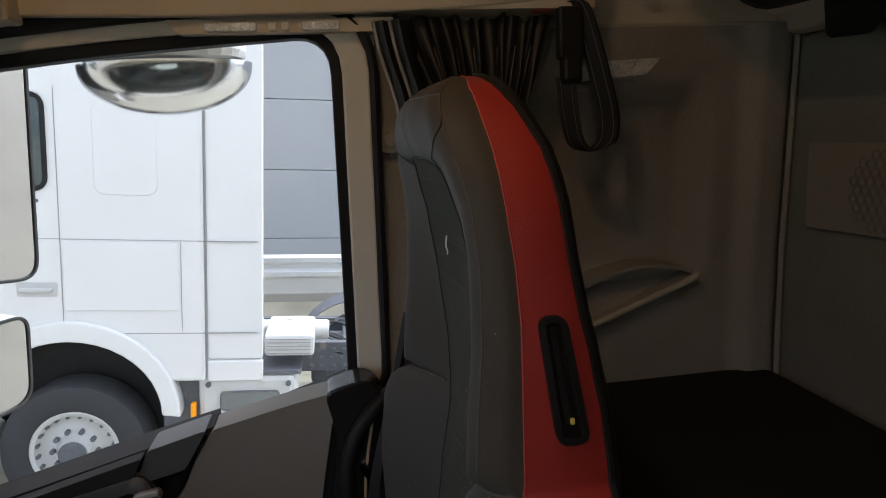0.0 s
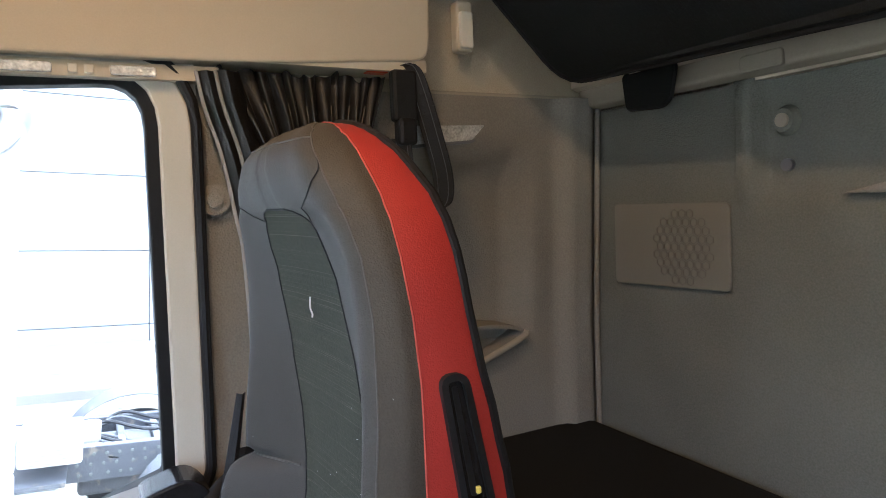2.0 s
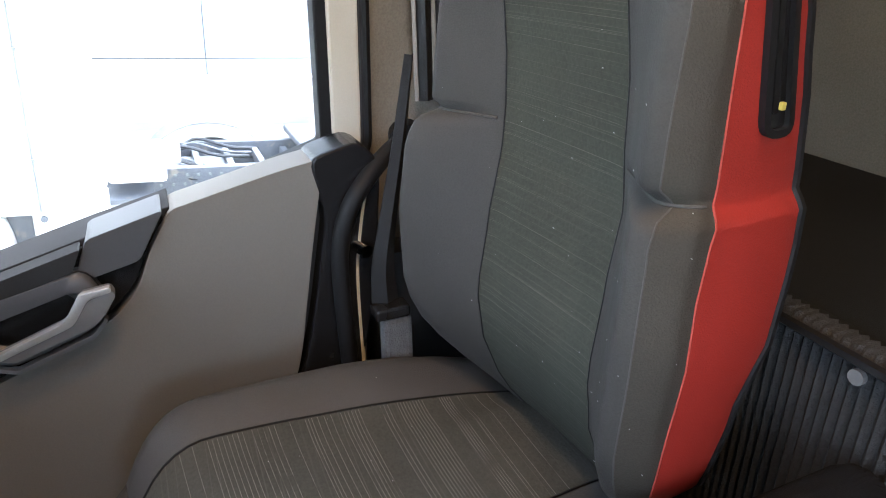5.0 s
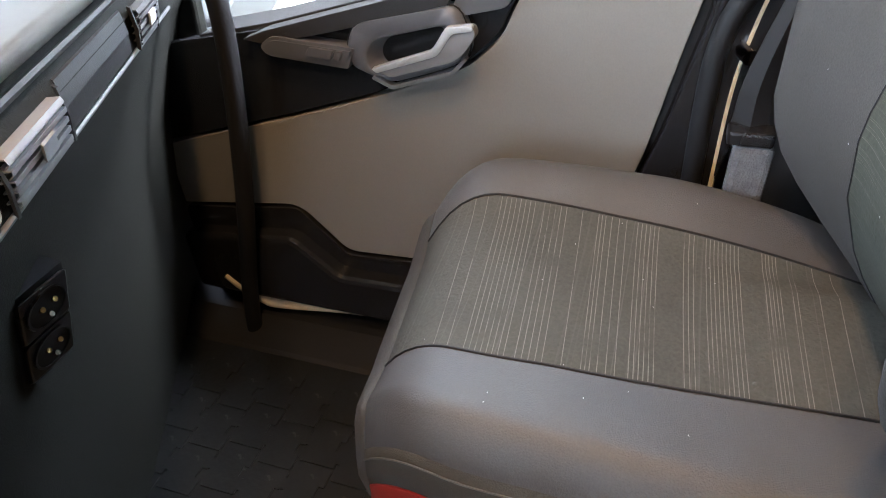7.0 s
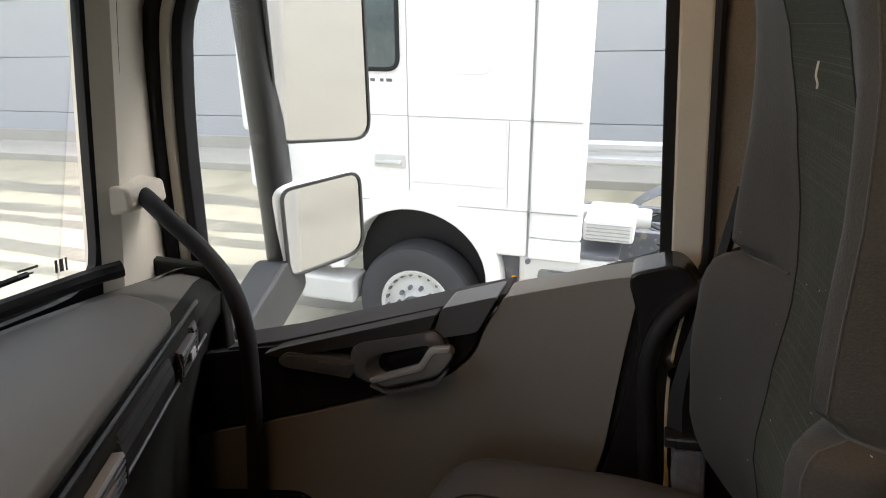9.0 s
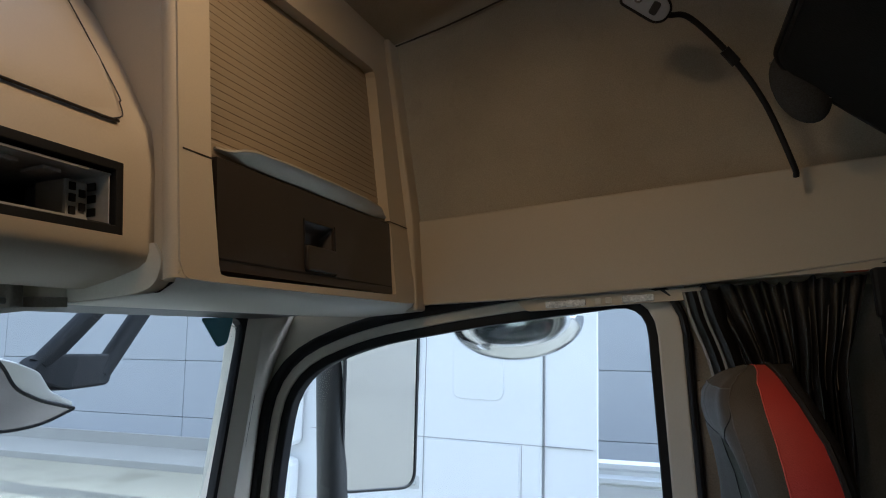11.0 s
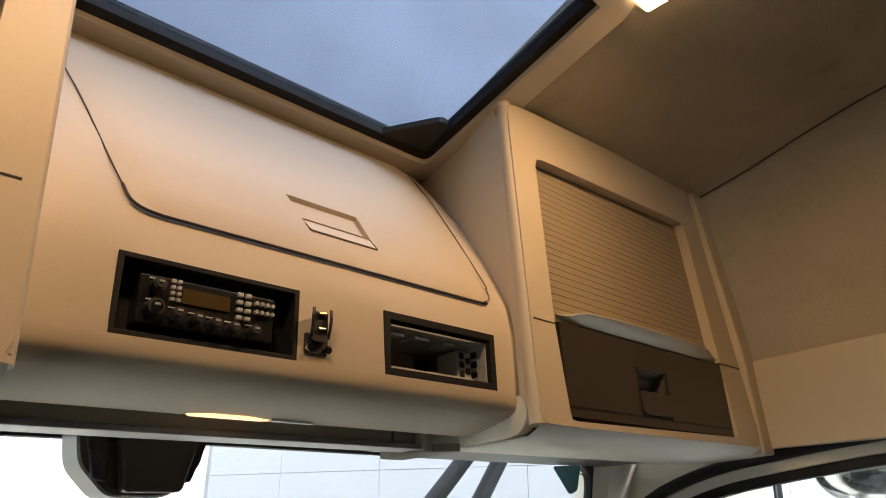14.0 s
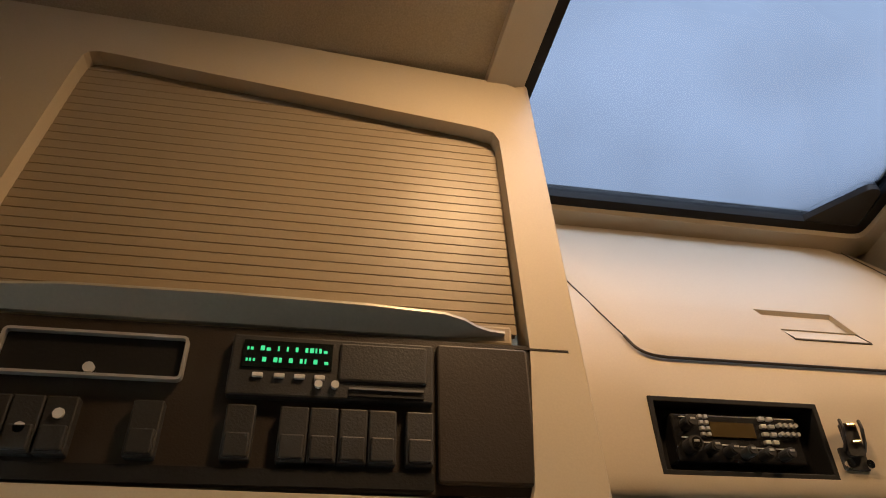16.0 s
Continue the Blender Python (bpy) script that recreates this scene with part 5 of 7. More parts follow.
def build_rear():
    b = thing("lower_bunk", "black mattress on the lower bunk", "bunk", at=(0, -0.5, 0.2))
    part("base", box((-1.05, -0.76, 0.2), (1.05, -0.27, 0.80), 0.02), DARK, b)
    part("mattress", box((-1.14, -0.762, 0.80), (1.155, -0.24, 0.962), 0.03, 3), BLACKCLOTH, b)
    u = thing("upper_bunk", "black folding upper bunk tilted up against the back wall", "bunk", at=(0, -0.7, 1.64))
    # underside plate rising forward from the back ledge
    def tilt(x, s, d):
        return (x, -0.575 + 0.76 * s - 0.65 * d, 1.640 - 0.03 * (1 - min(1, abs(x) / 0.9)) + 0.65 * s + 0.76 * d)
    edge = rounded([(-0.97, 0.0), (-0.5, 0.0), (0.5, 0.0), (0.97, 0.0), (0.955, 0.20), (0.945, 0.42), (0.91, 0.58), (-0.91, 0.58), (-0.945, 0.40), (-0.955, 0.20)], [0.07, 0.1, 0.1, 0.07, 0.1, 0.1, 0.06, 0.06, 0.1, 0.1])
    part("base_panel", prism(edge, tilt, 0.0, 0.055, 0.012, 3), BUNKCLOTH, u)
    part("mattress", prism(grown(edge, -0.012), tilt, 0.058, 0.23, 0.03, 3), BLACKCLOTH, u)
    part("piping", tube([tilt(a, b, 0.004) for a, b in edge], 0.004, 6), BLACK, u)
    flap = rounded([(0.831, 1.665), (0.846, 1.596), (0.946, 1.602), (0.956, 1.665)], [0.01, 0.025, 0.01, 0.01])
    part("strap_flap", prism(flap, xz(-0.70), -0.003, 0.003, 0.001), BLACKCLOTH, u)
    part("flap_piping", tube([(a, -0.703, b) for a, b in flap], 0.0042, 6), BLACK, u)
    po = thing("mesh_pouch", "small black mesh pouch hanging from the upper bunk", "pouch", at=(0.92, -0.17, 1.93))
    bm = bmesh.new()
    bmesh.ops.create_uvsphere(bm, u_segments=24, v_segments=14, radius=1, matrix=Matrix.Translation((0.925, -0.178, 1.975)) @ Matrix.Rotation(radians(-18), 4, "X") @ Matrix.Diagonal((0.022, 0.042, 0.068, 1)))
    bag = part("bag", bm, WOVEN, po, smooth=60)
    for k in range(6):
        z = 1.945 + 0.016 * k
        h = math.sqrt(max(0.05, 1 - ((z - 1.985) / 0.068) ** 2))
        part("cord", tube([(0.93 + 0.0225 * h * math.cos(a), -0.185 + (z - 1.985) * 0.3 + 0.043 * h * math.sin(a), z) for a in [2 * math.pi * q / 20 for q in range(21)]], 0.0012, 5), LINING, bag)
    sp = thing("speaker_grille", "grey beige speaker cover with honeycomb grille", "speaker", at=(0.90, -0.79, 1.22))
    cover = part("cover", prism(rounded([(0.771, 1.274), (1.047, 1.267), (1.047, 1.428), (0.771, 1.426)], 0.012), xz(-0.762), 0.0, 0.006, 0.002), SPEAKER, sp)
    hexa = [(0.0088 * math.cos(math.pi / 6 + math.pi * k / 3), 0.0088 * math.sin(math.pi / 6 + math.pi * k / 3)) for k in range(6)]
    cell = None
    for j in range(-4, 5):
        for i in range(-4, 5):
            x, z = 0.872 + 0.0175 * (i + 0.5 * (j % 2)), 1.346 + 0.0152 * j
            if (x - 0.872) ** 2 + (z - 1.346) ** 2 < 0.066 ** 2:
                if cell is None:
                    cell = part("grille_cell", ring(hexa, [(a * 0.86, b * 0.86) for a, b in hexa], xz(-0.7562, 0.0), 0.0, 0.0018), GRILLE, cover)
                    cell.location = (x, 0, z)
                else:
                    more = new("grille_cell", cell.data)
                    more.parent = cover
                    more.location = (x, 0, z)
    for x, z in ((0.682, 1.551),):
        k = thing("wall_stud", "round beige fixing stud on the felt wall", "stud", at=(x, -0.81, z))
        part("flange", disc((x, -0.773, z), (0, 1, 0), 0.024, 0.012, 24, r2=0.018), BACKFELT, k, smooth=40)
        part("button", disc((x, -0.767, z), (0, 1, 0), 0.011, 0.007, 20), LEDGE, k)
    k = thing("wall_plug", "small flat felt-covered plug under the stud", "plug", at=(0.682, -0.78, 1.482))
    part("plug", disc((0.682, -0.780, 1.482), (0, 1, 0), 0.010, 0.008, 16), GREYTRIM, k)
    k = thing("wall_stud", "round beige fixing stud beside the door frame", "stud", at=(1.12, 0.01, 1.46))
    part("flange", disc((1.098, 0.017, 1.465), (1, 0, 0), 0.024, 0.012, 24), LINING, k)
    part("button", disc((1.091, 0.017, 1.465), (1, 0, 0), 0.012, 0.010, 20), LINING, k)
    h = thing("clip_handle", "small beige latch plate on the back ledge", "latch", at=(0.68, -0.76, 1.65))
    part("plate", prism(rounded(rect(0.655, 1.628, 0.73, 1.655), 0.008), xz(-0.733), -0.006, 0.004, 0.003), LEDGE, h)
    part("pin", box((0.667, -0.742, 1.634), (0.672, -0.737, 1.648)), DARK, h)
    part("pin", box((0.71, -0.742, 1.632), (0.715, -0.737, 1.648)), DARK, h)
    sh = thing("wall_shelf", "small beige shelf bracket on the back wall", "shelf", at=(0.45, -0.79, 1.43))
    part("shelf", prism([(0.585, 1.435), (0.36, 1.435), (0.36, 1.475), (0.50, 1.455)], xz(-0.780), 0.0, 0.03, 0.004), LINING, sh)
    # moulded side tray and reading lamp on the right wall
    t = thing("side_tray", "moulded beige grey tray pocket in the side wall", "tray", at=(1.14, -0.5, 1.1))
    out = [(-0.28, 1.058), (-0.565, 1.163), (-0.580, 1.178), (-0.555, 1.191), (-0.50, 1.200), (-0.45, 1.200), (-0.38, 1.185), (-0.28, 1.140)]
    lip = rounded(out, 0.012, 3)
    part("rim", ring(lip, grown(lip, -0.007), yz(1.150), -0.030, 0.06, 0.003), LINING, t)
    part("floor", prism(grown(lip, -0.006), yz(1.150), 0.020, 0.06), LINING, t)
    part("front_lip", tube(curve([(1.121, -0.28, 1.058), (1.119, -0.42, 1.110), (1.119, -0.565, 1.164), (1.121, -0.580, 1.178)], 6), 0.007, 8), LEDGE, t, "worn beige lip", smooth=60)
    r = thing("bunk_lamp", "clear lamp lens set in the side wall", "lamp", at=(1.14, -0.43, 1.57))
    part("lens", prism(rounded([(-0.34, 1.553), (-0.47, 1.563), (-0.50, 1.592), (-0.34, 1.588)], 0.006), yz(1.128), -0.006, 0.03, 0.003), CLEARLENS, r)
    part("rim", ring(grown(rounded([(-0.34, 1.553), (-0.47, 1.563), (-0.50, 1.592), (-0.34, 1.588)], 0.006), 0.006), rounded([(-0.34, 1.553), (-0.47, 1.563), (-0.50, 1.592), (-0.34, 1.588)], 0.006), yz(1.128), -0.004, 0.03), GREYTRIM, r)

# ---- the passenger door ----
def build_door():
    d = thing("door_1", "passenger door with taupe and black trim panel", "door", kind="structure", at=(1.08, 0.55, 0.3))
    T = yz(1.03)
    core = [(0.09, 1.035), (0.13, 0.85), (0.27, 0.28), (1.06, 0.28), (1.06, 0.80), (0.839, 0.840), (0.482, 0.918)]
    part("door_core", prism(core, T, 0.02, 0.11, 0.01), DARK, d)
    part("door_outer_skin", prism([(0.05, -0.25), (1.06, -0.25), (1.06, 0.8), (0.5, 0.9), (0.05, 1.03)], T, 0.11, 0.16), WHITE, d)
    taupe = [(0.137, 1.046), (0.166, 0.905), (0.200, 0.72), (0.29, 0.500), (0.690, 0.480), (0.775, 0.570), (1.03, 0.535), (1.03, 0.662), (0.75, 0.745), (0.603, 0.793), (0.445, 0.856), (0.400, 0.900), (0.382, 0.945), (0.345, 1.003), (0.20, 1.036)]
    part("trim_panel", prism(rounded(taupe, [0.004, 0.03, 0.05, 0.01, 0.02, 0.03, 0.005, 0.005, 0.05, 0.05, 0.05, 0.03, 0.02, 0.01, 0.03], 4), T, -0.012, 0.055, 0.016, 3), DOORTRIM, d, "taupe soft trim panel")
    edge = [(0.160, 1.047), (0.085, 1.066), (0.055, 1.03), (0.07, 0.85), (0.18, 0.30), (0.29, 0.30), (0.29, 0.49), (0.188, 0.72), (0.140, 0.96)]
    part("rear_edge", prism(rounded(edge, [0.02, 0.03, 0.02, 0.1, 0.02, 0.01, 0.02, 0.1, 0.03], 4), T, -0.014, 0.06, 0.004), PLASTIC, d, "black door edge moulding")
    part("belt_lip", prism([(0.345, 1.002), (0.345, 1.004), (0.444, 0.980), (0.768, 0.895), (0.90, 0.868), (0.90, 0.850), (0.444, 0.955), (0.345, 0.985)], T, 0.0, 0.08, 0.005), SILL, d)
    # dark upper front insert with arm rest, pull and switches
    ins = [(0.350, 1.000), (0.386, 0.945), (0.405, 0.905), (0.450, 0.862), (0.603, 0.799), (0.75, 0.751), (1.03, 0.668), (1.04, 0.84), (0.768, 0.888), (0.444, 0.972)]
    part("upper_insert", prism(rounded(ins, 0.012, 3), T, -0.010, 0.05, 0.006), PLASTIC, d, "black upper door insert")
    part("arm_cap", prism(rounded([(0.352, 1.008), (0.448, 0.983), (0.472, 0.925), (0.392, 0.943)], 0.008, 3), T, -0.022, 0.05, 0.006), MIDGREY, d, "grey glossy cap")
    part("sill_rail", prism(rounded([(0.455, 0.975), (0.76, 0.893), (0.80, 0.878), (0.76, 0.872), (0.62, 0.905), (0.47, 0.945)], 0.004, 2), T, -0.030, 0.05, 0.006), SILL, d)
    hous = [(0.627, 0.883), (0.614, 0.910), (0.598, 0.918), (0.466, 0.946), (0.452, 0.938), (0.440, 0.905), (0.440, 0.880), (0.464, 0.860), (0.558, 0.829), (0.585, 0.834), (0.623, 0.849)]
    hous = rounded(hous, [0.01, 0.012, 0.012, 0.006, 0.008, 0.012, 0.012, 0.015, 0.015, 0.012, 0.006], 3)
    cup = rounded([(0.596, 0.868), (0.581, 0.893), (0.472, 0.921), (0.456, 0.900), (0.462, 0.880), (0.490, 0.862), (0.560, 0.840), (0.590, 0.846)], [0.012, 0.014, 0.008, 0.008, 0.012, 0.012, 0.012, 0.012], 4)
    cc = Vector((0.53, 0.878))
    def shot(poly, a):
        d2, best = Vector((math.cos(a), math.sin(a))), None
        for i in range(len(poly)):
            p, q = Vector(poly[i]) - cc, Vector(poly[(i + 1) % len(poly)]) - cc
            e = q - p
            den = d2.x * e.y - d2.y * e.x
            if abs(den) > 1e-9:
                t, u = (p.x * e.y - p.y * e.x) / den, (p.x * d2.y - p.y * d2.x) / den
                if t > 0 and -1e-6 <= u <= 1 + 1e-6 and (best is None or t > best):
                    best = t
        return tuple(cc + d2 * best)
    angs = [2 * math.pi * i / 72 for i in range(72)]
    def loop(poly, depth, k=1.0):
        return [T(*(cc + (Vector(shot(poly, a)) - cc) * k), depth) for a in angs]
    part("pull_bezel", sheet([loop(hous, 0.0), loop(hous, -0.016), loop(hous, -0.026, 0.985), loop(hous, -0.032, 0.95), loop(cup, -0.0335, 1.04), loop(cup, -0.0325, 1.01)], close=True), PULLGREY, d, "grey pull surround", smooth=60)
    part("pull_cup", sheet([loop(cup, -0.0325, 1.01), loop(cup, -0.029, 0.975), loop(cup, -0.018, 0.90), loop(cup, -0.009, 0.74), loop(cup, -0.005, 0.45), loop(cup, -0.004, 0.02)], close=True), PULLGREY, d, smooth=70)
    part("pull_seam", tube([T(*Vector(shot(hous, a)), -0.0245) for a in angs + angs[:1]], 0.0012, 6), BLACK, d)
    hd = rounded([(0.464, 0.922), (0.430, 0.926), (0.426, 0.914), (0.444, 0.888), (0.460, 0.876), (0.552, 0.847), (0.578, 0.857), (0.486, 0.889)], [0.003, 0.006, 0.004, 0.01, 0.01, 0.006, 0.003, 0.008], 3)
    part("door_handle", prism(hd, T, -0.052, -0.034, 0.006, 3), GREYTRIM, d, "grey inside door handle", smooth=50)
    lip = rounded([(0.580, 0.858), (0.488, 0.891), (0.466, 0.924), (0.430, 0.928), (0.430, 0.921), (0.458, 0.916), (0.480, 0.884), (0.572, 0.853)], [0.002, 0.008, 0.004, 0.004, 0.002, 0.006, 0.008, 0.002], 3)
    part("handle_edge", prism(lip, T, -0.054, -0.044, 0.002), SILVER, d, "bright silver edge of the handle", smooth=50)
    low = rounded([(0.584, 0.842), (0.556, 0.829), (0.464, 0.859), (0.445, 0.880), (0.442, 0.876), (0.462, 0.853), (0.556, 0.823), (0.588, 0.837)], 0.003, 2)
    part("bezel_edge", prism(low, T, -0.040, -0.028, 0.002), GREYTRIM, d)
    sw = rounded([(0.770, 0.870), (0.748, 0.888), (0.612, 0.878), (0.626, 0.846), (0.758, 0.857)], [0.012, 0.012, 0.004, 0.004, 0.012], 3)
    part("switch_panel", prism(sw, T, -0.034, -0.004, 0.004), PULLGREY, d, "grey switch panel")
    part("switch_inlay", prism(grown(sw, -0.005), T, -0.0355, -0.02, 0.001), MIDGREY, d)
    part("window_switch", prism(rounded([(0.683, 0.877), (0.643, 0.874), (0.651, 0.860), (0.692, 0.864)], 0.003), T, -0.040, -0.02, 0.002), MIDGREY, d)
    part("window_switch", prism(rounded([(0.640, 0.874), (0.630, 0.873), (0.637, 0.858), (0.648, 0.860)], 0.002), T, -0.038, -0.02, 0.002), MIDGREY, d)
    pk = [(0.25, 0.500), (0.690, 0.472), (0.778, 0.563), (1.03, 0.528), (1.03, 0.35), (0.25, 0.35)]
    part("map_pocket", prism(rounded(pk, 0.012, 3), T, -0.016, 0.03, 0.008), PLASTIC, d, "black map pocket")
    low = [(0.25, 0.455), (0.700, 0.440), (0.785, 0.515), (1.03, 0.485), (1.03, 0.35), (0.25, 0.35)]
    part("pocket_front", prism(rounded(low, 0.015, 3), T, -0.050, 0.0, 0.010), PLASTIC, d, "black pocket front")
    s = thing("weather_strip", "cream door weather strip along the sill", "strip", at=(1.0, 0.7, 0.3))
    part("strip", tube(curve([(0.985, 0.955, 0.395), (0.985, 0.93, 0.372), (0.99, 0.885, 0.338), (0.995, 0.85, 0.330), (1.0, 0.65, 0.352), (1.0, 0.30, 0.37)], 5), 0.011, 8, flat=0.7), CREAM, s, smooth=60)
    part("rear_strip", tube(curve([(1.02, 0.080, 0.99), (1.02, 0.092, 0.93), (1.02, 0.101, 0.85), (1.02, 0.101, 0.70), (1.02, 0.10, 0.5)], 5), 0.005, 8), CREAM, s)
    st = thing("sill_step", "black moulded sill below the door", "sill", kind="structure", at=(0.95, 0.7, 0.25))
    part("sill", prism([(0.88, 0.26), (1.12, 0.20), (1.12, 0.30), (0.98, 0.305), (0.90, 0.285)], lambda u, v, dd: (u, dd, v), 0.2, 1.1, 0.01), BLACK, st)
    part("latch_bolt", disc((1.005, 0.095, 0.905), (1, 0.3, 0), 0.010, 0.03, 12), CHROME, st)
    # grab handles
    g = thing("grab_handle", "black bent grab handle at the windscreen pillar", "handle", at=(0.95, 0.9, 0.4))
    part("bar", tube(curve([(0.985, 0.995, 1.195), (0.968, 0.955, 1.182), (0.95, 0.906, 1.155), (0.95, 0.845, 1.095), (0.95, 0.802, 1.03), (0.95, 0.789, 0.94), (0.95, 0.803, 0.80), (0.95, 0.832, 0.63), (0.95, 0.880, 0.405), (0.95, 0.90, 0.28)], 8), 0.0155, 14), BLACK, g, smooth=60)
    part("mount", prism(rounded([(1.02, 1.155), (1.02, 1.215), (0.955, 1.205), (0.955, 1.165)], 0.01), lambda u, v, dd: (dd, u, v), 0.93, 1.02, 0.008), BEIGE_LIGHT, g, "pale pillar mount")
    part("socket", disc((0.985, 1.0, 1.185), (0.5, -0.8, -0.3), 0.019, 0.012, 16), BLACK, g)
    g2 = thing("grab_handle", "black curved grab handle at the rear door pillar", "handle", at=(1.03, 0.08, 0.5))
    for q in ((1.06, 0.0, 1.05), (1.0, 0.118, 0.45)):
        part("mount", disc(q, (1, -0.3, 0.3), 0.026, 0.02, 16), BLACK, g2)
    part("bar", tube(curve([(1.06, 0.0, 1.050), (1.03, 0.045, 1.033), (1.005, 0.090, 1.000), (1.0, 0.114, 0.965), (1.0, 0.127, 0.92), (1.0, 0.131, 0.86), (1.0, 0.128, 0.72), (1.0, 0.122, 0.55), (1.0, 0.118, 0.45)], 8), 0.0135, 12), BLACK, g2, smooth=60)


# ---- dashboard ----
def edge_line(f):
    """The dash front edge in plan, from the middle (f = 0) to the door (f = 1)."""
    x = -1.08 + 2.13 * f
    y = 0.905 - 0.5 * max(0, 1.03 - x)
    return x, max(y, 0.56)


def dash_fall(x):
    return 0.018 - 0.055 * (max(x, 0.2) - 0.48)


def build_dash():
    d = thing("dashboard", "charcoal dashboard with a grey top and silver air vents", "dashboard", kind="structure", at=(0, 0.9, 0.3))
    fs = [i / 60 for i in range(61)]
    top, face = [], []
    for f in fs:
        x, y = edge_line(f)
        k = dash_fall(x)
        top.append([(x, 1.14 - 0.17 * (abs(x) / 1.05) ** 3, 1.026), (x, 0.5 * (y + 1.1), 1.027 + k / 2), (x, y + 0.07, 1.025 + k), (x, y + 0.045, 1.022 + k), (x, y + 0.035, 1.018 + k)])
        face.append([(x, y + 0.036, 1.020 + k), (x, y + 0.018, 1.012 + k), (x, y, 0.990 + k), (x, y + 0.009, 0.947 + k), (x, y + 0.030, 0.905), (x, y + 0.060, 0.84), (x, y + 0.10, 0.74), (x, y + 0.13, 0.60), (x, y + 0.16, 0.42), (x, y + 0.20, 0.26)])
    part("top", sheet(top), DASHTOP, d, "grey dash top", smooth=50)
    front = [(x, edge_line((x + 1.08) / 2.13)[1] + 0.008) for x in (-1.0, -0.6, -0.2, 0.2, 0.34, 0.5, 0.65, 0.80)]
    pad = rounded(front + [(0.842, 0.838), (0.868, 0.90), (0.884, 0.968), (0.80, 1.010), (0.60, 1.055), (0.2, 1.080), (-0.5, 1.065), (-1.0, 0.96)], [0.02, 0.05, 0.05, 0.05, 0.05, 0.05, 0.05, 0.045, 0.03, 0.04, 0.02, 0.05, 0.05, 0.05, 0.05, 0.02], 4)
    part("pad", prism(pad, lambda u, v, dd: (u, v, dd + dash_fall(u) * (1 - max(0, min(1, (v - 0.75) / 0.3)))), 1.020, 1.041, 0.009, 3), DASHTOP, d, "grey soft pad on the dash top", smooth=40)
    part("face", sheet(face), DASH, d, "charcoal lower dash", smooth=40)
    part("end_cap", prism([(0.915, 0.80), (0.90, 1.0), (0.925, 1.028), (1.10, 1.045), (1.14, 0.8)], lambda u, v, dd: (dd, u, v), 1.045, 1.07, 0.006), DASH, d)
    # silver line under the vents
    for dz, dy, r, m in ((1.010, 0.012, 0.004, DARK), (0.948, 0.006, 0.0024, GREYTRIM)):
        part("trim_line", tube([(edge_line(f)[0], edge_line(f)[1] + dy, dz + dash_fall(edge_line(f)[0])) for f in fs[36:58]], r, 6), m, d)
    # vents lie in the band between the two lines
    def band(x, z, out):
        f = (x + 1.08) / 2.13
        px, py = edge_line(f)
        yy = py + (0.990 - z) * 0.22 if z < 0.990 else py + (z - 0.990) * 0.6
        return Vector((px, yy, z + dash_fall(px))) + Vector((0.42, -0.9, 0.1)).normalized() * out
    def patch(name, x0, x1, z0, z1, out, material, parent, thick=0.006, label=""):
        rows = [[band(x0 + (x1 - x0) * i / 4, z, out) for i in range(5)] for z in (z0, (z0 + z1) / 2, z1)]
        return part(name, sheet(rows, thick, (0.4, 0.9, 0)), material, parent, label)
    def vent(x0, x1, z0, z1):
        v = patch("air_vent", x0, x1, z0, z1, -0.002, BLACK, d, 0.03, "air vent with silver slats")
        n = 5
        for i in range(n):
            z = z0 + (z1 - z0) * (i + 0.5) / n
            rows = [[band(x0 + 0.004 + (x1 - x0 - 0.008) * k / 3, z + dz, o) for k in range(4)] for dz, o in ((-0.0040, 0.009), (-0.0010, 0.0125), (0.0025, 0.0125), (0.0035, 0.002))]
            part("slat", sheet(rows, 0.0012, (0, 0, -1)), SLATGREY if x0 < 0.7 else MIDGREY, v)
        for a, b in ((x0 - 0.004, x0), (x1, x1 + 0.004)):
            patch("vent_side", a, b, z0 - 0.003, z1 + 0.003, 0.012, DARK, v, 0.01)
        xm = (x0 + x1) / 2
        patch("vent_tab", xm - 0.012, xm + 0.012, (z0 + z1) / 2 - 0.007, (z0 + z1) / 2 + 0.007, 0.018, SLATGREY if x0 < 0.7 else WHITEPRINT, v, 0.006, "silver tab")
    vent(0.425, 0.535, 0.953, 0.996)
    vent(0.760, 0.845, 0.953, 0.996)
    patch("glove_lid", 0.552, 0.745, 0.953, 1.000, 0.004, DARK, d, 0.006, "dark lid between the vents")
    patch("vent_wheel", 0.853, 0.885, 0.953, 0.998, 0.004, MIDGREY, d, 0.006, "ribbed vent wheel panel")
    for i in range(6):
        patch("wheel_rib", 0.862, 0.874, 0.962 + 0.005 * i, 0.9645 + 0.005 * i, 0.007, DARK, d, 0.004)
    w = patch("knob_panel", 0.345, 0.41, 0.950, 0.998, 0.004, DARK, d, 0.006)
    part("knob", disc(band(0.385, 0.98, 0.010), (0.4, -0.9, 0.1), 0.013, 0.010, 20), BLACK, w)
    part("knob_face", disc(band(0.385, 0.98, 0.016), (0.4, -0.9, 0.1), 0.009, 0.004, 16), SILVER, w)
    # twin power socket plate
    s = thing("power_sockets", "glossy black plate with two round power sockets", "power socket", at=(0.46, 0.72, 0.75))
    def sp(x, z, o):
        yy = 0.652 + (0.84 - z) * 0.40
        return Vector((x, yy, z)) + Vector((0.05, -0.92, 0.38)).normalized() * o
    part("backplate", sheet([[sp(0.400 + 0.056 * i, z, 0.002) for i in range(2)] for z in (0.906, 0.850, 0.795)], 0.07, (0.1, 1, 0)), BLACK, s)
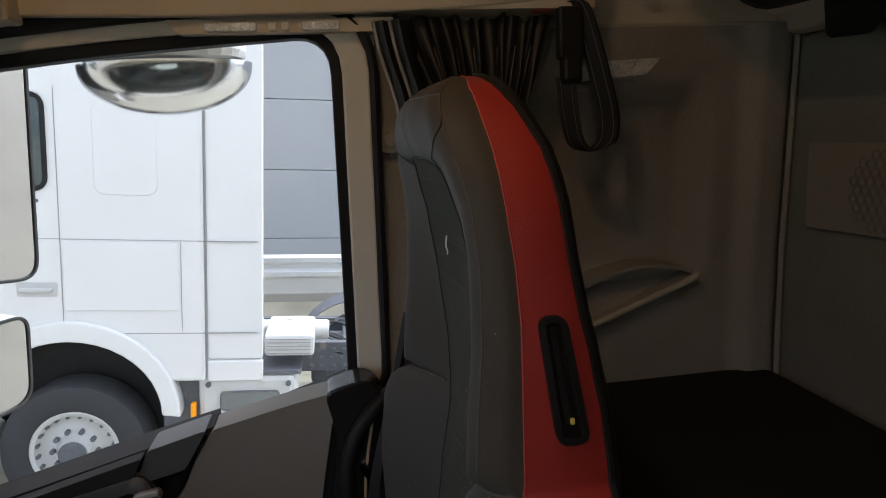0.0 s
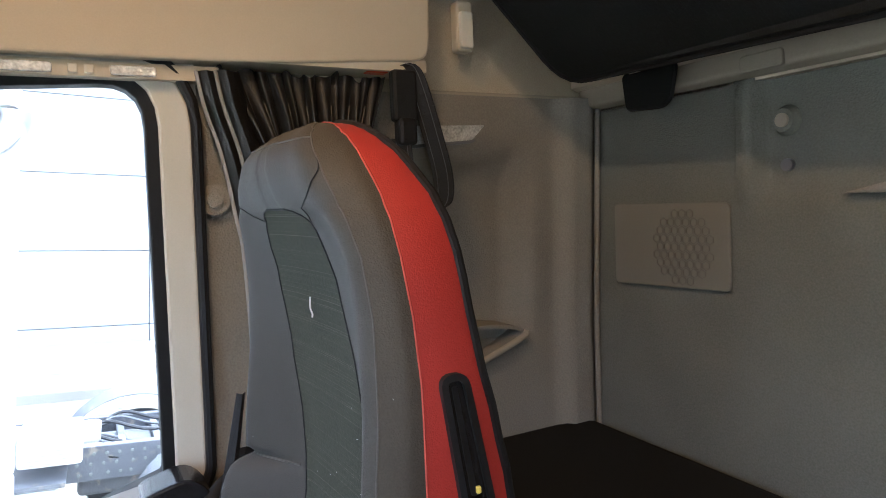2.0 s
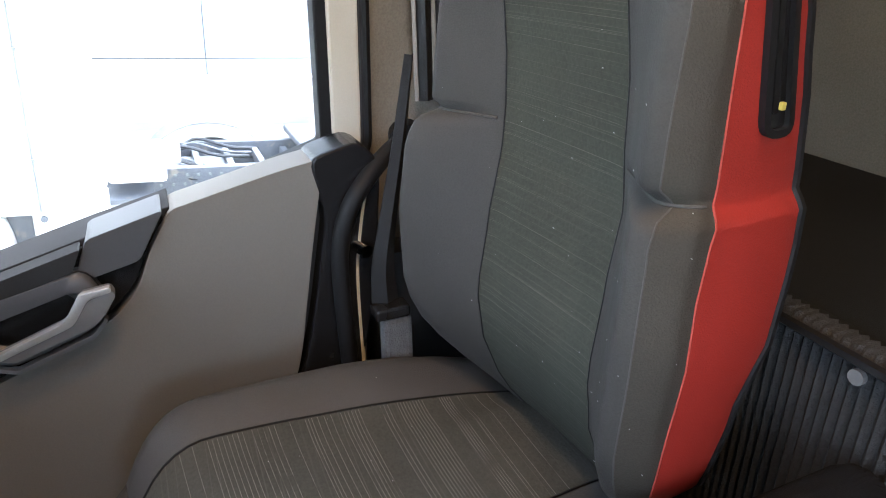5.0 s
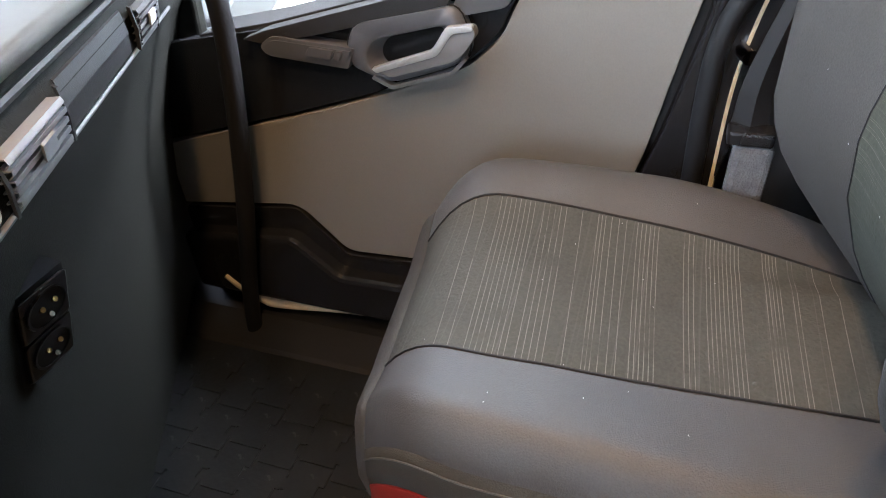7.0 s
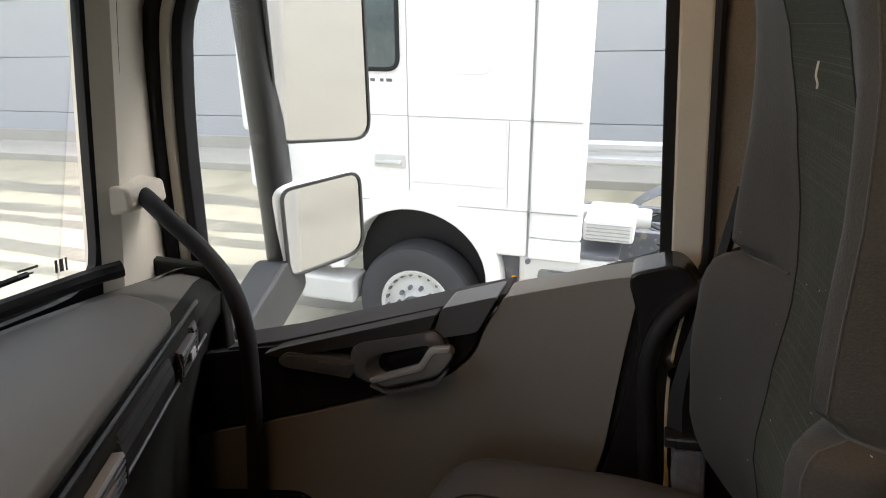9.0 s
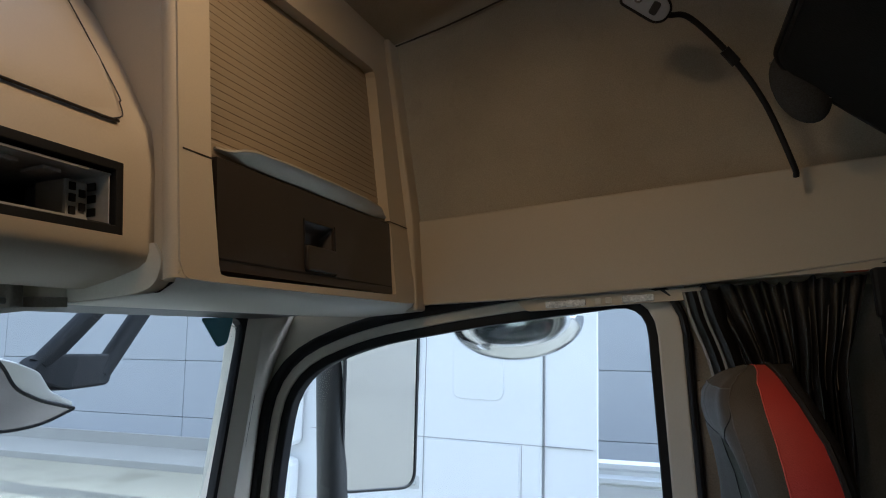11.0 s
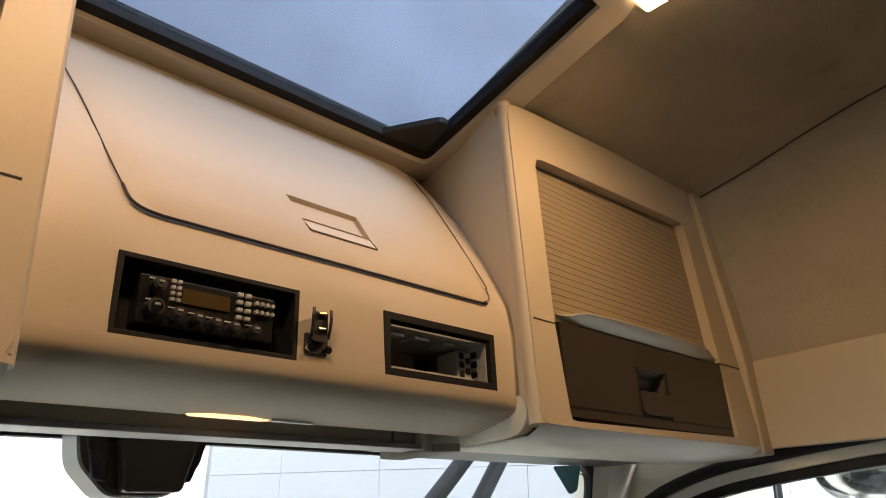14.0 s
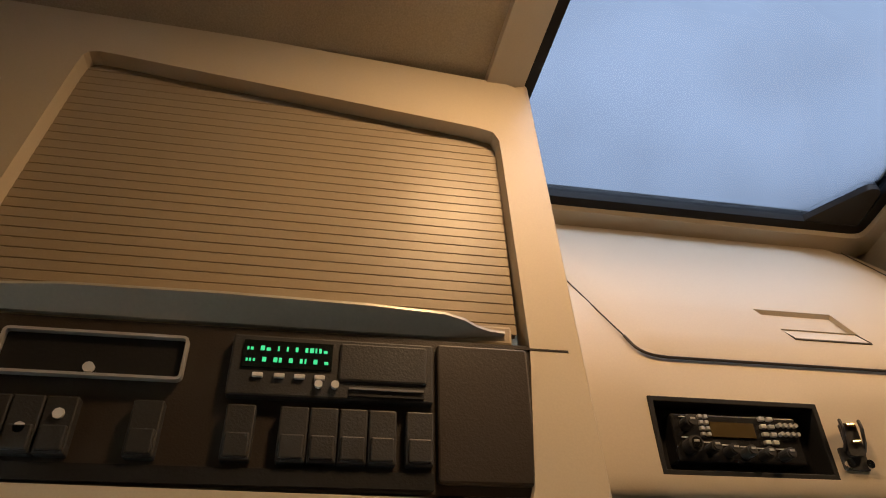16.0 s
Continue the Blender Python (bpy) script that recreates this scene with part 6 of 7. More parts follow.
    turn = [2 * math.pi * i / 24 for i in range(24)]
    for z in (0.876, 0.825):
        sq = rounded(rect(-0.0245, -0.0245, 0.0245, 0.0245), 0.003, 2)
        at = lambda u, v, dd: sp(0.428 + u, z + v, 0.010 + dd)
        k = part("socket", prism(sq, at, -0.006, 0.002, 0.002), PLASTIC, s, "glossy black socket plate")
        part("socket_rim", ring([(math.cos(a) * 0.0205, math.sin(a) * 0.0205) for a in turn], [(math.cos(a) * 0.0185, math.sin(a) * 0.0185) for a in turn], at, 0.0, 0.005), PLASTIC, k)
        part("socket_well", prism([(math.cos(a) * 0.0185, math.sin(a) * 0.0185) for a in turn], at, 0.002, 0.003), BLACK, k)
        for u, v in ((-0.006, 0.002), (0.007, 0.003), (0.002, -0.010)):
            part("contact", disc(at(u, v, 0.004), (0.05, -0.92, 0.38), 0.0024, 0.004, 10), BRASS if v > 0 else CHROME, k)
    # instrument binnacle on the far side and a wiper outside
    part("binnacle", box((-1.05, 0.62, 0.80), (-0.30, 1.0, 1.10), 0.05), DASH, d)


# ---- the passenger seat ----
SX = 0.703


def build_seat():
    st = thing("passenger_seat", "charcoal and red passenger seat with worn striped cloth", "seat", at=(SX, 0.2, 0.27))
    # cushion: height field with a rolled front and soft sides
    def top(x, y):
        u = abs(x - SX) / half(y)
        if x > SX:
            q = max(0, min(1, (u - 0.34) / 0.46))
            crown = (0.032 - 0.008 * max(0, min(1, y / 0.25))) * q * q * (3 - 2 * q)
            edge = -0.052 * max(0, (u - 0.80) / 0.20) ** 2
        else:
            crown = 0.026 * max(0, (u - 0.50) / 0.50) ** 1.1
            edge = -0.05 * max(0, (u - 0.84) / 0.16) ** 2.2
        front = -0.075 * max(0, (y - 0.335) / 0.10) ** 2.4
        dip = -0.012 * math.exp(-((x - SX) / 0.12) ** 2 - ((y - 0.18) / 0.14) ** 2)
        fall = -0.6 * max(0, 0.17 - y) ** 1.7 * max(0, min(1, (x - SX - 0.06) / 0.10))
        return 0.765 + crown + edge + front + dip + fall - 0.06 * max(0, 0.25 - y)
    def half(y):
        return 0.238 - 0.045 * max(0, (y - 0.29) / 0.145) ** 2.5
    ys = [-0.10 + 0.535 * i / 36 for i in range(37)]
    def narrow(a, y):
        # the cloth panel tapers towards the back
        foot = 0.74 if a < 0 else 0.88
        return a if abs(a) > 0.7 else a * (foot + (1 - foot) * max(0, min(1, (y + 0.05) / 0.40)))
    def strip(a, b, n=10):
        out = []
        for y in ys:
            p, q = narrow(a, y), narrow(b, y)
            out.append([(SX + (p + (q - p) * k / n) * half(y), y, top(SX + (p + (q - p) * k / n) * half(y), y)) for k in range(n + 1)])
        return out
    part("cushion_cloth", sheet(strip(-0.545, 0.545, 16), 0.03, (0, 0, -1)), CLOTH, st, "worn striped grey cloth", smooth=60)
    for s in (1, -1):
        part("cushion_side", sheet(strip(s * 0.545, s * 1.0, 10), 0.03, (0, 0, -1)), LEATHER_SEAT, st, "grey leatherette, paler for light from above", smooth=60)
        part("stitching", tube([Vector(p[0]) + Vector((0, 0, 0.0005)) for p in strip(s * 0.548, s * 0.56, 1)], 0.0016, 6), BLACK, st)
        rows = []
        for y in ys:
            x = SX + s * half(y)
            z = top(x, y)
            rows.append([(x, y, z), (x + s * 0.005, y, z - 0.010), (x + s * 0.008, y, z - 0.034), (x + s * 0.004, y, z - 0.055)])
        part("cushion_flank", sheet(rows, 0.02, (-s, 0, 0)), LEATHER_B if s < 0 else LEATHER, st, smooth=60)
        part("stitching", tube([Vector(r[1]) + Vector((s * 0.001, 0, 0)) for r in rows], 0.0011, 6), THREAD, st)
        if s < 0:
            rr = [[Vector(r[3]) + Vector((s * 0.002, 0, 0)), Vector(r[3]) + Vector((s * 0.002, 0, -0.035)), Vector(r[3]) + Vector((-s * 0.02, 0, -0.07))] for r in rows]
            part("red_flank", sheet(rr, 0.02, (-s, 0, 0)), RED, st, "red leatherette border", smooth=60)
    fr, fr2 = [], []
    for k in range(25):
        u = -1 + 2 * k / 24
        x = SX + u * half(ys[-1])
        z = top(x, ys[-1])
        b = 0.01 * (1 - abs(u) ** 3)
        fr.append([(x, ys[-1], z), (x, ys[-1] + 0.012 + b, z - 0.018), (x, ys[-1] + 0.014 + b, z - 0.05), (x, ys[-1] + 0.006, z - 0.085)])
        fr2.append([(x, ys[-1] + 0.004, z - 0.085), (x, ys[-1] + 0.002, z - 0.12), (x, ys[-1] - 0.03, z - 0.145)])
    part("cushion_front", sheet(fr, 0.03, (0, -1, 0)), LEATHER, st, smooth=60)
    part("red_front", sheet(fr2, 0.03, (0, -1, 0)), RED, st, "red leatherette border", smooth=60)
    # pale threads woven across the cloth in uneven groups
    bm = bmesh.new()
    for a, b, n in ((0.372, 0.357, 2), (0.340, 0.300, 8), (0.289, 0.263, 5), (0.2445, 0.2445, 1), (0.226, 0.218, 3), (0.211, 0.1945, 3), (0.182, 0.159, 6), (0.131, 0.121, 3), (0.108, 0.0745, 9), (0.050, 0.036, 5), (0.0243, 0.020, 2), (-0.001, -0.001, 1), (-0.02, -0.02, 1)):
        for i in range(n):
            y = a + (b - a) * i / max(1, n - 1)
            xs = [SX + narrow(-0.535 + 1.07 * k / 20, y) * half(y) for k in range(21)]
            sheet([[(x, y - 0.0004, top(x, y) + 0.0004), (x, y + 0.0004, top(x, y) + 0.0004)] for x in xs], bm=bm)
    part("woven_threads", bm, SEATTHREAD, st, "pale worn threads in the cloth")
    for ob in st.children:
        for v in ob.data.vertices:
            v.co.y += 0.11 * (v.co.x - SX) * max(0, min(1, v.co.y / 0.4))
    part("seat_base", box((SX - 0.20, -0.05, 0.45), (SX + 0.20, 0.42, 0.66), 0.03), BLACK, st)
    part("pedestal", box((SX - 0.16, -0.02, 0.27), (SX + 0.16, 0.34, 0.46), 0.02), BLACK, st)
    # backrest: a ring of control points at each height, cut into cloth, leather, red and back
    BX = 0.690
    def along(table, z):
        for (a, p), (b, q) in zip(table, table[1:]):
            if z <= b:
                t = max(0, (z - a) / (b - a))
                t = t * t * (3 - 2 * t) * 0.5 + t * 0.5
                return p + (q - p) * t
        return table[-1][1]
    half_w = [(0.70, 0.05), (0.74, 0.09), (0.77, 0.135), (0.80, 0.18), (0.84, 0.203), (0.90, 0.216), (1.0, 0.222), (1.12, 0.214), (1.136, 0.203), (1.25, 0.199), (1.36, 0.194), (1.40, 0.188), (1.43, 0.178), (1.455, 0.163), (1.475, 0.146), (1.495, 0.123), (1.508, 0.101), (1.518, 0.078), (1.526, 0.052), (1.531, 0.026), (1.533, 0.008)]
    bolster_y = [(0.70, -0.10), (0.76, -0.045), (0.80, -0.005), (0.84, 0.032), (0.90, 0.054), (1.0, 0.055), (1.10, 0.046), (1.123, 0.038), (1.135, 0.008), (1.149, 0.024), (1.18, 0.022), (1.2, 0.020), (1.28, 0.012), (1.35, 0.010), (1.40, 0.014), (1.44, 0.022), (1.47, 0.028), (1.497, 0.027), (1.510, 0.020), (1.522, 0.006), (1.533, -0.018)]
    insert_y = [(0.70, -0.09), (0.79, -0.035), (0.85, -0.012), (0.92, -0.003), (1.02, -0.015), (1.10, -0.028), (1.20, -0.026), (1.295, -0.016), (1.37, -0.005), (1.43, 0.010), (1.455, 0.028), (1.48, 0.036), (1.50, 0.033), (1.512, 0.025), (1.523, 0.008), (1.533, -0.018)]
    insert_w = [(0.70, 0.10), (0.90, 0.104), (1.20, 0.098), (1.36, 0.091), (1.41, 0.086), (1.428, 0.078), (1.438, 0.066), (1.443, 0.052), (1.446, 0.030), (1.533, 0.014)]
    red_a = [(0.70, -0.130), (0.76, -0.070), (0.80, -0.028), (0.84, 0.0), (0.90, 0.009), (1.05, 0.003), (1.09, -0.004), (1.15, -0.026), (1.30, -0.028), (1.35, -0.025), (1.40, -0.020), (1.45, -0.017), (1.49, -0.015), (1.515, -0.018), (1.533, -0.029)]
    red_b = [(0.70, -0.170), (0.80, -0.085), (0.866, -0.066), (0.94, -0.071), (1.01, -0.091), (1.08, -0.102), (1.15, -0.112), (1.20, -0.107), (1.266, -0.095), (1.317, -0.084), (1.36, -0.077), (1.41, -0.072), (1.45, -0.066), (1.485, -0.056), (1.510, -0.049), (1.533, -0.045)]
    def section(z):
        w, yb, yi, wi, ra, rb = (along(k, z) for k in (half_w, bolster_y, insert_y, insert_w, red_a, red_b))
        wi = min(wi, w * (0.62 if z > 1.0 else 0.8))
        back = rb - 0.02 - 0.02 * min(1, max(0, (1.5 - z) / 0.4))
        return [(0, yi - 0.04 * wi), (wi * 0.5, yi - 0.034 * wi), (wi, yi), (wi + (w - wi) * 0.40, yi + (yb - yi) * 0.52), (wi + (w - wi) * 0.78, yb), (w * 0.985, ra + (yb - ra) * 0.45), (w * 1.0, ra), (w * 1.005, (ra + rb) / 2), (w * 0.98, rb), (w * 0.90, rb - 0.014), (w * 0.6, back), (0, back - 0.01)]
    zs = [0.70 + 0.03 * i for i in range(22)] + [1.355, 1.38, 1.405, 1.425, 1.44, 1.455, 1.47, 1.485, 1.495, 1.503, 1.51, 1.515, 1.519, 1.523, 1.526, 1.5285, 1.5305, 1.532, 1.533]
    zs = sorted(zs + [1.433, 1.4375, 1.4435, 1.446, 1.107, 1.117, 1.126, 1.131, 1.135, 1.141, 1.147])
    N = 5
    def rowpts(z, s):
        turned = s * (0.10 - 0.045 * min(1, max(0, (z - 1.09) / 0.06)))
        return [(BX + s * p.x, p.y + turned * p.x, z) for p in curve([(a, b, 0) for a, b in section(z)], N)]
    cuts = {"i": (0, 2 * N), "b": (2 * N, 6 * N), "r": (6 * N, 8 * N), "k": (8 * N, 11 * N)}
    def patch(zlist, s, key):
        a, b = cuts[key]
        return [rowpts(z, s)[a:b + 1] for z in zlist]
    lowz = [z for z in zs if z <= 1.4461]
    for name, keep, material, label in (("back_cloth", lambda z: z <= 1.4461, CLOTH_BACK, "worn striped cloth back panel"), ("headrest_front", lambda z: 1.4455 <= z <= 1.511, LEATHER, ""), ("headrest_cap", lambda z: z >= 1.5095, LEATHER_B, "browned grey leatherette")):
        bm = bmesh.new()
        for s in (1, -1):
            sheet(patch([z for z in zs if keep(z)], s, "i"), bm=bm)
        bmesh.ops.remove_doubles(bm, verts=bm.verts, dist=0.0004)
        part(name, bm, material, st, label, smooth=60)
    for s in (1, -1):
        mid = int(4.4 * N)
        part("back_bolster", sheet([r[:mid - 2 * N + 1] for r in patch([z for z in zs if z <= 1.511], s, "b")]), LEATHER, st, smooth=60)
        part("bolster_cap", sheet([r[:mid - 2 * N + 1] for r in patch([z for z in zs if z >= 1.5095], s, "b")]), LEATHER_B, st, smooth=60)
        part("stitching", tube(rowpts(1.510, s)[:mid + 1], 0.0010, 6), THREAD, st)
        part("back_bolster_side", sheet([r[mid - 2 * N:] for r in patch(zs, s, "b")]), LEATHER_B if s < 0 else LEATHER, st, "browned grey leatherette" if s < 0 else "", smooth=60)
        part("back_red_side", sheet(patch([z for z in zs if z > (0.97 if s > 0 else 0.78)], s, "r")), RED, st, "red leatherette side", smooth=60)
        if s > 0:
            part("back_lower_side", sheet(patch([z for z in zs if z < 1.01], s, "r")), LEATHER, st, smooth=60)
        part("back_shell", sheet(patch(zs, s, "k")), BLACK, st, smooth=60)
        part("piping", tube([rowpts(z, s)[2 * N] for z in lowz], 0.0012, 6), BLACK, st)
        part("stitching", tube([rowpts(z, s)[6 * N] for z in zs if z > (0.97 if s > 0 else 0.80)], 0.0012, 6), REDTHREAD, st)
        part("stitching", tube([rowpts(z, s)[mid] for z in zs], 0.0009, 6), THREAD, st)
        part("welt", tube([rowpts(z, s)[8 * N] for z in zs], 0.004, 6), BLACK, st)
    # fold between the upper and lower bolster, and the arch over the cloth panel
    for s in (1, -1):
        part("fold", tube([Vector(p) + Vector((0, 0.002, 0)) for p in rowpts(1.135, s)[2 * N + 1:6 * N]], 0.0014, 6), THREAD, st)
    part("piping", tube(list(reversed(rowpts(1.446, -1)[:2 * N + 1])) + rowpts(1.446, 1)[1:2 * N + 1], 0.0014, 6), BLACK, st)
    # seams of the headrest piece, flaring from the arch to the bolsters
    for s in (1, -1):
        seam = []
        for i in range(25):
            q = i / 24
            z = 1.432 + (0.046 if s > 0 else 0.058) * q
            p = rowpts(z, s)
            k = 2 * N + (3.2 if s > 0 else 2.4) * N * math.sin(q * math.pi / 2)
            j = int(k)
            seam.append(Vector(p[j]).lerp(Vector(p[j + 1]), k - j) + Vector((0, 0.0003, 0)))
        part("stitching", tube(curve(seam, 2), 0.0007, 6), BLACK, st)
    front = lambda z: along(insert_y, z)
    # lumbar slot in the red side
    def side(u, v, dd):
        p = [q for q in rowpts(v, -1)[6 * N:8 * N + 1]]
        t = max(0, min(1, (p[0][1] - u) / (p[0][1] - p[-1][1]))) * (len(p) - 1)
        i = min(int(t), len(p) - 2)
        return (p[i][0] + (p[i + 1][0] - p[i][0]) * (t - i) + dd, u, v)
    slot = rounded([(-0.101, 1.182), (-0.068, 1.182), (-0.052, 1.306), (-0.079, 1.306)], 0.014)
    sl = part("slot_bezel", ring(slot, grown(slot, -0.006), side, -0.006, 0.01, 0.0), BLACK, st, "black rim of the recessed slot")
    part("slot_floor", prism(grown(slot, -0.005), side, -0.0015, 0.006), PLASTIC, sl)
    part("slot_groove", prism(rounded([(-0.083, 1.20), (-0.077, 1.20), (-0.064, 1.295), (-0.069, 1.295)], 0.003), side, -0.003, 0.0), BLACK, sl)
    t0 = side(-0.082, 1.206, -0.006)
    part("slot_tag", box((t0[0] - 0.002, t0[1] - 0.002, t0[2] - 0.003), (t0[0] + 0.002, t0[1] + 0.002, t0[2] + 0.003), 0.0008), mat("yellow tag", (0.6, 0.5, 0.1), 0.5), sl)
    # scrap of lint stuck to the cloth
    l = thing("lint_scrap", "scrap of white fluff on the seat back", "lint", at=(0.675, 0.0, 1.33))
    y = front(1.35)
    part("scrap", tube(curve([(0.680, y + 0.002, 1.355), (0.675, y + 0.004, 1.345), (0.672, y + 0.003, 1.339), (0.673, y + 0.003, 1.335)], 5), 0.0009, 6), WHITEPRINT, l)
    rng = random.Random(12)
    bm = bmesh.new()
    for i in range(56):
        if i < 40:
            p = rowpts(rng.uniform(0.85, 1.30), rng.choice((1, -1, -1)))[rng.randrange(1, 6 * N)]
        else:
            x, y = SX + rng.uniform(-0.20, 0.20), rng.uniform(-0.02, 0.40)
            p = (x, y + 0.11 * (x - SX) * max(0, y / 0.4), top(x, y) + 0.0003)
        a, q = rng.uniform(0, 3), rng.uniform(0.0004, 0.0009)
        tube([(p[0] - q * math.cos(a), p[1], p[2] - q * math.sin(a)), (p[0] + q * math.cos(a), p[1] + 0.0008, p[2] + q * math.sin(a))], 0.0003, 4, bm)
    tagged(part("lint_specks", bm, WHITEPRINT), "tiny pale lint specks on the worn seat", "lint", kind="stuff")
    # belt buckle side and hanging belt
    b = thing("seat_belt", "dark seat belt with buckle beside the seat", "seat belt", at=(0.95, 0.08, 0.7))
    bm = bmesh.new()
    line = curve([(0.990, 0.012, 1.18), (0.968, 0.040, 1.06), (0.945, 0.070, 0.95), (0.940, 0.080, 0.89), (0.935, 0.080, 0.835)], 5)
    half_b = [0.006 + 0.015 * i / (len(line) - 1) for i in range(len(line))]
    sheet([[(p.x + 0.012, p.y - h, p.z), (p.x, p.y, p.z), (p.x + 0.012, p.y + h, p.z)] for p, h in zip(line, half_b)], 0.003, (1, 0, 0), bm)
    part("webbing", bm, WEBBING, b)
    part("tongue", box((0.918, 0.052, 0.826), (0.950, 0.104, 0.844), 0.004), PLASTIC, b, "glossy black belt tongue")
    part("sleeve", box((0.920, 0.048, 0.69), (0.946, 0.094, 0.826), 0.008), WOVENGREY, b, "grey woven sleeve")
    k = thing("belt_buckle", "black belt buckle with an orange red button beside the seat", "seat belt", at=(0.42, 0.05, 0.7))
    part("housing", box((0.402, 0.05, 0.775), (0.432, 0.105, 0.848), 0.008), PLASTIC, k)
    part("button", box((0.407, 0.062, 0.845), (0.427, 0.094, 0.852), 0.003), ORANGE, k, "orange red button")
    part("stalk", tube([(0.42, 0.06, 0.78), (0.41, 0.02, 0.66), (0.42, 0.0, 0.58)], 0.012, 8, flat=0.6), BLACK, k)
    h = thing("recliner_cover", "black moulded recliner cover beside the seat", "cover", at=(0.40, -0.08, 0.7))
    part("cover", box((0.375, -0.21, 0.70), (0.436, 0.040, 0.885), 0.028, 3), PLASTIC, h, smooth=50)
    part("lever", tube([(0.37, -0.02, 0.80), (0.36, 0.05, 0.80), (0.36, 0.09, 0.79)], 0.011, 8), BLACK, h)


# ---- floor things ----
def build_floor_things():
    m = thing("floor_mat", "black ribbed rubber floor mat, scuffed and dusty", "floor mat", at=(0.6, 0.6, 0.27))
    part("mat", box((0.05, -0.1, 0.271), (0.92, 1.05, 0.283), 0.004), RUBBERMAT, m)
    tread = None
    for i in range(9):
        for j in range(15):
            x, y = 0.10 + 0.088 * i + (0.022 if j % 2 else 0.0), 0.02 + 0.068 * j
            if x > 0.86:
                continue
            if tread is None:
                w, h, e = 0.041, 0.031, 0.010
                cell = [(-w, -h), (-e, -h), (-e, -h + e), (e, -h + e), (e, -h), (w, -h), (w, h), (e, h), (e, h + e - 0.002), (-e, h + e - 0.002), (-e, h), (-w, h)]
                tread = part("tread_block", prism(cell, lambda u, v, dd: (u, v, dd), 0.0, 0.0035), RUBBERMAT, m)
                tread.matrix_parent_inverse = Matrix.Translation((-0.6, -0.6, -0.27))
                tread.location = (x, y, 0.2825)
            else:
                more = new("tread_block", tread.data)
                more.parent = m
                more.matrix_parent_inverse = Matrix.Translation((-0.6, -0.6, -0.27))
                more.location = (x, y, 0.2825)
    t = thing("engine_tunnel", "dark carpeted engine tunnel between the seats", "tunnel", kind="structure", at=(0, 0.2, 0.27))
    part("cover", box((-0.36, -0.24, 0.27), (0.30, 1.05, 0.50), 0.05, 3), CARPET, t)
    c = thing("console_tray", "black plastic tray beside the seat", "tray", at=(0.3, 0.0, 0.5))
    part("tray", box((0.10, -0.22, 0.50), (0.40, 0.02, 0.66), 0.05, 3), BLACK, c)
    part("rim", tube(curve([(0.40, 0.03, 0.655), (0.30, 0.035, 0.665), (0.14, 0.03, 0.66)], 5), 0.008, 8), GREYTRIM, c)
    n = thing("storage_net", "dark woven storage cover on the bunk front", "cover", at=(0.3, -0.22, 0.6))
    ribs = [(-0.9 + 1.52 * i / 552, 0.0035 * math.sin(i * math.pi / 2)) for i in range(553)]
    part("cover", sheet([[(x, -0.220 + d + (0.0 if z < 0.96 else -0.01), z) for x, d in ribs] for z in (0.50, 0.60, 0.75, 0.90, 0.955, 0.97)], 0.02, (0, -1, 0)), WOVEN, n, smooth=80)
    part("piping", tube([(-0.9, -0.213, 0.965), (0.62, -0.213, 0.965), (0.62, -0.213, 0.505)], 0.006, 6), BLACK, n)
    for x in (-0.5, 0.0, 0.45):
        part("press_stud", disc((x, -0.212, 0.95), (0, 1, 0), 0.008, 0.006, 12), GREYTRIM, n)
    # driver side: door slab and seat
    d2 = thing("door_2", "driver door panel in dark trim", "door", kind="structure", at=(-1.08, 0.55, 0.3))
    part("panel", prism([(0.08, 1.035), (0.10, 0.28), (1.10, 0.28), (1.10, 0.80), (0.86, 0.830), (0.50, 0.912)], lambda u, v, dd: (-1.03 - dd, u, v), 0.0, 0.11, 0.01), DOORTRIM, d2)


def build_outside_skin():
    o = thing("cab_skin", "white outer skin of the cab behind the door", "cab side", kind="structure", at=(1.2, -0.4, 0))
    part("skin", box((1.25, -0.95, -0.35), (1.285, 0.04, 2.45), 0.015), WHITE, o)
    part("skin", box((-1.285, -0.95, -0.35), (-1.25, 0.04, 2.45), 0.015), WHITE, o)


def build_cab_base():
    b = thing("cab_base", "dark chassis under the white cab on its wheels", "truck chassis", kind="structure", at=(0, 0, GZ))
    part("frame", box((-0.85, -3.2, -0.62), (0.85, 1.1, -0.30), 0.03), CHASSIS, b)
    part("floor_pan", box((-1.1, -0.9, -0.30), (1.1, 1.2, 0.165), 0.02), CHASSIS, b)
    part("front_skin", box((-1.2, 1.27, -0.75), (1.2, 1.33, 0.98), 0.03), WHITE, b)
    part("back_skin", box((-1.24, -0.95, -0.2), (1.24, -0.90, 2.35), 0.02), WHITE, b)
    for x in (-1.12, 0.82):
        for y in (0.25, -2.6):
            part("tyre", disc((x + 0.15, y, GZ + 0.50 - (0.14 if y < -1 else -0.06)), (1, 0, 0), 0.52, 0.30, 32), TYRE, b)


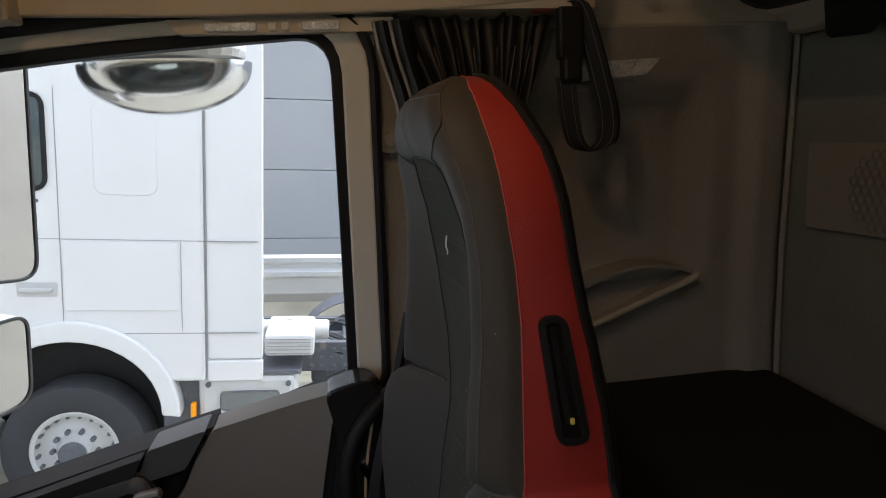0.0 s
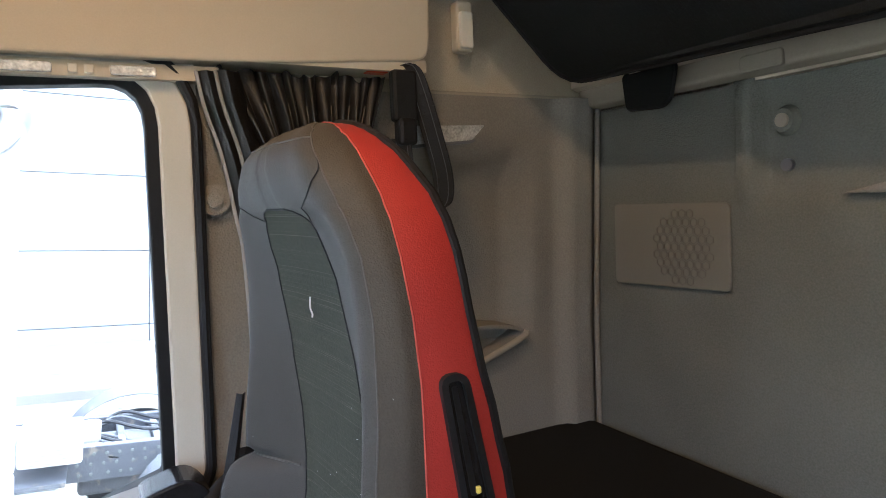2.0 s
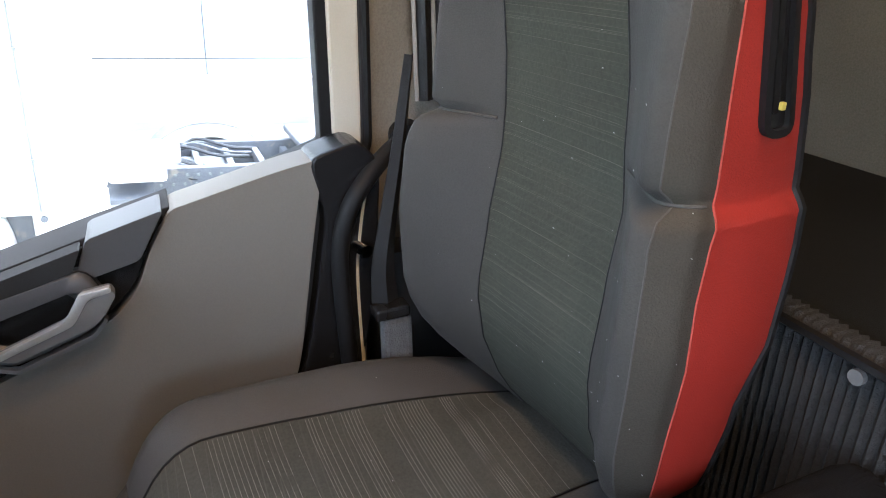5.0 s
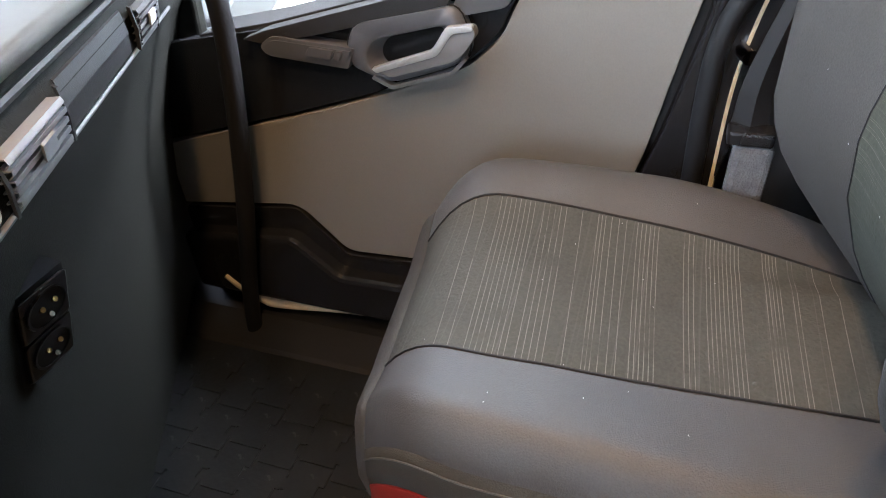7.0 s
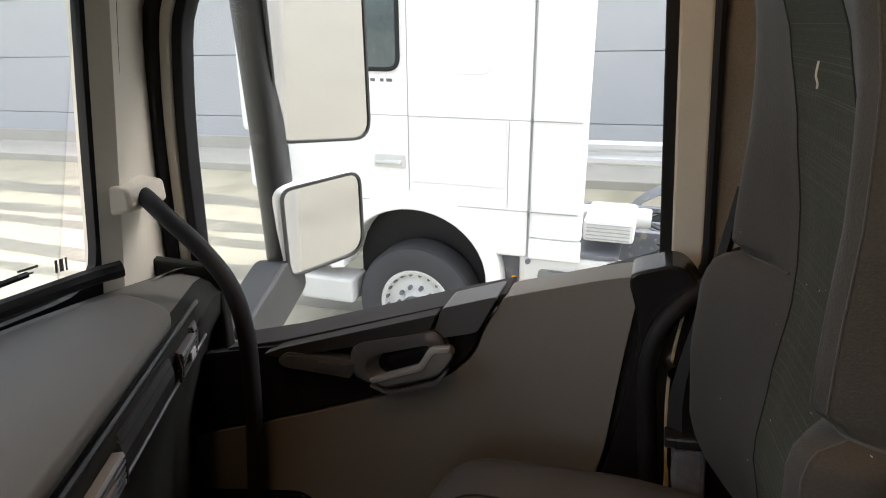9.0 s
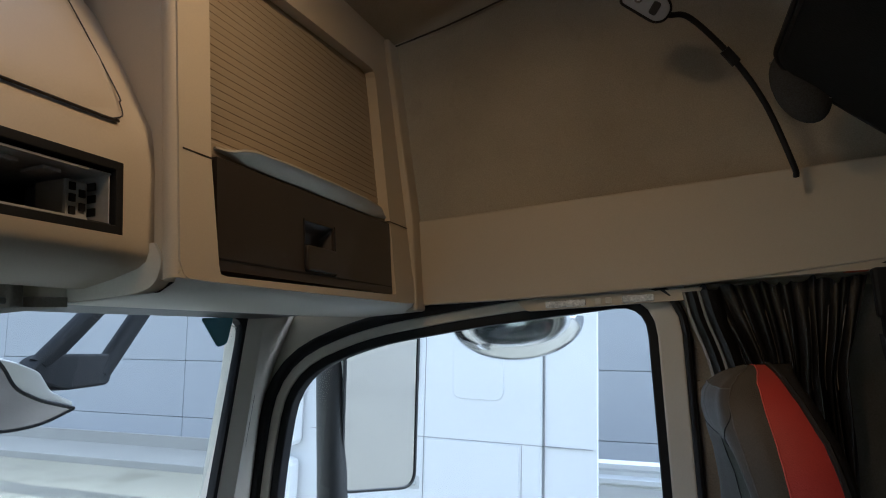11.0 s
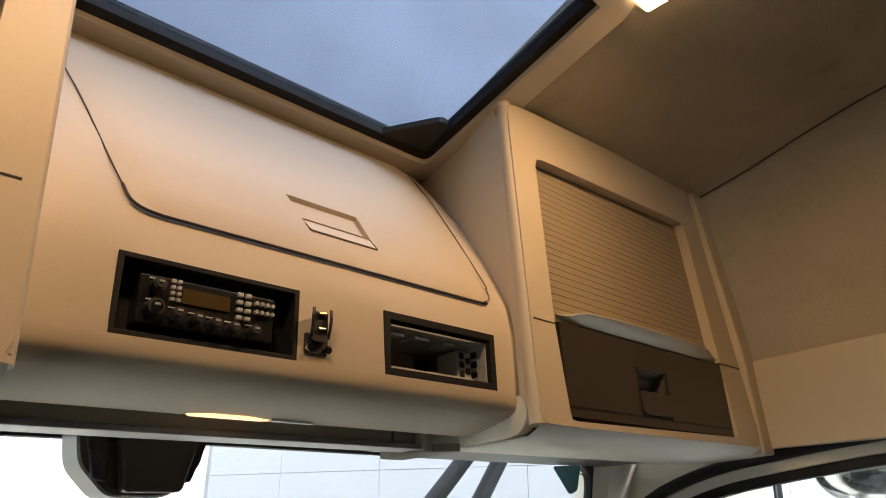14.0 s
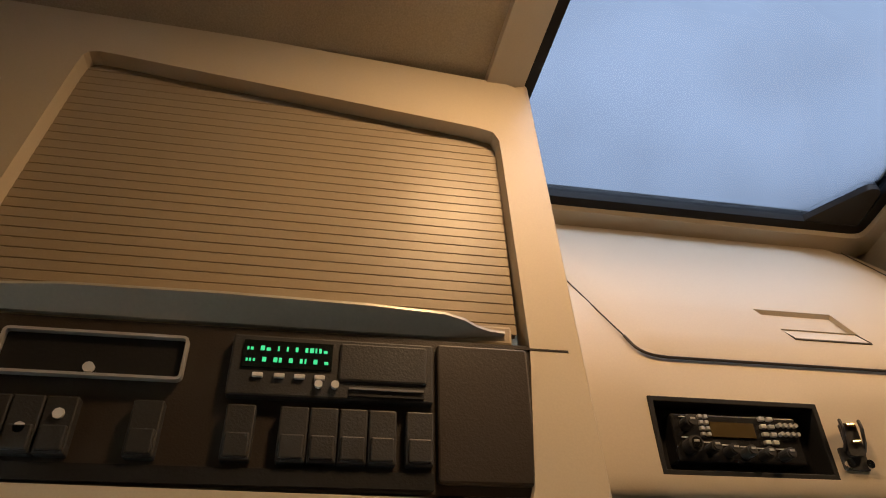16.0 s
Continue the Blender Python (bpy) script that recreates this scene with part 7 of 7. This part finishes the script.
# ---- outside mirrors ----
def build_mirrors():
    m = thing("door_mirrors", "white twin door mirrors on a black arm", "mirror", at=(1.35, 0.95, 0.8))
    part("arm", tube(curve([(1.41, 0.965, 1.80), (1.41, 0.970, 1.70), (1.412, 0.978, 1.5), (1.415, 0.988, 1.2), (1.415, 1.0, 0.92), (1.40, 1.0, 0.86)], 6), 0.052, 14, flat=0.8), DARK, m, smooth=60)
    part("arm_foot", prism(rounded([(1.15, 0.72), (1.15, 0.84), (1.36, 0.93), (1.43, 0.90), (1.43, 0.84)], 0.02), lambda u, v, dd: (u, dd, v), 0.955, 1.045, 0.015), DARK, m)
    # each head: white shell bulging forward, mirror glass facing rearward and inward
    def head(z0, z1, u0, u1, nm, drop):
        n = Vector((-0.525, -0.85, 0.0)).normalized()
        side = Vector((0.85, -0.525, 0.0)).normalized()
        o = Vector((1.36, 0.95, 0))
        def put(u, v, d):
            return o + side * u + Vector((0, 0, v)) + n * (d + 0.13 * (v - (z0 + z1) / 2))
        out = rounded([(u0, z0 + drop), (u1, z0), (u1, z1), (u0, z1 - 0.005)], [0.03, 0.05, 0.035, 0.03])
        h = part(nm, prism(grown(out, 0.006), put, -0.09, -0.003, 0.025, 3), WHITE, m, smooth=40)
        part("mirror_rim", ring(grown(out, 0.004), grown(out, -0.004), put, -0.004, 0.006, 0.002), DARK, h)
        part("mirror_glass", prism(grown(out, -0.003), put, 0.0, 0.002), MIRROR, h)
    head(1.172, 1.68, 0.035, 0.285, "main_mirror", 0.03)
    head(0.895, 1.105, 0.0, 0.212, "wide_mirror", -0.012)
    k = thing("kerb_mirror", "round convex kerb mirror above the door window", "mirror", at=(1.45, 0.4, 1.62))
    bm = bmesh.new()
    bmesh.ops.create_uvsphere(bm, u_segments=40, v_segments=20, radius=1, matrix=Matrix.Translation((1.42, 0.44, 1.63)) @ Matrix.Diagonal((0.11, 0.172, 0.098, 1)))
    bmesh.ops.bisect_plane(bm, geom=bm.verts[:] + bm.edges[:] + bm.faces[:], plane_co=(1.42, 0.44, 1.635), plane_no=(0, 0, 1), clear_outer=True)
    part("bowl", bm, WIDEMIRROR, k, smooth=60)
    part("shell", prism(rounded([(1.31, 0.28), (1.53, 0.28), (1.53, 0.60), (1.31, 0.60)], 0.09), lambda u, v, dd: (u, v, 1.635 + dd), 0, 0.06, 0.02), WHITE, k)
    part("arm", tube([(1.24, 0.5, 1.76), (1.36, 0.47, 1.73), (1.42, 0.44, 1.69)], 0.02, 8), DARK, k)
    f = thing("front_mirror", "grey front mirror on a jointed arm before the windscreen", "mirror", at=(0.9, 1.5, 1.5))
    for a in ([(1.17, 1.40, 1.86), (1.09, 1.47, 1.745), (0.93, 1.50, 1.585)], [(1.32, 1.40, 1.86), (1.245, 1.47, 1.745), (1.11, 1.50, 1.555)]):
        part("bracket", tube(a, 0.036, 12, flat=0.7), MIRRORARM, f, smooth=50)
    part("joint", prism(rounded([(0.87, 1.565), (0.93, 1.615), (1.13, 1.61), (1.12, 1.53), (0.98, 1.525)], 0.02), xz(1.47), 0.0, 0.07, 0.012), MIRRORARM, f)
    lean = lambda u, v, d: (u, 1.46 - 0.45 * (v - 1.52) + d, v)
    glass_edge = rounded([(0.640, 1.590), (0.700, 1.612), (0.767, 1.606), (0.795, 1.583), (0.835, 1.540), (0.91, 1.508), (1.017, 1.480), (0.938, 1.450), (0.839, 1.446), (0.768, 1.462), (0.699, 1.500), (0.650, 1.540)], [0.02, 0.02, 0.01, 0.02, 0.03, 0.03, 0.004, 0.04, 0.06, 0.05, 0.04, 0.02])
    part("mirror_glass", prism(glass_edge, lean, 0.0, 0.004), FRONTGLASS, f)
    part("rim", tube([lean(u, v, 0.001) for u, v in glass_edge + glass_edge[:1]], 0.0045, 6), BLACK, f)
    part("head", prism(rounded([(0.700, 1.600), (0.775, 1.612), (0.83, 1.598), (0.895, 1.575), (0.945, 1.527), (1.022, 1.495), (1.020, 1.478), (0.93, 1.46), (0.80, 1.47), (0.70, 1.52)], 0.015), lean, 0.012, 0.09, 0.02, 3), SILVER, f, smooth=40)
    w = thing("wiper", "black wiper arm at the foot of the windscreen", "wiper", at=(0.7, 1.2, 1.05))
    part("arm", tube([(0.55, 1.2, 1.06), (0.80, 1.16, 1.07), (0.86, 1.14, 1.075)], 0.006, 6), BLACK, w)
    s = thing("screen_sticker", "teal sticker in the top corner of the windscreen", "sticker", at=(0.9, 0.95, 1.65))
    part("film", prism(rounded([(0.82, 1.662), (0.893, 1.664), (0.888, 1.61), (0.868, 1.603)], 0.008), lambda u, v, d: (u, 1.16 - 0.14 * (v - 1.0) / 0.68 - 0.16 * (u / 1.05) ** 3 - 0.004 + d, v), 0, 0.001), TEAL, s)
    e = thing("screen_etching", "small white etched marks low on the windscreen", "marking", at=(0.8, 1.05, 1.1))
    ws = lambda u, v, d: (u, 1.16 - 0.14 * (v - 1.0) / 0.68 - 0.16 * (abs(u) / 1.05) ** 3 - 0.003 + d, v)
    for x0, z0, w, h in ((0.845, 1.085, 0.004, 0.022), (0.852, 1.085, 0.006, 0.022), (0.861, 1.085, 0.003, 0.022), (0.79, 1.105, 0.03, 0.004), (0.79, 1.097, 0.022, 0.003), (0.73, 1.10, 0.03, 0.003), (0.73, 1.075, 0.008, 0.006)):
        part("mark", prism(rect(x0, z0, x0 + w, z0 + h), ws, 0, 0.0008), GREYTRIM, e)
    c = thing("camera_housing", "dark sensor housing behind the windscreen", "housing", at=(-0.05, 0.95, 1.6))
    part("housing", prism(rounded([(-0.15, 1.70), (0.03, 1.70), (0.02, 1.64), (-0.02, 1.60), (-0.10, 1.60), (-0.14, 1.64)], 0.015), xz(0.93), 0.012, 0.09, 0.01), DRAWER, c)
    part("cover", prism(rounded([(-0.105, 1.70), (0.015, 1.70), (-0.012, 1.605), (-0.088, 1.605)], 0.008), xz(0.93), -0.006, 0.016, 0.006), DRAWER, c)
    for a in (-0.128, 0.016):
        part("side_cover", prism(rounded([(a - 0.016, 1.70), (a + 0.016, 1.70), (a + (0.022 if a < 0 else -0.014), 1.618), (a + (0.004 if a < 0 else -0.032), 1.622)], 0.004), xz(0.93), 0.004, 0.02, 0.003), SILL, c)
    bl = thing("header_blind", "brown rolled blind under the corner cabinet at the windscreen top", "blind", at=(-0.65, 0.79, 1.66))
    part("roll", box((-1.0, 0.775, 1.650), (-0.305, 0.81, 1.680), 0.004), LEDGE, bl)
    r = thing("screen_seal", "black rolled seal along the foot of the windscreen", "seal", at=(0.5, 1.08, 1.06))
    part("seal", tube(curve([(0.93, 1.005, 1.064), (0.86, 1.035, 1.064), (0.60, 1.075, 1.066), (0.2, 1.10, 1.068), (-0.5, 1.09, 1.066)], 5), 0.015, 8), BLACK, r)


build_shell()
build_front()
build_overhead()
build_radio()
build_roof_things()
build_side_shelf()
build_curtain()
build_strap()
build_rear()
build_door()
build_dash()
build_seat()
build_floor_things()
build_outside_skin()
build_cab_base()
build_mirrors()
